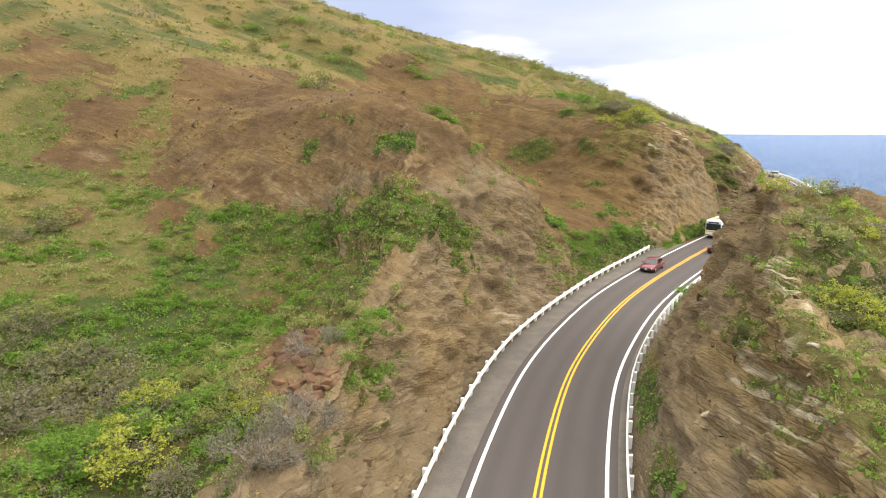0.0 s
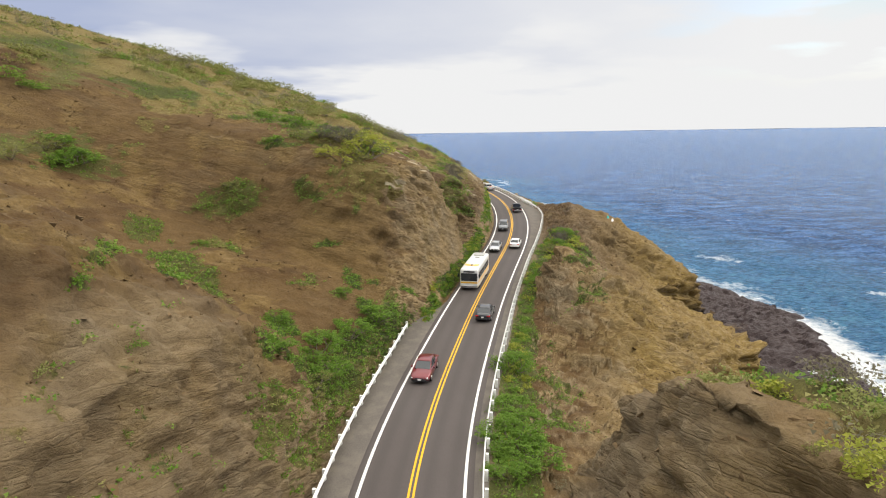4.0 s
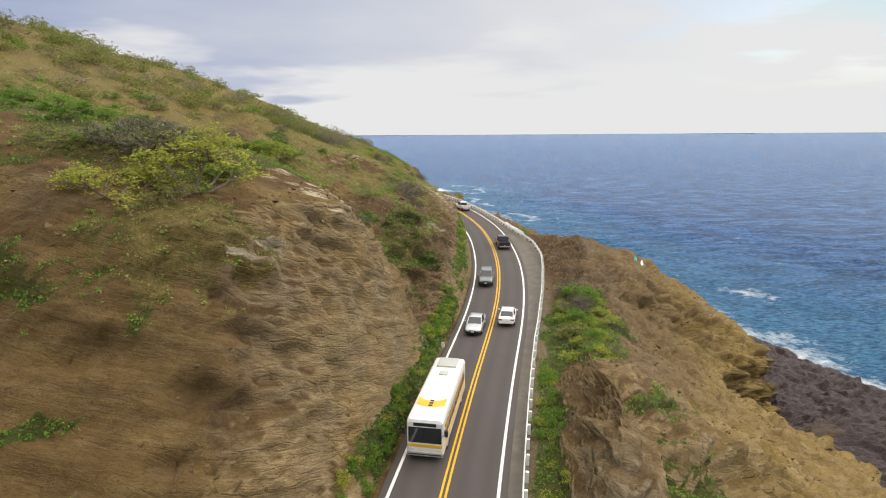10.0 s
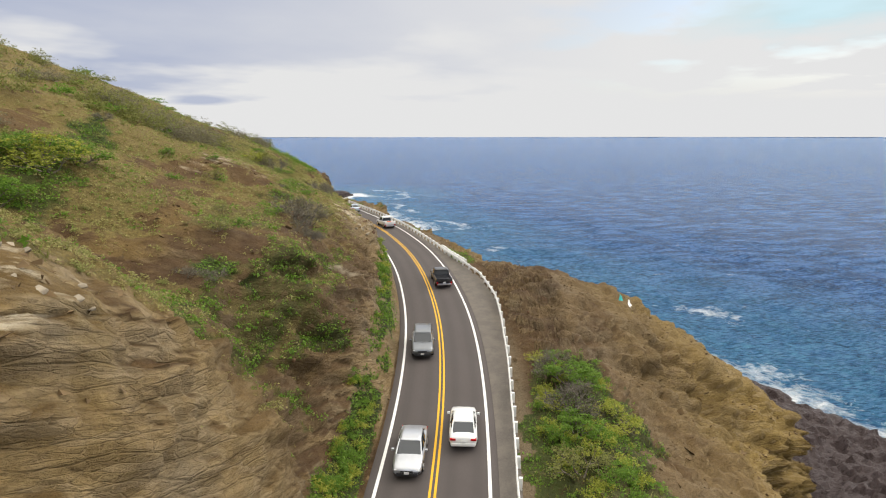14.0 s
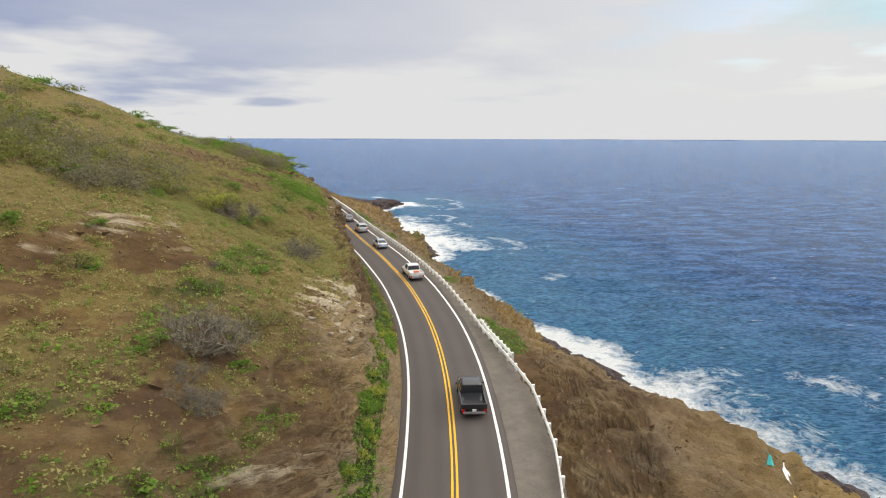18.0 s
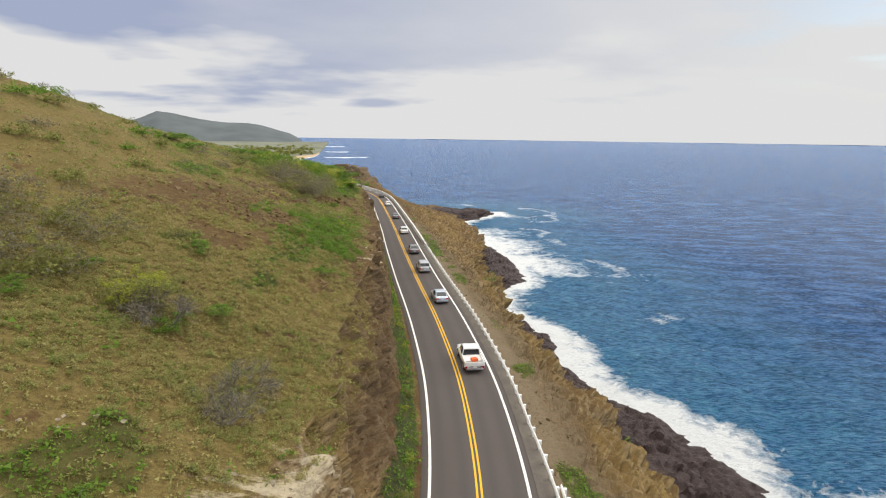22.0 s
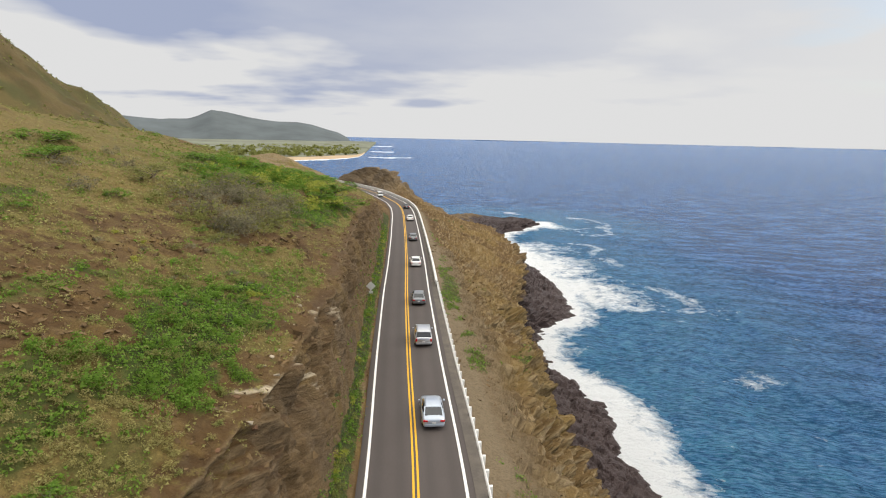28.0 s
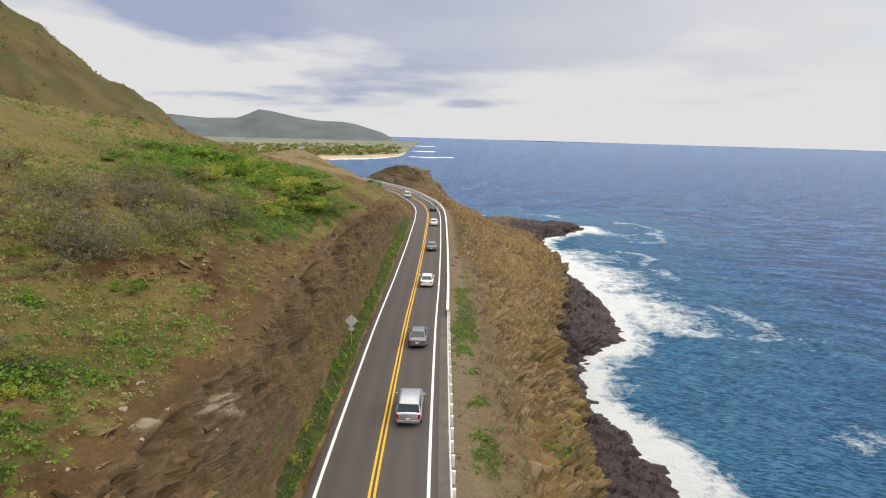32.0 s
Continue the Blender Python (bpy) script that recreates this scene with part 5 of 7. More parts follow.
# the land behind the hill's crest and behind the start, out of the camera's sight
keep_rows = _land < 420
reach_out = np.array([0, 12, 40, 90, 170, 280, 420, 600])
bx = GX[keep_rows, 0][:, None] - 0.80 * reach_out[None, :]
by = GY[keep_rows, 0][:, None] + 0.60 * reach_out[None, :]
bz = GZ[keep_rows, 0][:, None] - 0.3 - 0.10 * reach_out[None, :] + 2.5 * fbm(bx * .02, by * .02, 0, 3, 0.5, 55) * smooth(reach_out, 5, 60)[None, :]
behind = np.array([0, 15, 50, 110, 200, 320])
ex = GX[0][None, :] - 0.17 * behind[:, None]
ey = GY[0][None, :] - 0.98 * behind[:, None]
ez = np.repeat(GZ[0][None, :], len(behind), 0) - 0.3 * smooth(behind, 0, 5)[:, None]
for sx, sy, sz in ((bx[:, ::-1], by[:, ::-1], bz[:, ::-1]), (ex[::-1], ey[::-1], ez[::-1])):
    me = grid_mesh("ground", sx, sy, sz, GROUND)
    one = np.ones(sx.size)
    g_ = smooth(fbm(sx * .05, sy * .05, 0, 4, 0.55, 56), -0.4, 0.3).ravel()
    colour_layer(me, "zone", 0.2 * one, 0.85 * g_, 0 * one)
    colour_layer(me, "tint", 0.1 * one, 0 * one, 0.4 * one, 0 * one)
    me.attributes.new("bed", "FLOAT", "POINT").data.foreach_set("value", sz.astype(np.float32).ravel())
    tagged(new("ground", me), "brown grassy volcanic upland behind the coastal hill", "ground", kind="structure")

# ---- the sea ----


def spread(lo, a, b, hi, step, grow_by=1.12):
    mid = list(np.arange(a, b, step))
    out, w = [], step
    while mid[-1] + sum(out) < hi:
        w *= grow_by
        out.append(w)
    right = list(mid[-1] + np.cumsum(out))
    out, w = [], step
    while mid[0] - sum(out) > lo:
        w *= grow_by
        out.append(w)
    left = list((mid[0] - np.cumsum(out))[::-1])
    return np.array(left + mid + right)


sea_x = spread(-4800, 70, 300, 4800, 1.3)
sea_y = spread(-4800, 40, 470, 4800, 1.5)
SX, SY = np.meshgrid(sea_x, sea_y)
reach = np.hypot(SX - 60, SY - 100)
pull = np.where(reach > 4750, 4750 / np.maximum(reach, 1), 1.0)
SX, SY = 60 + (SX - 60) * pull, 100 + (SY - 100) * pull
flat_pts = np.stack([SX.ravel(), SY.ravel()], 1)
# the shore as a line, and how far off it each place lies
sh_s = np.arange(0, 560, 2.0)
sh_d = np.interp(sh_s, _ss, [q[3][1][0] for q in SECTIONS])
sh_h = heading(sh_s, True)
sh_p = line(sh_s)
shore_x, shore_y = sh_p[:, 0] + sh_d * np.cos(sh_h), sh_p[:, 1] - sh_d * np.sin(sh_h)
dist, along = np.full(len(flat_pts), 1e9), np.zeros(len(flat_pts))
for s, x, y in zip(sh_s, shore_x, shore_y):
    far = (flat_pts[:, 0] - x) ** 2 + (flat_pts[:, 1] - y) ** 2
    along = np.where(far < dist, s, along)
    dist = np.minimum(dist, far)
dist, along = np.sqrt(dist).reshape(SX.shape), along.reshape(SX.shape)
near = np.exp(-dist / 55.0)
surge = fbm(SX * .035, SY * .035, 0, 3, 0.5, 81)
foam = np.clip(1.03 - dist / ((13 + 27 * np.clip(surge + 0.30, 0, 1)) * (1 + 0.2 * smooth(along, 225, 245))), 0, 1)
foam *= np.interp(along, [0, 160, 180, 192, 212, 226, 250, 560], [0.9, 0.95, 0.95, 0.62, 0.66, 0.92, 1.0, 1.0])
foam = np.maximum(foam, 0.55 * np.exp(-((dist - 30 - 14 * surge) / 9.0) ** 2) * smooth(surge, 0.0, 0.4))
amp = np.exp(-np.hypot(SX - 180, SY - 220) / 420) * window(SY, 60, 440, 30) * window(SX, 80, 285, 20)
u = 0.83 * SX - 0.55 * SY
SZ = SEA_Z + amp * (0.42 * np.sin(u * 0.16 + 2.2 * surge) + 0.30 * fbm(u * 0.22, SY * .09, 0, 4, 0.55, 82) + 0.16 * fbm(SX * .7, SY * .7, 0, 3, 0.55, 83)) + near * 0.25 * surge
SZ += 30.0 * (np.hypot(SX - 60, SY - 100) / 4750) ** 2
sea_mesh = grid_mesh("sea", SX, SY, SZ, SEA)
for nm, val in (("shore", dist), ("foam", foam)):
    a = sea_mesh.attributes.new(nm, "FLOAT", "POINT")
    a.data.foreach_set("value", val.astype(np.float32).ravel())
tagged(new("sea", sea_mesh), "deep blue open ocean with swell and white foam at the rocks", "water", kind="structure")

# ---- small builders ----


def part(name, bm, material, parent=None, label="", smooth_faces=False):
    me = bpy.data.meshes.new(name)
    bm.to_mesh(me)
    bm.free()
    if smooth_faces:
        me.polygons.foreach_set("use_smooth", np.full(len(me.polygons), True))
    me.materials.append(material)
    ob = new(name, me)
    ob.parent = parent
    if label:
        ob["label"] = label
    return ob


def share(name, me, parent, m):
    ob = new(name, me)
    ob.parent = parent
    ob.matrix_basis = m
    return ob


def box(bm, x0, y0, z0, x1, y1, z1, bevel=0.0):
    r = bmesh.ops.create_cube(bm, size=1.0, matrix=Matrix.Translation(((x0 + x1) / 2, (y0 + y1) / 2, (z0 + z1) / 2)) @ Matrix.Diagonal((x1 - x0, y1 - y0, z1 - z0, 1)))
    if bevel:
        ed = list({e for v in r["verts"] for e in v.link_edges})
        bmesh.ops.bevel(bm, geom=ed, offset=bevel, segments=2, affect="EDGES", profile=0.6)
    return bm


def ribbon(name, s0, s1, step, offsets, lift, material, parent=None, side=None):
    """A band along the road. offsets: functions of s, from left to right; lift: heights over the road."""
    s = np.arange(s0, s1 + step * 0.5, step)
    p, h = line(s), heading(s)
    xs, ys, zs = [], [], []
    for off, up_by in zip(offsets, lift):
        d = off(s) if callable(off) else np.full_like(s, off)
        xs.append(p[:, 0] + d * np.cos(h))
        ys.append(p[:, 1] - d * np.sin(h))
        zs.append(p[:, 2] + up_by)
    me = grid_mesh(name, np.array(xs).T, np.array(ys).T, np.array(zs).T, material)
    ob = new(name, me)
    ob.parent = parent
    return ob, me


# ---- road ----
road, road_mesh = ribbon("road", 0, 540, 0.8, [-3.9] + list(np.linspace(-3.6, 3.6, 25)) + [3.9], [-0.10] + [0.0] * 25 + [-0.10], ASPHALT)
lane_d = np.array([-3.9] + list(np.linspace(-3.6, 3.6, 25)) + [3.9])
worn = np.exp(-((np.abs(lane_d) - 1.0) / 0.35) ** 2) + np.exp(-((np.abs(lane_d) - 2.55) / 0.35) ** 2)
a = road_mesh.attributes.new("lane", "FLOAT", "POINT")
a.data.foreach_set("value", np.tile(worn, len(road_mesh.vertices) // len(lane_d)).astype(np.float32))
tagged(road, "two-lane grey asphalt coast road with worn wheel tracks", "road", kind="structure")
for nm, d0, w, mat in (("edge_line", -3.3, 0.20, WHITE_LINE), ("edge_line", 3.3, 0.20, WHITE_LINE), ("centre_line", -0.155, 0.15, YELLOW_LINE), ("centre_line", 0.155, 0.15, YELLOW_LINE)):
    ribbon(nm, 0, 540, 0.8, [d0 - w / 2, d0 + w / 2], [0.006, 0.006], mat, road)


def rail_right(s):
    return np.interp(s, [0, 60, 80, 120, 155, 165, 176, 186, 194, 200, 206, 216, 560], [4.4, 4.3, 4.35, 4.75, 4.85, 5.2, 5.9, 6.9, 6.9, 5.9, 4.9, 4.5, 4.5])


def rail_left(s):
    return -np.interp(s, [0, 50, 62, 75, 90, 110, 118], [5.4, 5.5, 5.7, 5.9, 5.6, 6.0, 6.3])


sh, _ = ribbon("shoulder", 0, 540, 0.8, [3.85, lambda s: rail_right(s) + 0.25, lambda s: rail_right(s) + 0.45], [-0.05, -0.05, -0.25], SHOULDER)
tagged(sh, "dusty grey asphalt shoulder beside the seaward guardrail", "shoulder", kind="structure")
sh, _ = ribbon("shoulder", 0, 128, 0.8, [lambda s: rail_left(s) * (1 - smooth(s, 118, 128)) - 3.9 * smooth(s, 118, 128) - 0.3, lambda s: rail_left(s) * (1 - smooth(s, 118, 128)) - 3.9 * smooth(s, 118, 128) - 0.05, -3.85], [-0.25, -0.05, -0.05], SHOULDER)
tagged(sh, "grey asphalt shoulder along the hillside guardrail", "shoulder", kind="structure")

# ---- guardrails ----


def beam_mesh(s0, s1, off, side):
    """A corrugated steel beam; side: +1 where the posts stand on its right."""
    prof = [(0.00, 0.40), (-0.06, 0.45), (-0.06, 0.50), (0.0, 0.56), (-0.06, 0.62), (-0.06, 0.68), (0.0, 0.74), (0.035, 0.74), (0.035, 0.40)]
    s = np.arange(s0, s1, 0.8)
    p, h, d = line(s), heading(s), off(s)
    xs = np.array([p[:, 0] + (d + side * q) * np.cos(h) for q, z in prof + prof[:1]]).T
    ys = np.array([p[:, 1] - (d + side * q) * np.sin(h) for q, z in prof + prof[:1]]).T
    zs = np.array([p[:, 2] + z for q, z in prof + prof[:1]]).T
    return grid_mesh("beam", xs, ys, zs, RAIL_WHITE, False)


bm = bmesh.new()
box(bm, -0.11, -0.10, -0.5, 0.11, 0.10, 0.80, 0.02)
box(bm, -0.05, -0.09, 0.44, 0.0, 0.09, 0.70)
post_me = bpy.data.meshes.new("post")
bm.to_mesh(post_me)
bm.free()
post_me.materials.append(RAIL_WHITE)


def guardrail(s0, s1, off, side, step, label):
    rail = tagged(new("guardrail"), label, "guardrail")
    rail.location = at((s0 + s1) / 2, float(off(np.array((s0 + s1) / 2))), -0.1)
    bpy.context.view_layer.update()
    inv = rail.matrix_world.inverted()
    beam = new("beam", beam_mesh(s0, s1, off, side))
    beam.parent = rail
    beam.matrix_basis = inv
    s = s0 + 0.3
    while s < s1:
        d = float(off(np.array(s))) + side * 0.17
        m = inv @ Matrix.Translation(at(s, d, -0.1)) @ Matrix.Rotation(-float(heading(s)) + (math.pi if side < 0 else 0), 4, "Z")
        share("post", post_me, rail, m @ Matrix.Rotation(random.uniform(-0.04, 0.04), 4, "Y"))
        s += step * random.uniform(0.96, 1.04)
    return rail


guardrail(28, 204, rail_right, 1, 1.95, "white steel guardrail with square posts on the seaward shoulder")
guardrail(203, 292, lambda s: rail_right(s) + 0.12, 1, 1.75, "white steel guardrail with close posts above the cliff")
guardrail(30, 118, rail_left, -1, 1.95, "white steel guardrail with square posts under the rock face")
# a short doubled length where two rails overlap
guardrail(200, 209, lambda s: rail_right(s) + 0.55, 1, 0.9, "short doubled white guardrail length with crowded posts")
s = np.arange(291, 535, 0.8)
p, h = line(s), heading(s)
prof = [(-0.14, -0.2), (-0.14, 0.70), (-0.17, 0.72), (-0.17, 0.84), (0.17, 0.84), (0.17, 0.72), (0.14, 0.70), (0.14, -0.2)]
xs = np.array([p[:, 0] + (4.6 + q) * np.cos(h) for q, z in prof]).T
ys = np.array([p[:, 1] - (4.6 + q) * np.sin(h) for q, z in prof]).T
zs = np.array([p[:, 2] + z for q, z in prof]).T
tagged(new("parapet", grid_mesh("parapet", xs, ys, zs, PARAPET, False)), "low whitewashed concrete parapet along the road's seaward edge", "parapet")

# ---- things that grow ----
RNG = np.random.default_rng(7)
P3 = np.stack([GX, GY, GZ], -1)
DU, DV = np.gradient(P3, axis=0), np.gradient(P3, axis=1)
AREA = np.linalg.norm(np.cross(DU, DV), axis=-1)


def ground_at(s, d):
    i = int(np.clip(np.searchsorted(_land, s), 0, len(_land) - 1))
    j = int(np.clip(np.searchsorted(GD[i], d), 1, GD.shape[1] - 1))
    t = (d - GD[i, j - 1]) / max(GD[i, j] - GD[i, j - 1], 1e-6)
    return Vector(P3[i, j - 1] * (1 - t) + P3[i, j] * t)


def sow(weight, n):
    w = (weight * AREA).ravel()
    idx = RNG.choice(len(w), n, p=w / w.sum())
    a, b = RNG.uniform(-0.5, 0.5, (2, n, 1))
    pts = P3.reshape(-1, 3)[idx] + a * DU.reshape(-1, 3)[idx] + b * DV.reshape(-1, 3)[idx]
    return pts, idx


def tri_mesh(name, tri, material):
    me = bpy.data.meshes.new(name)
    n = len(tri)
    me.vertices.add(n * 3)
    me.vertices.foreach_set("co", tri.reshape(-1).astype(np.float32))
    me.loops.add(n * 3)
    me.loops.foreach_set("vertex_index", np.arange(n * 3, dtype=np.int32))
    me.polygons.add(n)
    me.polygons.foreach_set("loop_start", np.arange(0, n * 3, 3, dtype=np.int32))
    me.update(calc_edges=True)
    me.materials.append(material)
    return me


def blades(pts, k, height, width, lean):
    """k narrow blades round each point."""
    n = len(pts)
    az = RNG.uniform(0, 2 * np.pi, (n, k))
    h = height[:, None] * RNG.uniform(0.6, 1.15, (n, k))
    out = h * lean * RNG.uniform(0.3, 1.2, (n, k))
    r0 = 0.25 * height[:, None] * RNG.uniform(0, 1, (n, k))
    base = pts[:, None, :] + np.stack([np.cos(az) * r0, np.sin(az) * r0, -0.08 * np.ones_like(az)], -1)
    tip = base + np.stack([np.cos(az) * out, np.sin(az) * out, h], -1)
    w = width[:, None] * RNG.uniform(0.6, 1.3, (n, k))
    side = np.stack([-np.sin(az) * w, np.cos(az) * w, np.zeros_like(az)], -1)
    return np.stack([base - side, base + side, tip], 2).reshape(-1, 3, 3)


def leaves(centres, k, spread_r, size, up_bias=0.5):
    """k small leaves in a lump round each centre."""
    n = len(centres)
    v = RNG.normal(size=(n, k, 3))
    v /= np.linalg.norm(v, axis=-1, keepdims=True)
    v[..., 2] = np.abs(v[..., 2]) * 0.9
    c = centres[:, None, :] + v * spread_r[:, None, None] * RNG.uniform(0.35, 1.0, (n, k, 1))
    nrm = v * 0.7 + RNG.normal(size=(n, k, 3)) * 0.5
    nrm[..., 2] += up_bias
    nrm /= np.linalg.norm(nrm, axis=-1, keepdims=True)
    t = np.cross(nrm, RNG.normal(size=(n, k, 3)))
    t /= np.linalg.norm(t, axis=-1, keepdims=True)
    b = np.cross(nrm, t)
    sz = size[:, None, None] * RNG.uniform(0.6, 1.4, (n, k, 1))
    return np.stack([c - t * sz, c + t * sz * 0.9 - b * 0.4 * sz, c + b * sz * 1.5 + t * 0.3 * sz], 2).reshape(-1, 3, 3)


visible = (S > 40) & (S < 345) & (D < 75) & (D > 3.95) & (above > 6)
visible = visible & ~(isleft & (S < 118) & (D < 6.6)) & ~(isright & (GD < rail_right(GS) + 0.45))
thin_far = np.where((D > 38) & (S > 100), 0.32, 1.0) * np.where(S > 290, 0.6, 1.0)
near_patch = 1 + 1.3 * L * window(S, 148, 205, 4) * window(D, 4, 26, 2) + 1.5 * L * window(S, 226, 262, 4) * window(D, 7, 20, 2) + 1.2 * L * window(S, 70, 125, 4) * (D < 34)
w_lush = near_patch * grow * visible * np.clip(lushness, 0.05, 1) * thin_far
w_dry = np.maximum(grow, (0.30 + 0.35 * smooth(S, 220, 230)) * L * smooth(S, 142, 150) * smooth(patch3, -0.2, 0.4) * smooth(D, 7, 8.5)) * (1 - smooth(slope, 0.36, 0.58)) * visible * np.clip(1 - lushness, 0.0, 1) * thin_far * (1 + 1.6 * L * (1 - smooth(D, 24, 34)))
pts, idx = sow(w_lush, 27000)
size = RNG.uniform(0.22, 0.46, len(pts)) * np.where(RNG.random(len(pts)) < 0.1, 1.5, 1.0)
veg = leaves(pts, 10, size, size * 0.175)
tagged(new("ground_creeper", tri_mesh("ground_creeper", veg, LUSH)), "lush green creeper and weeds in patches on the slopes", "plants", kind="stuff")


pts, idx = sow(w_dry, 27000)
size = RNG.uniform(0.15, 0.34, len(pts)) * np.where(RNG.random(len(pts)) < 0.15, 1.3, 1.0)
veg = leaves(pts, 8, size, size * 0.20, 0.7)
pts, idx = sow(w_dry, 14000)
size = RNG.uniform(0.12, 0.26, len(pts))
veg = np.concatenate([veg, blades(pts, 4, size, size * 0.10, 0.9)])
rub, idx = sow(visible * (1 - grow) * (slope < 0.40) * (0.15 + smooth(patch2, 0.0, 0.4)) * (1 + 4 * L * window(S, 222, 300, 6) * window(D, 7.4, 26, 2)), 20000)
sz = RNG.uniform(0.045, 0.15, len(rub)) * np.where(RNG.random(len(rub)) < 0.06, 2.0, 1.0)
corner = rub[:, None, :] + RNG.normal(size=(len(rub), 4, 3)) * sz[:, None, None] * np.array([1, 1, 0.7])
faces = np.stack([corner[:, [0, 1, 2]], corner[:, [0, 3, 1]], corner[:, [1, 3, 2]], corner[:, [0, 2, 3]]], 1).reshape(-1, 3, 3)
tagged(new("rubble", tri_mesh("rubble", faces, RUBBLE)), "loose brown rubble and stones strewn on the slopes", "rubble", kind="stuff")
tagged(new("dry_grass", tri_mesh("dry_grass", veg, STRAW)), "dry straw-coloured grass tufts covering the hillside", "grass", kind="stuff")
# greener grass blades among both
pts, idx = sow(grow * visible * thin_far * np.clip(lushness + 0.15, 0, 1), 16000)
size = RNG.uniform(0.18, 0.38, len(pts))
tagged(new("green_grass", tri_mesh("green_grass", blades(pts, 6, size, size * 0.11, 0.6), OLIVE)), "olive-green grass tufts on slopes and verges", "grass", kind="stuff")
# scrub on the far slopes
farveg = (((S >= 300) & (S < 520)) | (D >= 60)) & isleft & (D < 165) & (D > 9)
pts, idx = sow(grow * farveg, 10000)
size = RNG.uniform(0.3, 0.75, len(pts))
tagged(new("hill_scrub", tri_mesh("hill_scrub", leaves(pts, 9, size, size * 0.30), OLIVE)), "low olive scrub covering the distant hill", "scrub", kind="stuff")


def limbs(rng, count, reach, height, thick, sub):
    """Tapered, crooked limbs from one foot; returns a bmesh and the twig ends."""
    bm = bmesh.new()
    ends = []

    def stem(p, q, r0, r1):
        ax = (q - p).normalized()
        t = ax.orthogonal().normalized()
        b = ax.cross(t)
        ring = [[bm.verts.new(c + (t * math.cos(k * 2.0944) + b * math.sin(k * 2.0944)) * r) for k in range(3)] for c, r in ((p, r0), (q, r1))]
        for k in range(3):
            bm.faces.new((ring[0][k], ring[0][(k + 1) % 3], ring[1][(k + 1) % 3], ring[1][k]))

    def grow_limb(p, way, length, r, depth):
        for step in range(2):
            way = (way + Vector((rng.gauss(0, .25), rng.gauss(0, .25), rng.gauss(0.05, .18)))).normalized()
            q = p + way * length * 0.5
            stem(p, q, r, r * 0.72)
            p, r = q, r * 0.72
        ends.append(p.copy())
        if depth:
            for k in range(sub):
                w = (way + Vector((rng.gauss(0, .6), rng.gauss(0, .6), rng.gauss(0.15, .35)))).normalized()
                grow_limb(p, w, length * 0.62, r, depth - 1)

    for k in range(count):
        a = 6.283 * k / count + rng.uniform(-.4, .4)
        way = Vector((math.cos(a) * reach, math.sin(a) * reach, height)).normalized()
        grow_limb(Vector((0, 0, -0.15)), way, 0.62 * math.hypot(reach, height), thick, 2)
    return bm, ends


BUSHES = {}


def bush_kind(kind, variant):
    rng = random.Random(100 + variant + len(kind) * 7)
    bm, ends = limbs(rng, 6, 1.0, 0.75, 0.055, 3)
    thing = tagged(new("shrub"), {"green": "leafy green shrub with crooked stems on the slope", "yellow": "yellow-green thorny shrub with open crown", "bare": "leafless grey thorn shrub with tangled twigs",
                                  "olive": "olive-grey scrub bush half in leaf"}[kind], "shrub")
    part("stem", bm, DEADWOOD if kind == "bare" else BARK, thing)
    e = np.array([tuple(v) for v in ends])
    e = np.concatenate([e + RNG.normal(size=e.shape) * 0.12 for _ in range(2)])
    if kind == "bare":
        n, k = len(e), 8
        v = RNG.normal(size=(n, k, 3)) + np.array([0, 0, 0.5]) + 0.9 * e[:, None, :]
        v /= np.linalg.norm(v, axis=-1, keepdims=True)
        ln = RNG.uniform(0.12, 0.36, (n, k, 1))
        side = np.cross(v, RNG.normal(size=(n, k, 3)))
        side /= np.linalg.norm(side, axis=-1, keepdims=True)
        base = e[:, None, :] + RNG.normal(size=(n, k, 3)) * 0.08
        tri = np.stack([base - side * 0.012, base + side * 0.012, base + v * ln], 2).reshape(-1, 3, 3)
        cr = new("twig_crown", tri_mesh("twig_crown", tri, DEADWOOD))
    else:
        size = np.full(len(e), 0.20)
        tri = leaves(e, {"green": 20, "yellow": 13, "olive": 12}[kind], size, np.full(len(e), {"green": 0.040, "yellow": 0.038, "olive": 0.036}[kind]), 0.6)
        cr = new("crown", tri_mesh("crown", tri, {"green": LUSH, "yellow": YELLOWGREEN, "olive": OLIVE}[kind]))
    cr.parent = thing
    return thing


def plant(kind, s, d, size, tall=1.0):
    v = random.randrange(3)
    if (kind, v) not in BUSHES:
        BUSHES[(kind, v)] = bush_kind(kind, v)
        ob, fresh = BUSHES[(kind, v)], True
    else:
        ob, fresh = BUSHES[(kind, v)], False
    g = ground_at(s, d)
    m = Matrix.Translation(g - Vector((0, 0, 0.05 * size))) @ Matrix.Rotation(random.uniform(0, 6.28), 4, "Z")
    ob = ob if fresh else copy_thing(ob, m)
    ob.matrix_basis = m
    ob.scale = (size, size * random.uniform(0.85, 1.15), size * tall)
    return ob


random.seed(21)
# known shrubs: kind, s, d, size
# the ravine
for kind, s, d, size, tall in [
        ("bare", 44, -11, 1.4, 0.9), ("green", 47.2, -19.3, 1.4, 0.9), ("bare", 48.3, -10.6, 1.4, 0.9), ("yellow", 48.6, -17.4, 1.6, 0.8), ("olive", 56, -33, 1.6, 0.8),
        ("bare", 50.2, -9.6, 1.3, 0.9), ("olive", 52, -14, 1.6, 0.8), ("yellow", 52.2, -19.3, 1.2, 0.9), ("bare", 57, -12.5, 1.4, 0.8)]:
    plant(kind, s, d, size, tall)
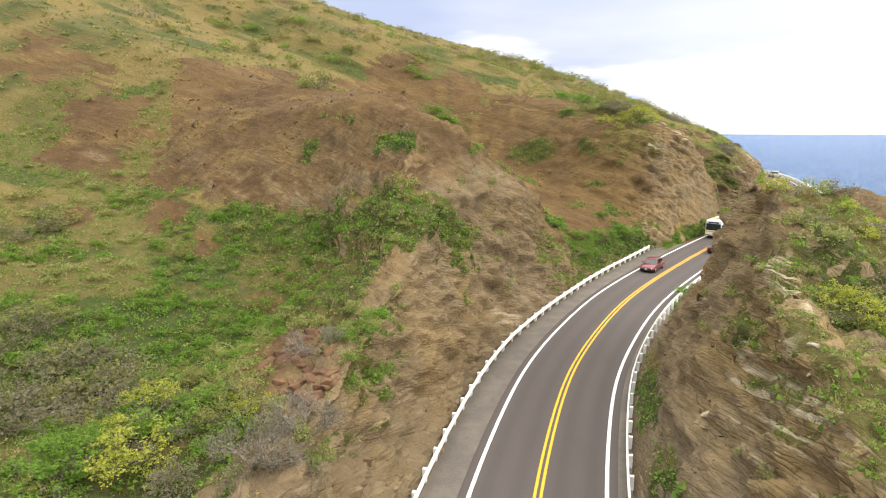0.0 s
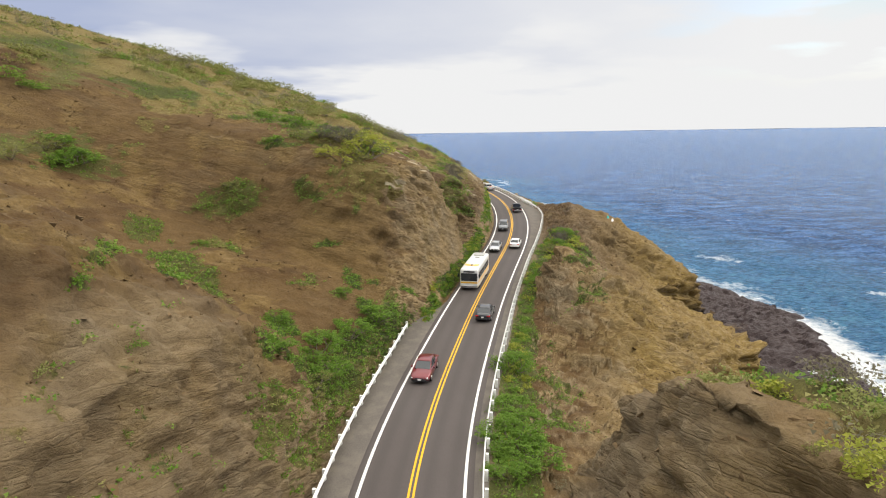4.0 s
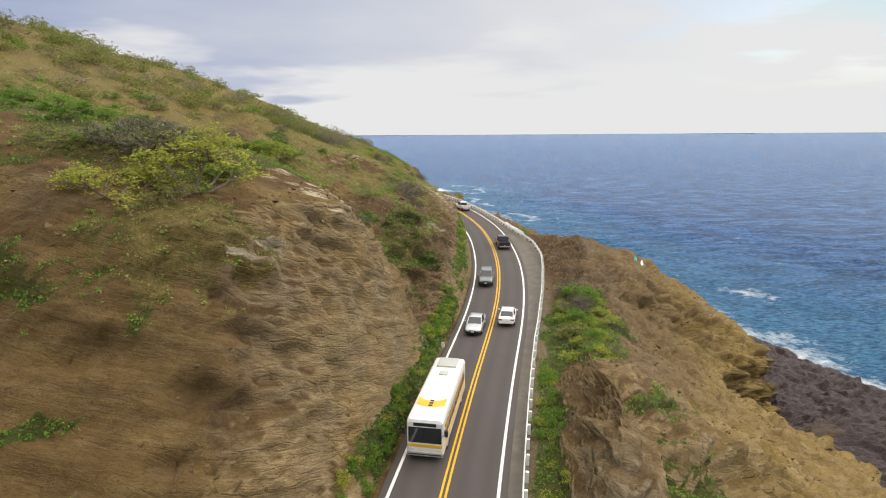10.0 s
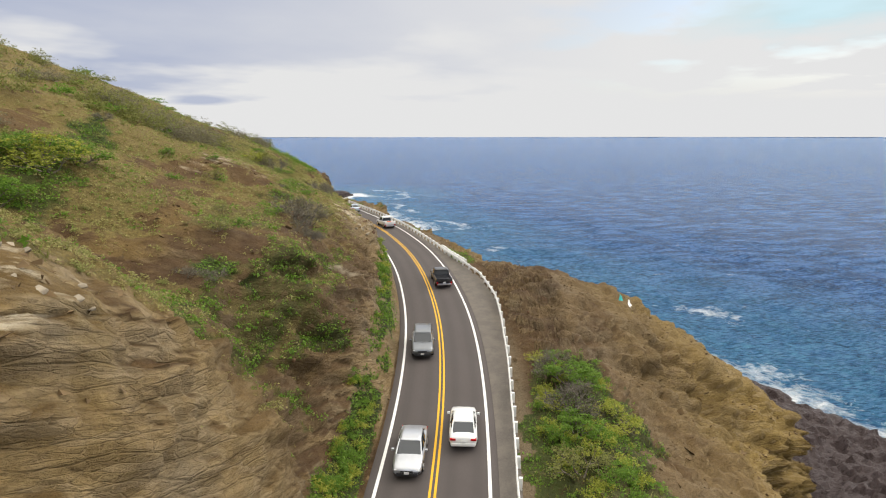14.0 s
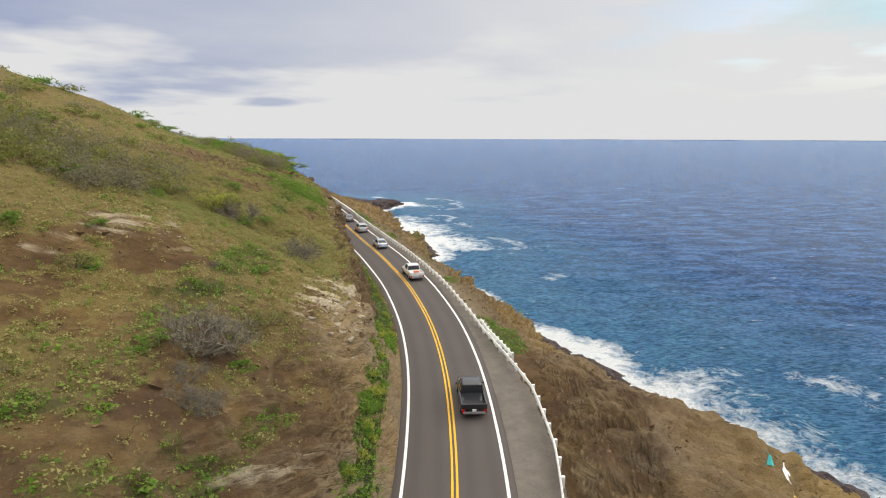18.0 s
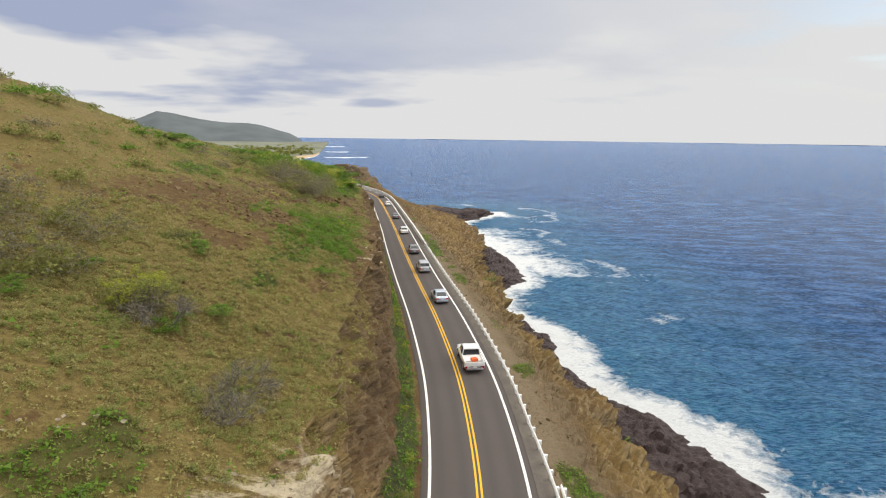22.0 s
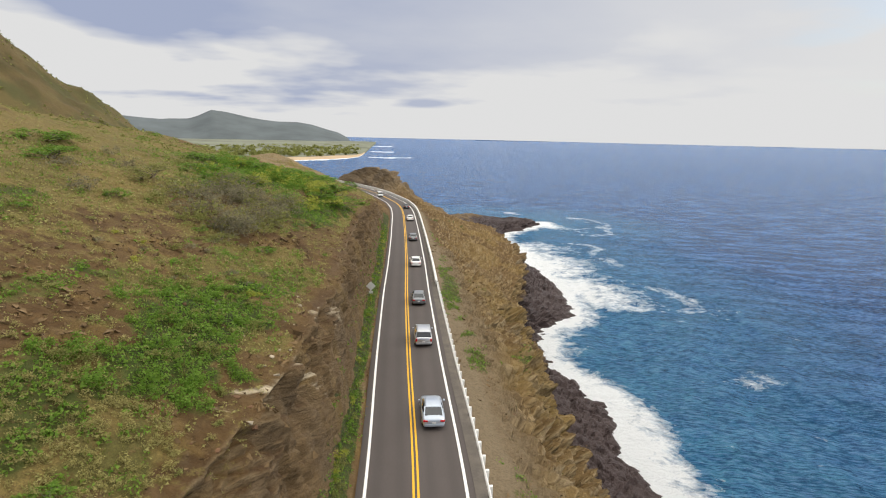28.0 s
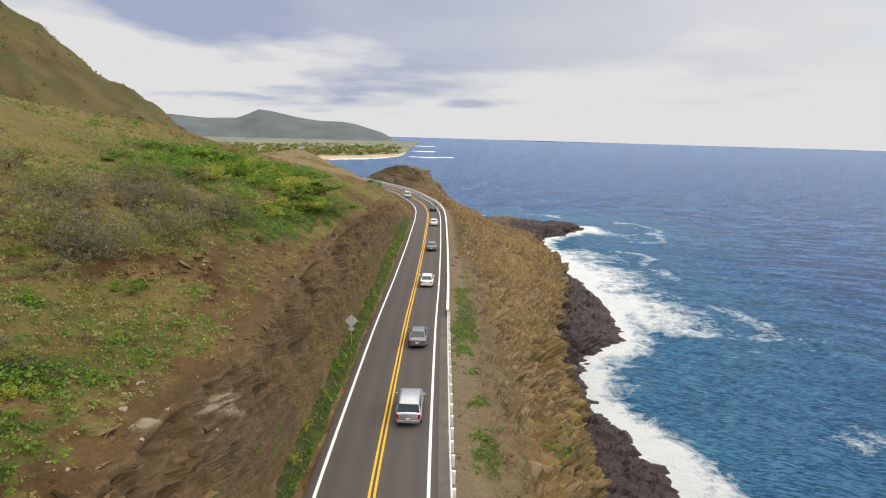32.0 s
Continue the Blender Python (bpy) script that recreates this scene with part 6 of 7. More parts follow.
# the first bend
for kind, s, d, size, tall in [
        ("green", 91.5, 6.4, 1.3, 0.7), ("olive", 92, -44, 2.6, 0.7), ("green", 94, 7.5, 1.6, 0.7), ("green", 96, 6, 1.6, 0.8), ("olive", 97, -47, 3, 0.7), ("olive", 98, -8.5, 1.5, 0.8),
        ("green", 98.5, 7.3, 1.6, 0.7), ("green", 101, 6.4, 1.5, 0.7), ("green", 101, -9, 1.6, 0.8), ("green", 104, -11, 1.8, 0.8), ("green", 108, -9.5, 1.8, 0.8), ("green", 109, 5.9, 1.5, 0.9),
        ("green", 113, -8.4, 1.7, 0.8)]:
    plant(kind, s, d, size, tall)
# the cut and the seaward verge
for kind, s, d, size, tall in [
        ("yellow", 127, -17, 2.2, 0.7), ("yellow", 130, -14.5, 2.6, 0.8), ("bare", 132, -18, 2.2, 0.7), ("yellow", 133, -16, 2.2, 0.8), ("olive", 156, 8.6, 1.5, 0.8), ("green", 160, 9, 1.6, 0.8),
        ("yellow", 162, 12, 1.5, 0.7), ("bare", 163, 9.5, 1.7, 0.8), ("green", 166, 10, 1.5, 0.8), ("bare", 168, 8.8, 1.4, 0.8)]:
    plant(kind, s, d, size, tall)
# the terraces
for kind, s, d, size, tall in [
        ("bare", 177.5, -13.2, 2, 0.8), ("bare", 179, -12.2, 1.3, 0.8), ("bare", 199, -12.5, 1.3, 0.9), ("bare", 203, -13, 1.3, 0.9), ("bare", 205, -18.5, 1.7, 0.9), ("olive", 206, -20, 1.6, 0.9),
        ("yellow", 207, -21, 1.5, 0.9)]:
    plant(kind, s, d, size, tall)
# the slope above the long cut
for kind, s, d, size, tall in [
        ("green", 262, -33, 2.55, 0.33), ("olive", 268, -27, 2.72, 0.39), ("green", 270, -38, 2.72, 0.33), ("olive", 276, -15, 2.55, 0.39), ("olive", 282, -22, 2.72, 0.39)]:
    plant(kind, s, d, size, tall)
# the last slope
for kind, s, d, size, tall in [
        ("green", 286, -28, 2.55, 0.33), ("yellow", 290, -12, 2.38, 0.39), ("green", 291, -13.5, 2.55, 0.44), ("green", 294, -10.5, 2.72, 0.39), ("yellow", 296, -15, 2.55, 0.44), ("green", 298, -13, 3.06, 0.39),
        ("green", 298, -33, 3.06, 0.33), ("green", 300, -19, 2.72, 0.44), ("green", 300, -26, 3.06, 0.33), ("yellow", 302, -12, 2.04, 0.44), ("green", 303, -16, 3.23, 0.39), ("green", 306, -22, 2.89, 0.39),
        ("green", 306, -30, 3.23, 0.33), ("green", 312, -17, 2.55, 0.44), ("green", 320, -21, 2.72, 0.39), ("green", 430, -14, 2.55, 0.55)]:
    plant(kind, s, d, size, tall)


BRUSH = {"green": [], "yellow": [], "olive": [], "bare": [], "straw": [], "dry": []}


def brush(n, s0, s1, d0, d1, kinds, lo, hi, tall=0.5, need=0.0, lush=(0.0, 1.0)):
    """Low rounded brush, too dense to count, gathered by kind and joined later."""
    made = 0
    for _ in range(n * 6):
        if made >= n:
            break
        s, d = random.uniform(s0, s1), random.uniform(d0, d1)
        i = int(np.clip(np.searchsorted(_land, s), 0, len(_land) - 1))
        j = int(np.clip(np.searchsorted(GD[i], d), 1, GD.shape[1] - 1))
        if slope[i, j] > 0.5 or grow[i, j] < need or not lush[0] <= lushness[i, j] <= lush[1]:
            continue
        r = random.uniform(lo, hi)
        k = int(6 + 24 * r)
        v = RNG.normal(size=(k, 3))
        v /= np.linalg.norm(v, axis=-1, keepdims=True)
        v[:, 2] = np.abs(v[:, 2]) * tall
        c = np.array(ground_at(s, d)) + v * r * RNG.uniform(0.3, 1.0, (k, 1)) * np.array([1.0, random.uniform(0.7, 1.3), 1.0])
        BRUSH[random.choice(kinds)].append((c, np.full(k, 0.30 * r ** 0.5)))
        made += 1


def strew(n, s0, s1, d0, d1, kinds, lo, hi, tall=0.75, need=0.0):
    made = 0
    for _ in range(n * 6):
        if made >= n:
            break
        s, d = random.uniform(s0, s1), random.uniform(d0, d1)
        i, j = int(np.searchsorted(_land, s)), 0
        j = int(np.clip(np.searchsorted(GD[i], d), 1, GD.shape[1] - 1))
        if slope[i, j] > 0.5 or grow[i, j] < need:
            continue
        plant(random.choice(kinds), s, d, random.uniform(lo, hi), tall)
        made += 1


brush(60, 194, 216, -37, -25, ["bare", "bare", "bare", "olive"], 1.4, 2.6, 1.15)
brush(52, 258, 277, -23, -13.5, ["bare", "bare", "bare", "olive"], 1.4, 2.5, 1.1)
brush(2600, 197, 232, -30, -7.8, ["dry"], 0.17, 0.34, 1.0, 0.05)
brush(420, 194, 212, -26, -10, ["straw", "straw", "dry"], 0.20, 0.40, 1.0, 0.1)
brush(240, 228, 300, -30, -8.2, ["dry", "dry", "straw"], 0.20, 0.45, 0.8)
brush(260, 140, 203, -36, -8.5, ["dry", "straw"], 0.20, 0.42, 0.8, 0.3)
brush(420, 106, 150, -48, -11, ["dry", "dry", "straw"], 0.25, 0.5, 0.8, 0.25, (0.0, 0.45))
brush(60, 231, 248, -17, -9.5, ["green", "green", "green", "olive"], 0.4, 1.0, 0.9, 0.45)
brush(30, 243, 262, -22, -10, ["olive", "bare", "yellow"], 0.3, 0.7, 0.6)
brush(54, 281, 303, -27, -10.5, ["green", "green", "yellow"], 1.2, 2.4, 0.85)
strew(9, 129, 138, -25, -16, ["yellow", "olive", "bare"], 1.0, 1.7, 0.6)
strew(8, 156, 167, -29, -24, ["yellow", "green"], 1.2, 2.0, 0.7)
strew(5, 171, 177, -13, -10, ["bare"], 0.4, 0.75, 0.9)
strew(5, 112, 119, -48, -42, ["olive", "bare", "green"], 1.4, 2.2, 0.7)
brush(150, 120, 203, -6.0, -4.6, ["green", "green", "yellow"], 0.35, 0.75, 0.9)
brush(110, 204, 340, -5.3, -4.6, ["green", "yellow", "olive"], 0.3, 0.6, 0.8)
brush(80, 92, 150, 5.5, 7.4, ["green", "yellow", "green"], 0.4, 0.9, 0.7)
brush(50, 148, 171, 7.0, 13, ["green", "yellow", "yellow"], 0.6, 1.2, 0.7)
brush(70, 42, 92, 9.5, 24, ["yellow", "straw", "bare", "yellow"], 0.5, 1.1, 0.8)
brush(130, 40, 86, 11.5, 42, ["yellow", "bare", "bare", "straw", "olive", "bare"], 0.7, 1.5, 0.6)
brush(60, 42, 70, 7.6, 14, ["straw", "olive", "straw", "bare"], 0.25, 0.6, 0.7)
strew(10, 44, 84, 11, 30, ["bare", "yellow"], 1.2, 2.0, 0.8)
# the ravine's thicket
brush(430, 44, 72, -50, -17, ["green", "green", "green", "olive"], 0.45, 0.95, 0.8, 0.3, (0.42, 1.0))
brush(150, 52, 84, -62, -14, ["straw", "straw", "olive"], 0.5, 1.1, 0.7, 0.4, (0.0, 0.6))
brush(52, 50.0, 56, -34, -21.5, ["bare", "bare", "bare", "olive"], 1.0, 1.9, 1.2)
brush(16, 47, 52, -12, -8.2, ["bare", "bare", "straw"], 0.5, 0.9, 0.9)
brush(60, 44, 54, -26, -13, ["yellow", "green", "bare", "bare", "green", "bare"], 0.6, 1.2, 1.0)
brush(16, 61, 67, -53, -45, ["bare", "olive"], 1.0, 1.8, 0.9)
brush(60, 53, 68, -13, -8.0, ["straw", "straw", "green"], 0.3, 0.75, 0.7, 0.3)
brush(50, 66, 92, -16, -7.2, ["straw", "green", "olive"], 0.25, 0.55, 0.6, 0.25)
strew(26, 145, 190, -45, -11, ["olive", "bare", "bare", "green"], 0.4, 0.9)
brush(120, 148, 232, -78, -38, ["olive", "bare", "olive", "olive"], 1.5, 2.8, 0.85)
brush(45, 178, 206, -5.6, -4.5, ["green", "green", "yellow"], 0.3, 0.65, 0.9)
brush(80, 150, 262, -80, -30, ["olive", "bare", "green", "olive"], 1.2, 2.2, 0.45)
brush(110, 100, 180, -100, -44, ["olive", "green", "olive", "bare"], 1.2, 2.4, 0.7)
brush(26, 255, 340, -60, -24, ["green", "bare", "olive"], 1.3, 2.2, 0.6)
strew(20, 75, 140, -34, -9, ["green", "olive", "green"], 0.6, 1.3, 0.6, 0.3)
strew(14, 190, 260, -30, -10, ["green", "olive", "green"], 0.5, 1.1, 0.5, 0.3)

for nm, kind, mat, label in (("verge_weeds", "green", LUSH, "bright green weeds and low bushes on verges and slopes"), ("yellow_brush", "yellow", YELLOWGREEN, "yellow-green low brush on the coastal slopes"),
                             ("olive_brush", "olive", OLIVE, "olive low brush covering the hillside"), ("grey_brush", "bare", GREYBRUSH, "grey-brown leafless brush in dense low thickets"),
                             ("grass_tussocks", "straw", TUSSOCK, "pale yellow-green grass tussocks in drifts on the slopes"),
                             ("dry_tussocks", "dry", DRY_TUSSOCK, "dense straw-brown grass tussocks over the hillside")):
    count, leaf = {"bare": (16, 0.13), "straw": (14, 0.17), "dry": (12, 0.16)}.get(kind, (18, 0.165))
    tri = np.concatenate([leaves(c, count, r, r * leaf) if r[0] < 0.34 else leaves(c, count * 5 // 9, r, r * leaf * 1.3) for c, r in BRUSH[kind]])
    tagged(new(nm, tri_mesh(nm, tri, mat)), label, "brush", kind="stuff")

# ---- boulders ----


def boulder_mesh(seed):
    bm = bmesh.new()
    rng = random.Random(seed)
    for k in range(18):
        q = Vector((rng.gauss(0, 1), rng.gauss(0, 1), rng.gauss(0, 1))).normalized()
        q = Vector([max(-0.72, min(0.72, c)) for c in q]) * rng.uniform(1.0, 1.25)
        bm.verts.new((q.x * 1.25, q.y, q.z * 0.75))
    bmesh.ops.delete(bm, geom=bmesh.ops.convex_hull(bm, input=bm.verts[:])["geom_interior"], context="VERTS")
    bmesh.ops.bevel(bm, geom=bm.edges[:], offset=0.06, segments=1, affect="EDGES")
    return bm


def stone_mesh(seed, material):
    bm = boulder_mesh(seed)
    me = bpy.data.meshes.new("boulder")
    bm.to_mesh(me)
    bm.free()
    me.materials.append(material)
    return me


STONES = [stone_mesh(k, STONE) for k in range(4)]
PALES = [stone_mesh(k + 9, PALE_STONE) for k in range(4)]


def boulder(s, d, size, pale=False, group=""):
    ob = new("boulder", random.choice(PALES if pale else STONES))
    ob.matrix_basis = Matrix.Translation(ground_at(s, d) - Vector((0, 0, size * 0.25))) @ Euler([random.uniform(-.4, .4), random.uniform(-.4, .4), random.uniform(0, 6)]).to_matrix().to_4x4() @ Matrix.Diagonal((size, size * random.uniform(.7, 1.2), size * random.uniform(.7, 1), 1))
    return tagged(ob, "pale lichen-stained rock on the cliff edge" if pale else "rough brown basalt boulder on the slope", "boulder", group)


random.seed(5)
for k in range(72):
    u, v = random.random(), random.gauss(0, 1.0)
    boulder(53.0 + 7.0 * u + 0.5 * v, -11.6 - 4.6 * u + 1.1 * v, random.uniform(0.22, 0.62), False, "rock pile above the gully")
for k in range(14):
    boulder(random.uniform(136, 143), random.gauss(-10.5, 1.3), random.uniform(0.08, 0.22), True, "pale rocks along the cut edge")
for k in range(76):
    boulder(random.uniform(187, 198), random.gauss(-7.9, 1.2), random.uniform(0.08, 0.34), k % 5 > 0, "pale rocks along the cut edge")
for k in range(18):
    boulder(random.uniform(232, 260), random.gauss(-8.4, 0.8), random.uniform(0.07, 0.20), True, "pale rocks along the cut edge")
for k in range(10):
    boulder(random.uniform(50, 66), random.gauss(9.5, 1.2), random.uniform(0.10, 0.26), True, "pale rocks along the cut edge")
for k in range(18):
    boulder(random.uniform(170, 300), random.uniform(7.5, 13), random.uniform(0.10, 0.35), False, "loose stones beside the road")
for k in range(46):
    boulder(random.uniform(226, 264), random.uniform(-14.5, -7.8), random.uniform(0.07, 0.26), k % 6 == 0, "loose stones above the cut")
for k in range(18):
    boulder(random.uniform(150, 188), random.uniform(-16, -7.5), random.uniform(0.07, 0.22), k % 4 == 0, "loose stones above the cut")
for k in range(24):
    u = random.random()
    boulder(187 + 9.5 * u, -21.5 + 7.5 * u + random.gauss(0, 0.5), random.uniform(0.06, 0.17), True, "pale rocks along the bare bank")

# ---- vehicles ----


def paint(name, col, metal=0.3):
    m = Mat(name, 0.28, metal, 0.5)
    n = m.noise(1.5, 4.0)
    m.colour(m.ramp(n, [(0.3, tuple(c * 0.9 for c in col)), (0.7, tuple(min(1, c * 1.06) for c in col))]))
    m.b.inputs["Coat Weight"].default_value = 0.6
    m.b.inputs["Coat Roughness"].default_value = 0.08
    return m.m


PAINTS = {"white": paint("white car paint", (0.72, 0.72, 0.70), 0.0), "silver": paint("silver car paint", (0.46, 0.47, 0.49), 0.6), "grey": paint("grey car paint", (0.16, 0.17, 0.18), 0.5),
          "black": paint("black car paint", (0.018, 0.019, 0.023), 0.2), "red": paint("dark red car paint", (0.145, 0.012, 0.018), 0.3), "pearl": paint("pale gold car paint", (0.50, 0.48, 0.43), 0.4),
          "blue": paint("pale blue car paint", (0.42, 0.47, 0.54), 0.5)}
GLASS = Mat("tinted car glass", 0.06, 0.0, 0.6)
GLASS.colour((0.022, 0.026, 0.030))
GLASS = GLASS.m
RUBBER = varied("tyre rubber", (0.018, 0.018, 0.018), 0.85, 0.2, 8.0)
CHROME = varied("brushed metal", (0.52, 0.52, 0.53), 0.3, 0.1, 6.0, metal=0.9)
DARK = varied("black plastic trim", (0.022, 0.022, 0.024), 0.6, 0.2, 6.0)
LAMP_RED = varied("red lamp glass", (0.42, 0.012, 0.015), 0.2, 0.1, 6.0)
LAMP_CLEAR = varied("clear lamp glass", (0.62, 0.63, 0.64), 0.15, 0.1, 6.0)
PLATE = varied("number plate white", (0.68, 0.68, 0.66), 0.5, 0.05, 6.0)
YELLOW = varied("yellow bus paint", (0.72, 0.42, 0.03), 0.35, 0.08, 1.0)
ORANGE = varied("orange crate plastic", (0.62, 0.12, 0.03), 0.5, 0.1, 3.0)


def loft(rings, cap=True):
    bm = bmesh.new()
    rows = [[bm.verts.new(p) for p in r] for r in rings]
    n = len(rows[0])
    for a, b in zip(rows, rows[1:]):
        for k in range(n):
            bm.faces.new((a[k], a[(k + 1) % n], b[(k + 1) % n], b[k]))
    if cap:
        bm.faces.new(rows[0][::-1])
        bm.faces.new(rows[-1])
    bmesh.ops.recalc_face_normals(bm, faces=bm.faces)
    return bm


def body_ring(y, w, z0, zb):
    """A rounded lower-body section, half-width w, from z0 up to the belt zb."""
    pts = [(0.80 * w, z0), (0.95 * w, z0 + 0.06), (w, z0 + 0.22), (w, zb - 0.20), (0.965 * w, zb - 0.06), (0.86 * w, zb), (0.45 * w, zb + 0.035)]
    return [(x, y, z) for x, z in pts] + [(-x, y, z) for x, z in reversed(pts)]


SPECS = {
    # length, width, belt rows (y, half-width share, z0, belt), cabin rows (y, half-width share at belt, belt, half-width share at roof, roof)
    "sedan": (4.75, 1.83, [(-2.37, .80, .42, .84), (-2.25, .93, .30, .96), (-1.5, 1, .22, 1.0), (-.6, 1, .20, .95), (.7, 1, .20, .93), (1.5, .98, .22, .88), (2.15, .92, .26, .74), (2.37, .78, .36, .62)],
              [(-1.85, .80, .98, .70, 1.0), (-1.05, .90, .96, .70, 1.42), (-.35, .92, .94, .72, 1.47), (.25, .92, .94, .70, 1.44), (1.10, .84, .92, .72, .95)], (-1.42, 1.42, .33)),
    "suv": (4.75, 1.90, [(-2.37, .86, .45, .98), (-2.28, .95, .34, 1.10), (-1.5, 1, .28, 1.12), (-.6, 1, .26, 1.08), (.7, 1, .26, 1.06), (1.5, .98, .28, 1.02), (2.15, .93, .32, .90), (2.37, .82, .42, .74)],
            [(-2.25, .88, 1.10, .80, 1.14), (-1.95, .92, 1.10, .76, 1.70), (-.8, .93, 1.08, .78, 1.77), (.25, .93, 1.07, .76, 1.72), (1.05, .88, 1.04, .76, 1.08)], (-1.42, 1.45, .37)),
    "van": (4.9, 1.88, [(-2.45, .88, .40, 1.00), (-2.38, .96, .32, 1.12), (-1.5, 1, .26, 1.14), (.0, 1, .25, 1.12), (1.4, 1, .26, 1.10), (2.15, .96, .30, 1.02), (2.45, .86, .38, .90)],
            [(-2.38, .92, 1.10, .82, 1.14), (-2.25, .94, 1.10, .80, 1.86), (-.6, .95, 1.10, .82, 1.95), (1.1, .95, 1.10, .80, 1.88), (2.0, .90, 1.04, .80, 1.12)], (-1.5, 1.5, .36)),
    "pickup": (5.6, 1.98, [(-2.8, .96, .55, .72), (-2.7, 1, .45, .80), (-1.7, 1, .42, .80), (-.5, 1, .40, 1.12), (.6, 1, .38, 1.12), (1.7, .99, .40, 1.10), (2.5, .95, .42, 1.02), (2.8, .86, .52, .86)],
               [(-.72, .90, 1.10, .80, 1.14), (-.62, .90, 1.10, .76, 1.76), (-.1, .92, 1.10, .77, 1.82), (.55, .92, 1.10, .75, 1.78), (1.35, .86, 1.08, .74, 1.12)], (-1.75, 1.75, .40)),
}


def wheel_mesh(name, r, w, inner, material):
    rings = []
    for x, rr in ((-w, r * 0.90), (-w * 0.8, r), (w * 0.8, r), (w, r * 0.90), (w, inner)):
        rings.append([(x, rr * math.cos(k * 6.2832 / 18), rr * math.sin(k * 6.2832 / 18)) for k in range(18)])
    bm = loft(rings)
    me = bpy.data.meshes.new(name)
    bm.to_mesh(me)
    bm.free()
    me.materials.append(material)
    return me


WHEELS = {}


def add_wheel(thing, x, y, r):
    if r not in WHEELS:
        WHEELS[r] = (wheel_mesh("tyre", r, 0.11, r * 0.62, RUBBER), wheel_mesh("rim", r * 0.62, 0.115, r * 0.15, CHROME))
    t = share("wheel", WHEELS[r][0], thing, Matrix.Translation((x, y, r)) @ Matrix.Rotation(0 if x > 0 else math.pi, 4, "Z"))
    share("rim", WHEELS[r][1], t, Matrix.Translation((0.012, 0, 0)))


def vehicle(kind, colour, label):
    length, width, belts, cabin, (yr, yf, wr) = SPECS[kind]
    hw = width / 2
    mat = PAINTS[colour]
    thing = tagged(new({"sedan": "car", "suv": "suv", "van": "van", "pickup": "pickup_truck"}[kind]), label, {"sedan": "car", "suv": "car", "van": "van", "pickup": "pickup truck"}[kind])
    part("body", loft([body_ring(y, hw * w, z0, zb) for y, w, z0, zb in belts]), mat, thing, smooth_faces=True)
    glass = loft([[(hw * wb, y, zb - .02), (hw * wt, y, zt), (-hw * wt, y, zt), (-hw * wb, y, zb - .02)] for y, wb, zb, wt, zt in cabin])
    part("cabin_glass", glass, GLASS, thing, "dark tinted glass")
    # roof skin over the cabin and the pillars down its corners
    mid = cabin[1:-1]
    rings = []
    for y, wb, zb, wt, zt in [(mid[0][0] - .10, *mid[0][1:4], mid[0][4] - .05)] + mid + [(mid[-1][0] + .12, *mid[-1][1:4], mid[-1][4] - .055)]:
        w = hw * wt
        rings.append([(w + .03, y, zt - .05), (w + .015, y, zt + .01), (w * .7, y, zt + .035), (-w * .7, y, zt + .035), (-w - .015, y, zt + .01), (-w - .03, y, zt - .05)])
    part("roof", loft(rings), mat, thing, smooth_faces=True)
    for side in (-1, 1):
        for (ya, wa, za, ta, ha), (yb, wb, zb, tb, hb) in ((cabin[0], cabin[1]), (cabin[-1], cabin[-2])):
            bm = bmesh.new()
            p, q = Vector((side * hw * wa, ya, za - .02)), Vector((side * (hw * tb + .012), yb, hb))
            ax = (q - p)
            m = Matrix.Translation((p + q) / 2) @ ax.to_track_quat("Z", "Y").to_matrix().to_4x4() @ Matrix.Diagonal((.07, .07, ax.length, 1))
            bmesh.ops.create_cube(bm, size=1.0, matrix=m)
            part("pillar", bm, mat, thing)
        ym = (cabin[1][0] + cabin[-2][0]) / 2
        bm = box(bmesh.new(), side * hw * .92 - .03, ym - .05, cabin[2][2] - .02, side * hw * .74 + .03, ym + .05, cabin[2][4] - .02)
        for v in bm.verts:
            v.co.x = side * (hw * .93 if v.co.z < cabin[2][2] + .1 else hw * .74) + (.012 if v.co.x > side * hw * .83 else -.03) * 1
        part("door_pillar", bm, DARK, thing)
        bm = box(bmesh.new(), side * (hw + .02), cabin[-1][0] - .42, cabin[-1][2] + .02, side * (hw + .20), cabin[-1][0] - .27, cabin[-1][2] + .16, 0.03)
        part("mirror", bm, mat, thing)
        zl = belts[-1][3]
        bm = box(bmesh.new(), side * hw * .45, length / 2 - .30, zl - .12, side * hw * .82, length / 2 - .02, zl + .03, 0.03)
        part("headlight", bm, LAMP_CLEAR, thing)
        zt = belts[0][3]
        tall = .30 if kind in ("suv", "pickup", "van") else .10
        bm = box(bmesh.new(), side * hw * .52 if tall < .2 else side * hw * .74, -length / 2 - .03, zt - tall, side * hw * .93, -length / 2 + .28, zt + .03, 0.02)
        part("tail_light", bm, LAMP_RED, thing)
        for y in (yr, yf):
            add_wheel(thing, side * (hw - .10), y, wr)
    part("front_bumper", box(bmesh.new(), -hw * .70, length / 2 - .14, .26, hw * .70, length / 2 + .03, .46, 0.04), DARK, thing)
    part("grille", box(bmesh.new(), -hw * .40, length / 2 - .10, belts[-1][3] - .14, hw * .40, length / 2 + .02, belts[-1][3] - .02, 0.02), DARK, thing)
    part("rear_bumper", box(bmesh.new(), -hw * .85, -length / 2 - .06, .36, hw * .85, -length / 2 + .14, .56, 0.04), CHROME if kind == "pickup" else mat, thing)
    part("number_plate", box(bmesh.new(), -.15, -length / 2 - .075, .60, .15, -length / 2 - .02, .74), PLATE, thing)
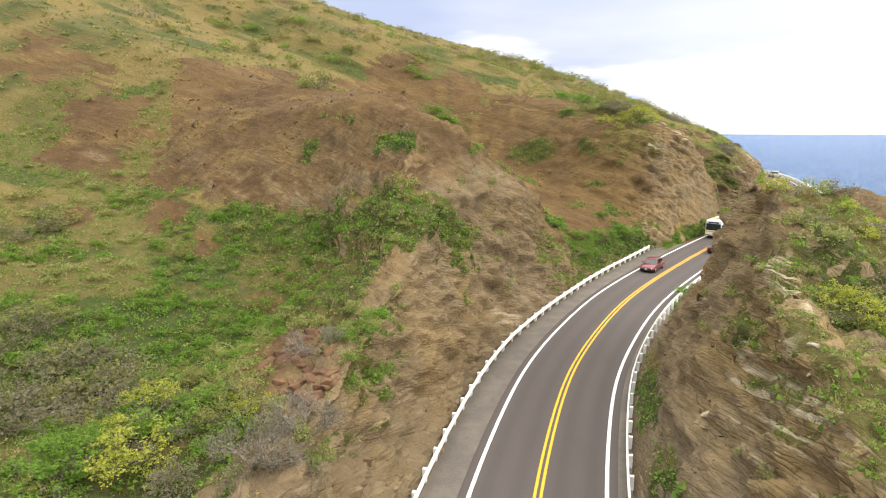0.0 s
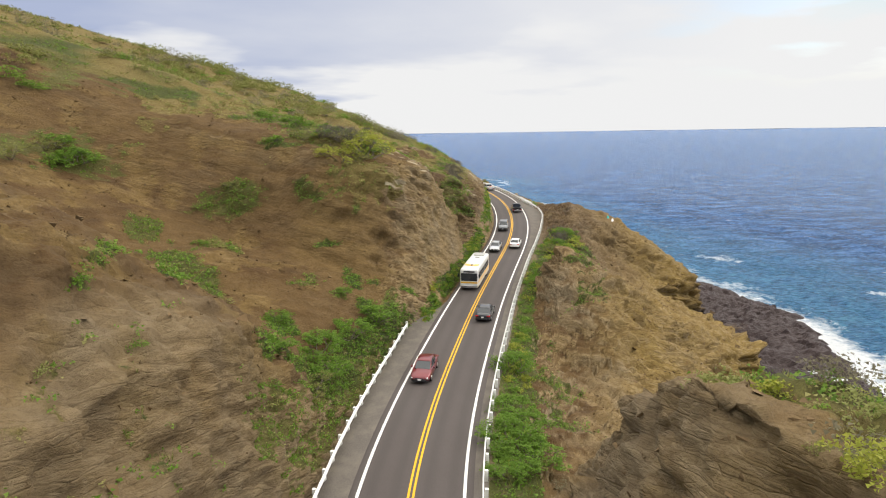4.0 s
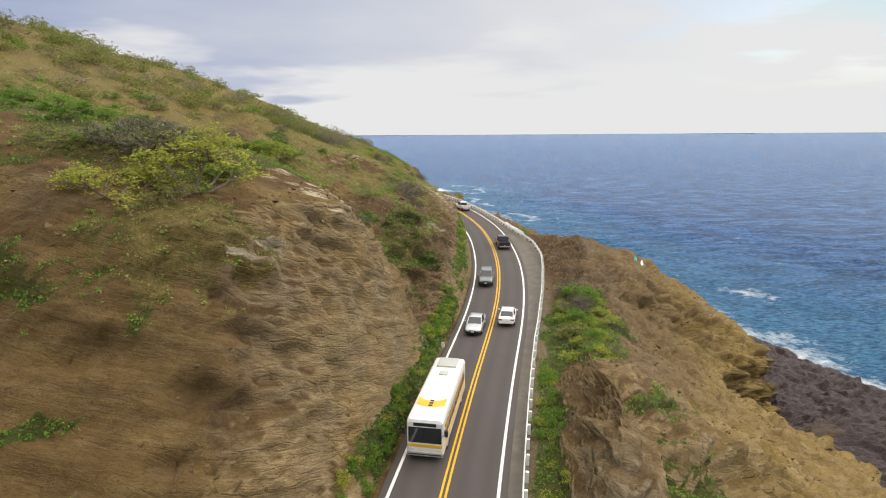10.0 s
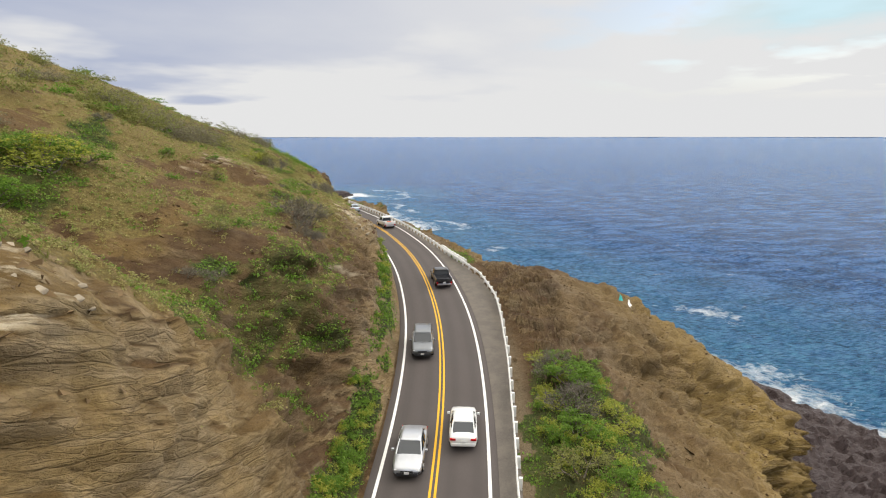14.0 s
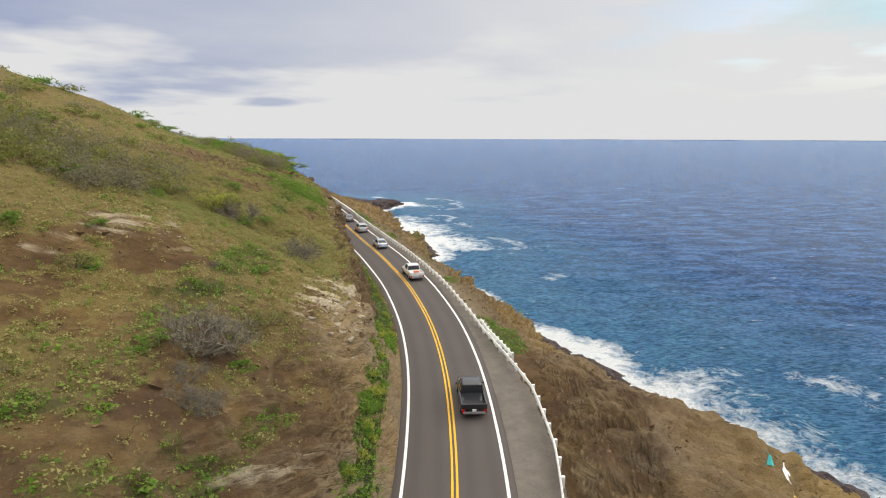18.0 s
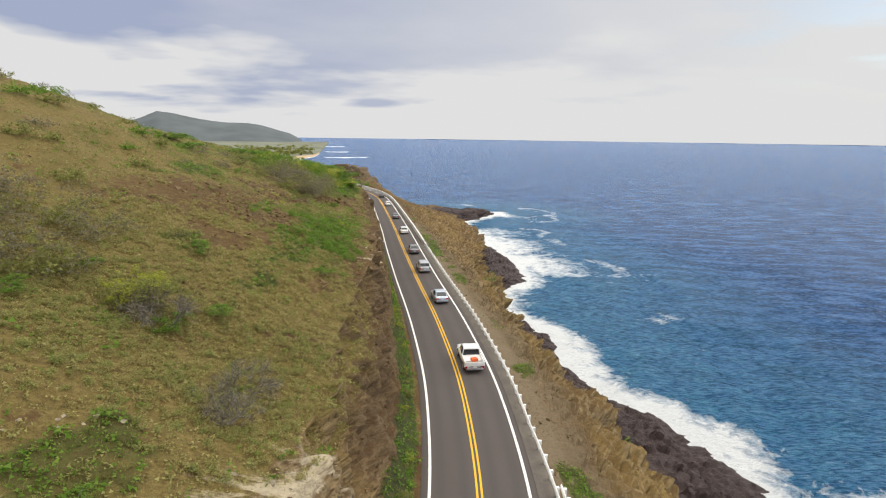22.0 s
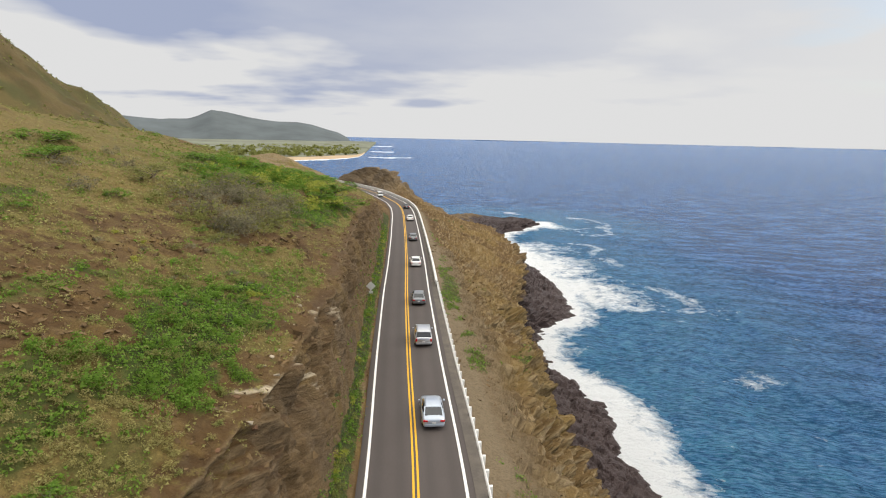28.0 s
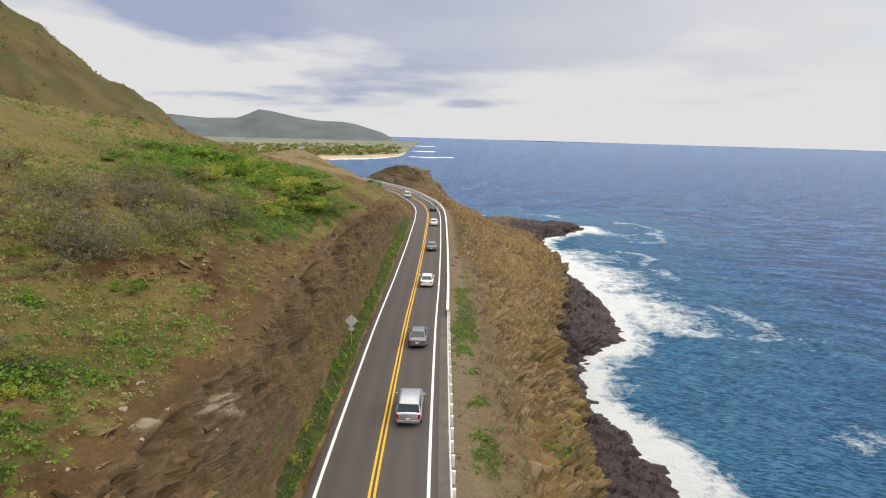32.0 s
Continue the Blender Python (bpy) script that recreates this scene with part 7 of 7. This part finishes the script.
    part("number_plate", box(bmesh.new(), -.15, length / 2 + .02, .40, .15, length / 2 + .045, .54), PLATE, thing)
    if kind == "pickup":
        for side in (-1, 1):
            part("bed_side", box(bmesh.new(), side * hw * .88, -2.74, .74, side * hw * 1.0, -.60, 1.16, 0.03), mat, thing)
        part("tailgate", box(bmesh.new(), -hw * .97, -2.80, .70, hw * .97, -2.70, 1.15, 0.03), mat, thing)
        part("bed_floor", box(bmesh.new(), -hw * .88, -2.70, .80, hw * .88, -.70, .84), DARK if colour == "black" else CHROME, thing)
    return thing


def park(thing, s, d, back_way=False, copy=False):
    """Sets a vehicle on the road in its lane."""
    m = Matrix.Translation(at(s, d, 0.0)) @ Matrix.Rotation(-float(heading(s)) + (math.pi if back_way else 0), 4, "Z")
    if copy:
        return copy_thing(thing, m)
    thing.matrix_basis = m
    return thing


white_sedan = park(vehicle("sedan", "white", "white four-door sedan driving along the coast road"), 161, 1.65)
park(white_sedan, 306, 1.6, copy=True)
park(white_sedan, 363, 1.6, copy=True)
park(vehicle("sedan", "red", "dark red sedan coming along the hillside lane"), 106.5, -1.9, True)
park(vehicle("suv", "grey", "dark grey sport utility car in the hillside lane"), 174, -1.7, True)
park(vehicle("sedan", "silver", "silver compact sedan in the hillside lane"), 158, -1.6, True)
black_sedan = park(vehicle("sedan", "black", "black sedan with red tail lights in the seaward lane"), 123, 1.8)
park(black_sedan, 391, 1.6, copy=True)
park(vehicle("pickup", "black", "black pickup truck with an empty bed"), 193, 1.7)
park(vehicle("pickup", "white", "white pickup truck with an orange crate in its bed"), 229, 1.6)
crate = part("crate", box(bmesh.new(), -.3, -.25, 0, .3, .25, .3, 0.03), ORANGE)
crate.matrix_basis = Matrix.Translation(at(229 - 1.6, 1.75, 0.85)) @ Matrix.Rotation(-float(heading(229)) + .3, 4, "Z")
tagged(crate, "orange plastic crate lying in a pickup bed", "crate")
park(vehicle("sedan", "blue", "pale silver-blue sedan seen from behind"), 250.5, 1.6)
park(vehicle("suv", "silver", "silver sport utility car with roof rails"), 268, 1.65)
grey_sedan = park(vehicle("sedan", "grey", "grey sedan in the seaward lane"), 283, 1.6)
park(grey_sedan, 332, 1.6, copy=True)
park(vehicle("van", "white", "white boxy van coming along the hillside lane"), 430, -1.6, True)


def bus():
    thing = tagged(new("bus"), "white tour bus with yellow stripes and a wide windscreen", "bus")
    hw, L = 1.25, 5.2
    rings = []
    for y, w, zt in ((-L, .93, 2.92), (-L + .12, 1, 3.02), (L - .35, 1, 3.02), (L - .08, .98, 2.92), (L, .93, 2.75)):
        a = hw * w
        rings.append([(a * .96, y, .38), (a, y, .55), (a, y, 2.75), (a * .93, y, zt - .06), (a * .8, y, zt), (-a * .8, y, zt), (-a * .93, y, zt - .06), (-a, y, 2.75), (-a, y, .55), (-a * .96, y, .38)])
    part("body", loft(rings), PAINTS["white"], thing)
    part("windscreen", box(bmesh.new(), -hw * .90, L - .08, 1.30, hw * .90, L + .03, 2.42, 0.05), GLASS, thing)
    part("screen_pillar", box(bmesh.new(), -.03, L, 1.32, .03, L + .045, 2.40), DARK, thing)
    part("destination_sign", box(bmesh.new(), -hw * .62, L - .10, 2.48, hw * .62, L + .012, 2.72, 0.02), DARK, thing, "dark destination display")
    for x in (-.55, .45):
        bm = box(bmesh.new(), -.012, -.012, 0, .012, .012, .85)
        bmesh.ops.rotate(bm, verts=bm.verts, cent=(0, 0, 0), matrix=Matrix.Rotation(radians(-38), 3, "Y"))
        bmesh.ops.translate(bm, verts=bm.verts, vec=(x - .2, L + .055, 1.33))
        part("wiper", bm, DARK, thing)
    part("front_stripe", box(bmesh.new(), -hw * .93, L - .04, .98, hw * .93, L + .025, 1.20, 0.02), YELLOW, thing, "yellow front stripe")
    part("front_bumper", box(bmesh.new(), -hw * .97, L - .10, .38, hw * .97, L + .11, .68, 0.06), PAINTS["pearl"], thing, "pale bumper")
    part("bumper_strip", box(bmesh.new(), -hw * .90, L + .08, .50, hw * .90, L + .125, .57), DARK, thing)
    # the yellow band over the roof bows forward in the middle
    bow = [(-.98, 0.0), (-.6, .34), (-.2, .50), (.2, .50), (.6, .34), (.98, 0.0)]
    rows = [[(hw * x * .82, L - 3.1 + f * e + g, 3.028) for x, e in bow] for f, g in ((1.0, 0.0), (.9, .35), (.7, .70), (.5, 1.15))]
    bm = bmesh.new()
    grid = [[bm.verts.new(p) for p in r] for r in rows]
    for r0_, r1_ in zip(grid, grid[1:]):
        for k in range(len(bow) - 1):
            bm.faces.new((r0_[k], r0_[k + 1], r1_[k + 1], r1_[k]))
    part("roof_band", bm, YELLOW, thing, "broad yellow band across the roof")
    for k in range(3):
        part("roof_mark", box(bmesh.new(), -.14, L - 2.75 + k * .36, 3.031, .14, L - 2.52 + k * .36, 3.036), DARK, thing, "black fleet mark")
    part("roof_hatch", box(bmesh.new(), -.35, -2.4, 3.0, .35, -1.7, 3.10, 0.03), PAINTS["pearl"], thing)
    part("air_conditioner", box(bmesh.new(), -.80, -4.9, 2.98, .80, -3.2, 3.16, 0.06), PAINTS["pearl"], thing, "pale roof unit")
    part("rear_window", box(bmesh.new(), -hw * .70, -L - .02, 1.75, hw * .70, -L + .05, 2.45, 0.03), GLASS, thing)
    for side in (-1, 1):
        for k in range(7):
            y = -4.6 + k * 1.32
            part("window", box(bmesh.new(), side * (hw - .03), y, 1.45, side * (hw + .012), y + 1.18, 2.35), GLASS, thing)
        part("side_stripe", box(bmesh.new(), side * (hw - .03), -5.0, 1.02, side * (hw + .008), 4.9, 1.26), YELLOW, thing, "yellow side stripe")
        part("headlight", box(bmesh.new(), side * .72, L - .05, .74, side * 1.12, L + .04, .92, 0.03), LAMP_CLEAR, thing)
        part("mirror", box(bmesh.new(), side * 1.32, L - .05, 1.9, side * 1.55, L + .12, 2.35, 0.04), DARK, thing)
        for y in (-3.1, 3.4):
            add_wheel(thing, side * (hw - .14), y, .48)
    part("number_plate", box(bmesh.new(), -.15, L + .10, .46, .15, L + .115, .60), PLATE, thing)
    return thing


park(bus(), 138.5, -1.75, True)

# ---- road sign, delineator, painted rock ----
SIGN_BACK = varied("bare aluminium sheet", (0.62, 0.62, 0.60), 0.55, 0.10, 3.0, metal=0.15)
SIGN_POST = varied("yellow-green reflective post", (0.55, 0.60, 0.05), 0.5, 0.1, 3.0)
sign = tagged(new("road_sign"), "diamond warning sign seen from behind on a yellow-green post", "road sign")
bm = bmesh.new()
box(bm, -.03, -.02, -.3, .03, .02, 2.3)
part("post", bm, SIGN_POST, sign)
bm = bmesh.new()
box(bm, -.45, -.012, -.45, .45, .012, .45, 0.01)
bmesh.ops.rotate(bm, verts=bm.verts, cent=(0, 0, 0), matrix=Matrix.Rotation(radians(45), 3, "Y"))
bmesh.ops.translate(bm, verts=bm.verts, vec=(0, -.035, 2.15))
part("panel", bm, SIGN_BACK, sign, "grey back of the diamond panel")
part("plaque", box(bmesh.new(), -.25, -.045, 1.15, .25, -.025, 1.5, 0.01), SIGN_BACK, sign, "small grey plaque")
g = ground_at(280, -4.75)
sign.matrix_basis = Matrix.Translation(g) @ Matrix.Rotation(-float(heading(280)), 4, "Z")

mark = tagged(new("delineator"), "short white roadside marker board in the verge", "marker post")
part("board", box(bmesh.new(), -.20, -.02, .15, .20, .02, .62, 0.01), RAIL_WHITE, mark)
part("post", box(bmesh.new(), -.035, .02, -.3, .035, .07, .60), RAIL_WHITE, mark)
mark.matrix_basis = Matrix.Translation(ground_at(152, -4.1)) @ Matrix.Rotation(-float(heading(152)), 4, "Z")

for nm, col, s, d, size, turn in (("turquoise", (0.05, 0.42, 0.40), 185.5, 21.6, (.55, .2), .2), ("white", (0.74, 0.73, 0.70), 184.6, 22.5, (.9, .18), .35), ("yellow", (0.72, 0.60, 0.06), 183.4, 22.9, (.5, .2), .1)):
    bm = bmesh.new()
    bmesh.ops.create_grid(bm, x_segments=12, y_segments=5, size=0.5)
    g = ground_at(s, d)
    for v in bm.verts:
        x, y = v.co.x * size[0] * 2, v.co.y * size[1] * 2 * (1 + .4 * math.sin(v.co.x * 9))
        sa, da = s + x * math.cos(turn) - y * math.sin(turn), d + x * math.sin(turn) + y * math.cos(turn)
        v.co = ground_at(sa, da) + Vector((0, 0, 0.045))
    tagged(part("paint_patch", bm, varied(nm + " spray paint", col, 0.7, 0.15, 3.0)), nm + " spray paint patch on the clifftop rock", "paint", "paint on the rock")

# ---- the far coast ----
# aerial haze is put into the colours: blue-grey ridge, muted plain
FAR_HILL = varied("distant hills with painted blue haze", (0.088, 0.102, 0.106), 1.0, 0.22, 0.006)
FAR_GREEN = varied("coastal plain", (0.150, 0.158, 0.112), 1.0, 0.35, 0.010)
SAND = varied("beach sand", (0.40, 0.295, 0.185), 0.95, 0.10, 0.02)
az0 = np.radians(np.linspace(-30, 11.6, 120))
prof_az = np.radians([-30, -20, -14, -10.7, -7.5, -5.4, -4.3, -3.4, -2.4, -1.1, 1.0, 4.3, 5.4, 6.5, 8.2, 9.1, 9.6])
prof_h = np.array([110, 112, 114, 113, 104, 106, 132, 152, 144, 131, 114, 108, 100, 86, 58, 32, 0])
rows_r = np.array([2450, 2600, 2800, 3000, 3250])
rise = np.array([0.0, 0.35, 0.72, 1.0, 0.9])
hgt = np.interp(az0, prof_az, prof_h)
fx = 100 + rows_r[None, :] * np.sin(az0)[:, None]
fy = 167 + rows_r[None, :] * np.cos(az0)[:, None]
fz = SEA_Z - 2 + (hgt[:, None] * rise[None, :]) * (1 + 0.05 * fbm(fx * .006, fy * .006, 0, 4, 0.55, 91))
tagged(new("far_hills", grid_mesh("far_hills", fx[::-1], fy[::-1], fz[::-1], FAR_HILL)), "distant mountain ridge in painted blue-grey haze, ending at the sea", "hills", kind="structure")
az1 = np.radians(np.linspace(-34, 11.8, 100))
shore_r = np.interp(np.degrees(az1), [-34, -10, -2, 3.0, 6.8, 9.0, 10.2, 10.8, 11.3, 11.8], [860, 880, 900, 1010, 1075, 1140, 1235, 1500, 2000, 2600])
ring = np.linspace(0, 1, 10)
rr = shore_r[:, None] + (2700 - shore_r[:, None]) * ring[None, :] ** 1.5
fx, fy = 100 + rr * np.sin(az1)[:, None], 167 + rr * np.cos(az1)[:, None]
fz = SEA_Z + 30 * (rr / 4750) ** 2 + np.where(ring[None, :] < 0.02, -1.0, 3.0 + 7 * ring[None, :]) + 1.2 * fbm(fx * .01, fy * .01, 0, 3, 0.5, 92)
tagged(new("coastal_plain", grid_mesh("coastal_plain", fx[::-1], fy[::-1], fz[::-1], FAR_GREEN)), "flat green coastal plain with scattered trees", "plain", kind="structure")
az2 = np.radians(np.linspace(-4, 10.6, 60))
r0 = np.interp(np.degrees(az2), np.degrees(az1), shore_r)
rr = np.stack([r0 - 14, r0 + 4, r0 + 40 + 16 * np.sin(az2 * 60), r0 + 52 + 16 * np.sin(az2 * 60)], 1)
bz = np.stack([np.full(60, SEA_Z + .8), np.full(60, SEA_Z + 3.2), np.full(60, SEA_Z + 6.0), np.full(60, SEA_Z + 5.6)], 1)
fx, fy = 100 + rr * np.sin(az2)[:, None], 167 + rr * np.cos(az2)[:, None]
tagged(new("beach", grid_mesh("beach", fx[::-1], fy[::-1], bz[::-1], SAND)), "pale sand beach at the edge of the far plain", "beach", kind="structure")
pts = []
random.seed(3)
tx, ty = [], []
for k in range(420):
    a_, r_ = radians(random.uniform(-12, 10.0)), 0
    r_ = float(np.interp(math.degrees(a_), np.degrees(az1), shore_r)) + random.uniform(40, 900)
    tx.append(100 + r_ * math.sin(a_))
    ty.append(167 + r_ * math.cos(a_))
tc = np.stack([tx, ty, np.full(len(tx), SEA_Z + 8.0)], 1)
size = RNG.uniform(5, 10, len(tc))
tagged(new("far_trees", tri_mesh("far_trees", leaves(tc, 26, size, size * 0.35), OLIVE)), "dark tree clumps on the far coastal plain", "trees", kind="stuff")

# breakers over the far reef
SURF = Mat("breaking surf", 0.8, 0.0, 0.3)
SURF.colour(SURF.ramp(SURF.noise(0.03, 5.0, 0.7), [(0.35, (0.30, 0.42, 0.50)), (0.55, (0.82, 0.84, 0.85))]))
for a0, a1, r0_, deep in ((9.2, 13.4, 2180, 60), (10.9, 15.4, 1180, 24), (3.0, 10.6, 0, 16), (11.2, 13.6, 1560, 34)):
    aa = np.radians(np.linspace(a0, a1, 60))
    mid_r = (np.interp(np.degrees(aa), np.degrees(az1), shore_r) - 22) if r0_ == 0 else np.full(60, float(r0_)) + deep * 0.5 * fbm(aa * 90, 0, 0, 3, 0.5, 98)
    taper = np.sin(np.linspace(0, np.pi, 60)) ** 0.5 * np.clip(0.6 + fbm(aa * 160, 1, 0, 2, 0.5, 99), 0.02, 1.4)
    rr = np.stack([mid_r - deep * taper, mid_r, mid_r + deep * taper], 1)
    fx, fy = 100 + rr * np.sin(aa)[:, None], 167 + rr * np.cos(aa)[:, None]
    fz = SEA_Z + 30 * (np.hypot(fx - 60, fy - 100) / 4750) ** 2 + np.array([0.15, 0.9, 0.15])[None, :]
    tagged(new("surf", grid_mesh("surf", fx[::-1], fy[::-1], fz[::-1], SURF.m)), "white breakers rolling over the far reef", "water", kind="structure")

# ---- the mountain behind the hill ----
maz = np.radians(np.linspace(-60, -8.6, 220))
mr = np.linspace(430, 900, 110)
ridge = np.interp(np.degrees(maz), [-60, -40, -30, -26, -23.8, -20, -16.8, -13, -10.5, -8.6], [300, 250, 185, 148, 124, 90, 66, 36, 12, -16])
climb = smooth(mr, 430, 640)
fx, fy = 100 + mr[None, :] * np.sin(maz)[:, None], 167 + mr[None, :] * np.cos(maz)[:, None]
fz = -20 + (ridge[:, None] + 20) * climb[None, :] * (1 + 0.00035 * np.maximum(mr[None, :] - 640, 0))
fz = fz + (5 * fbm(fx * .012, fy * .012, 0, 5, 0.55, 95) + 7 * ridged(fx * .008, fy * .008, 0, 4, 96) + 1.6 * fbm(fx * .07, fy * .07, 0, 4, 0.6, 94) - 8) * climb[None, :]
mm = grid_mesh("mountain", fx[::-1], fy[::-1], fz[::-1], GROUND)
one = np.ones(fx.size)
g_ = smooth(fbm(fx * .03, fy * .03, fz * .01, 5, 0.6, 97), -0.45, 0.30).ravel()
q_ = smooth(fbm(fx * .05, fy * .05, fz * .02, 4, 0.6, 93), -0.25, 0.35).ravel()
colour_layer(mm, "zone", 0.10 * (1 - q_), 0.62 + 0.30 * g_, 0.24 * one)
colour_layer(mm, "tint", 0.0 * one, 0 * one, 0.22 + 0.45 * q_, 0 * one)
mm.attributes.new("bed", "FLOAT", "POINT").data.foreach_set("value", fz.astype(np.float32).ravel())
tagged(new("mountain", mm), "steep grassy volcanic slope rising behind the hill", "mountain", kind="structure")
mp = np.stack([fx, fy, fz], -1)
w_ = (g_.reshape(fx.shape) * (fz > -10)).ravel()
idx = RNG.choice(len(w_), 6000, p=w_ / w_.sum())
pts = mp.reshape(-1, 3)[idx] + RNG.normal(size=(6000, 3)) * np.array([1.2, 1.2, 0]) - np.array([0, 0, 0.8])
size = RNG.uniform(0.7, 2.2, len(pts))
tagged(new("mountain_scrub", tri_mesh("mountain_scrub", leaves(pts, 8, size, size * 0.4), OLIVE)), "dull green scrub dotting the mountain slope", "scrub", kind="stuff")
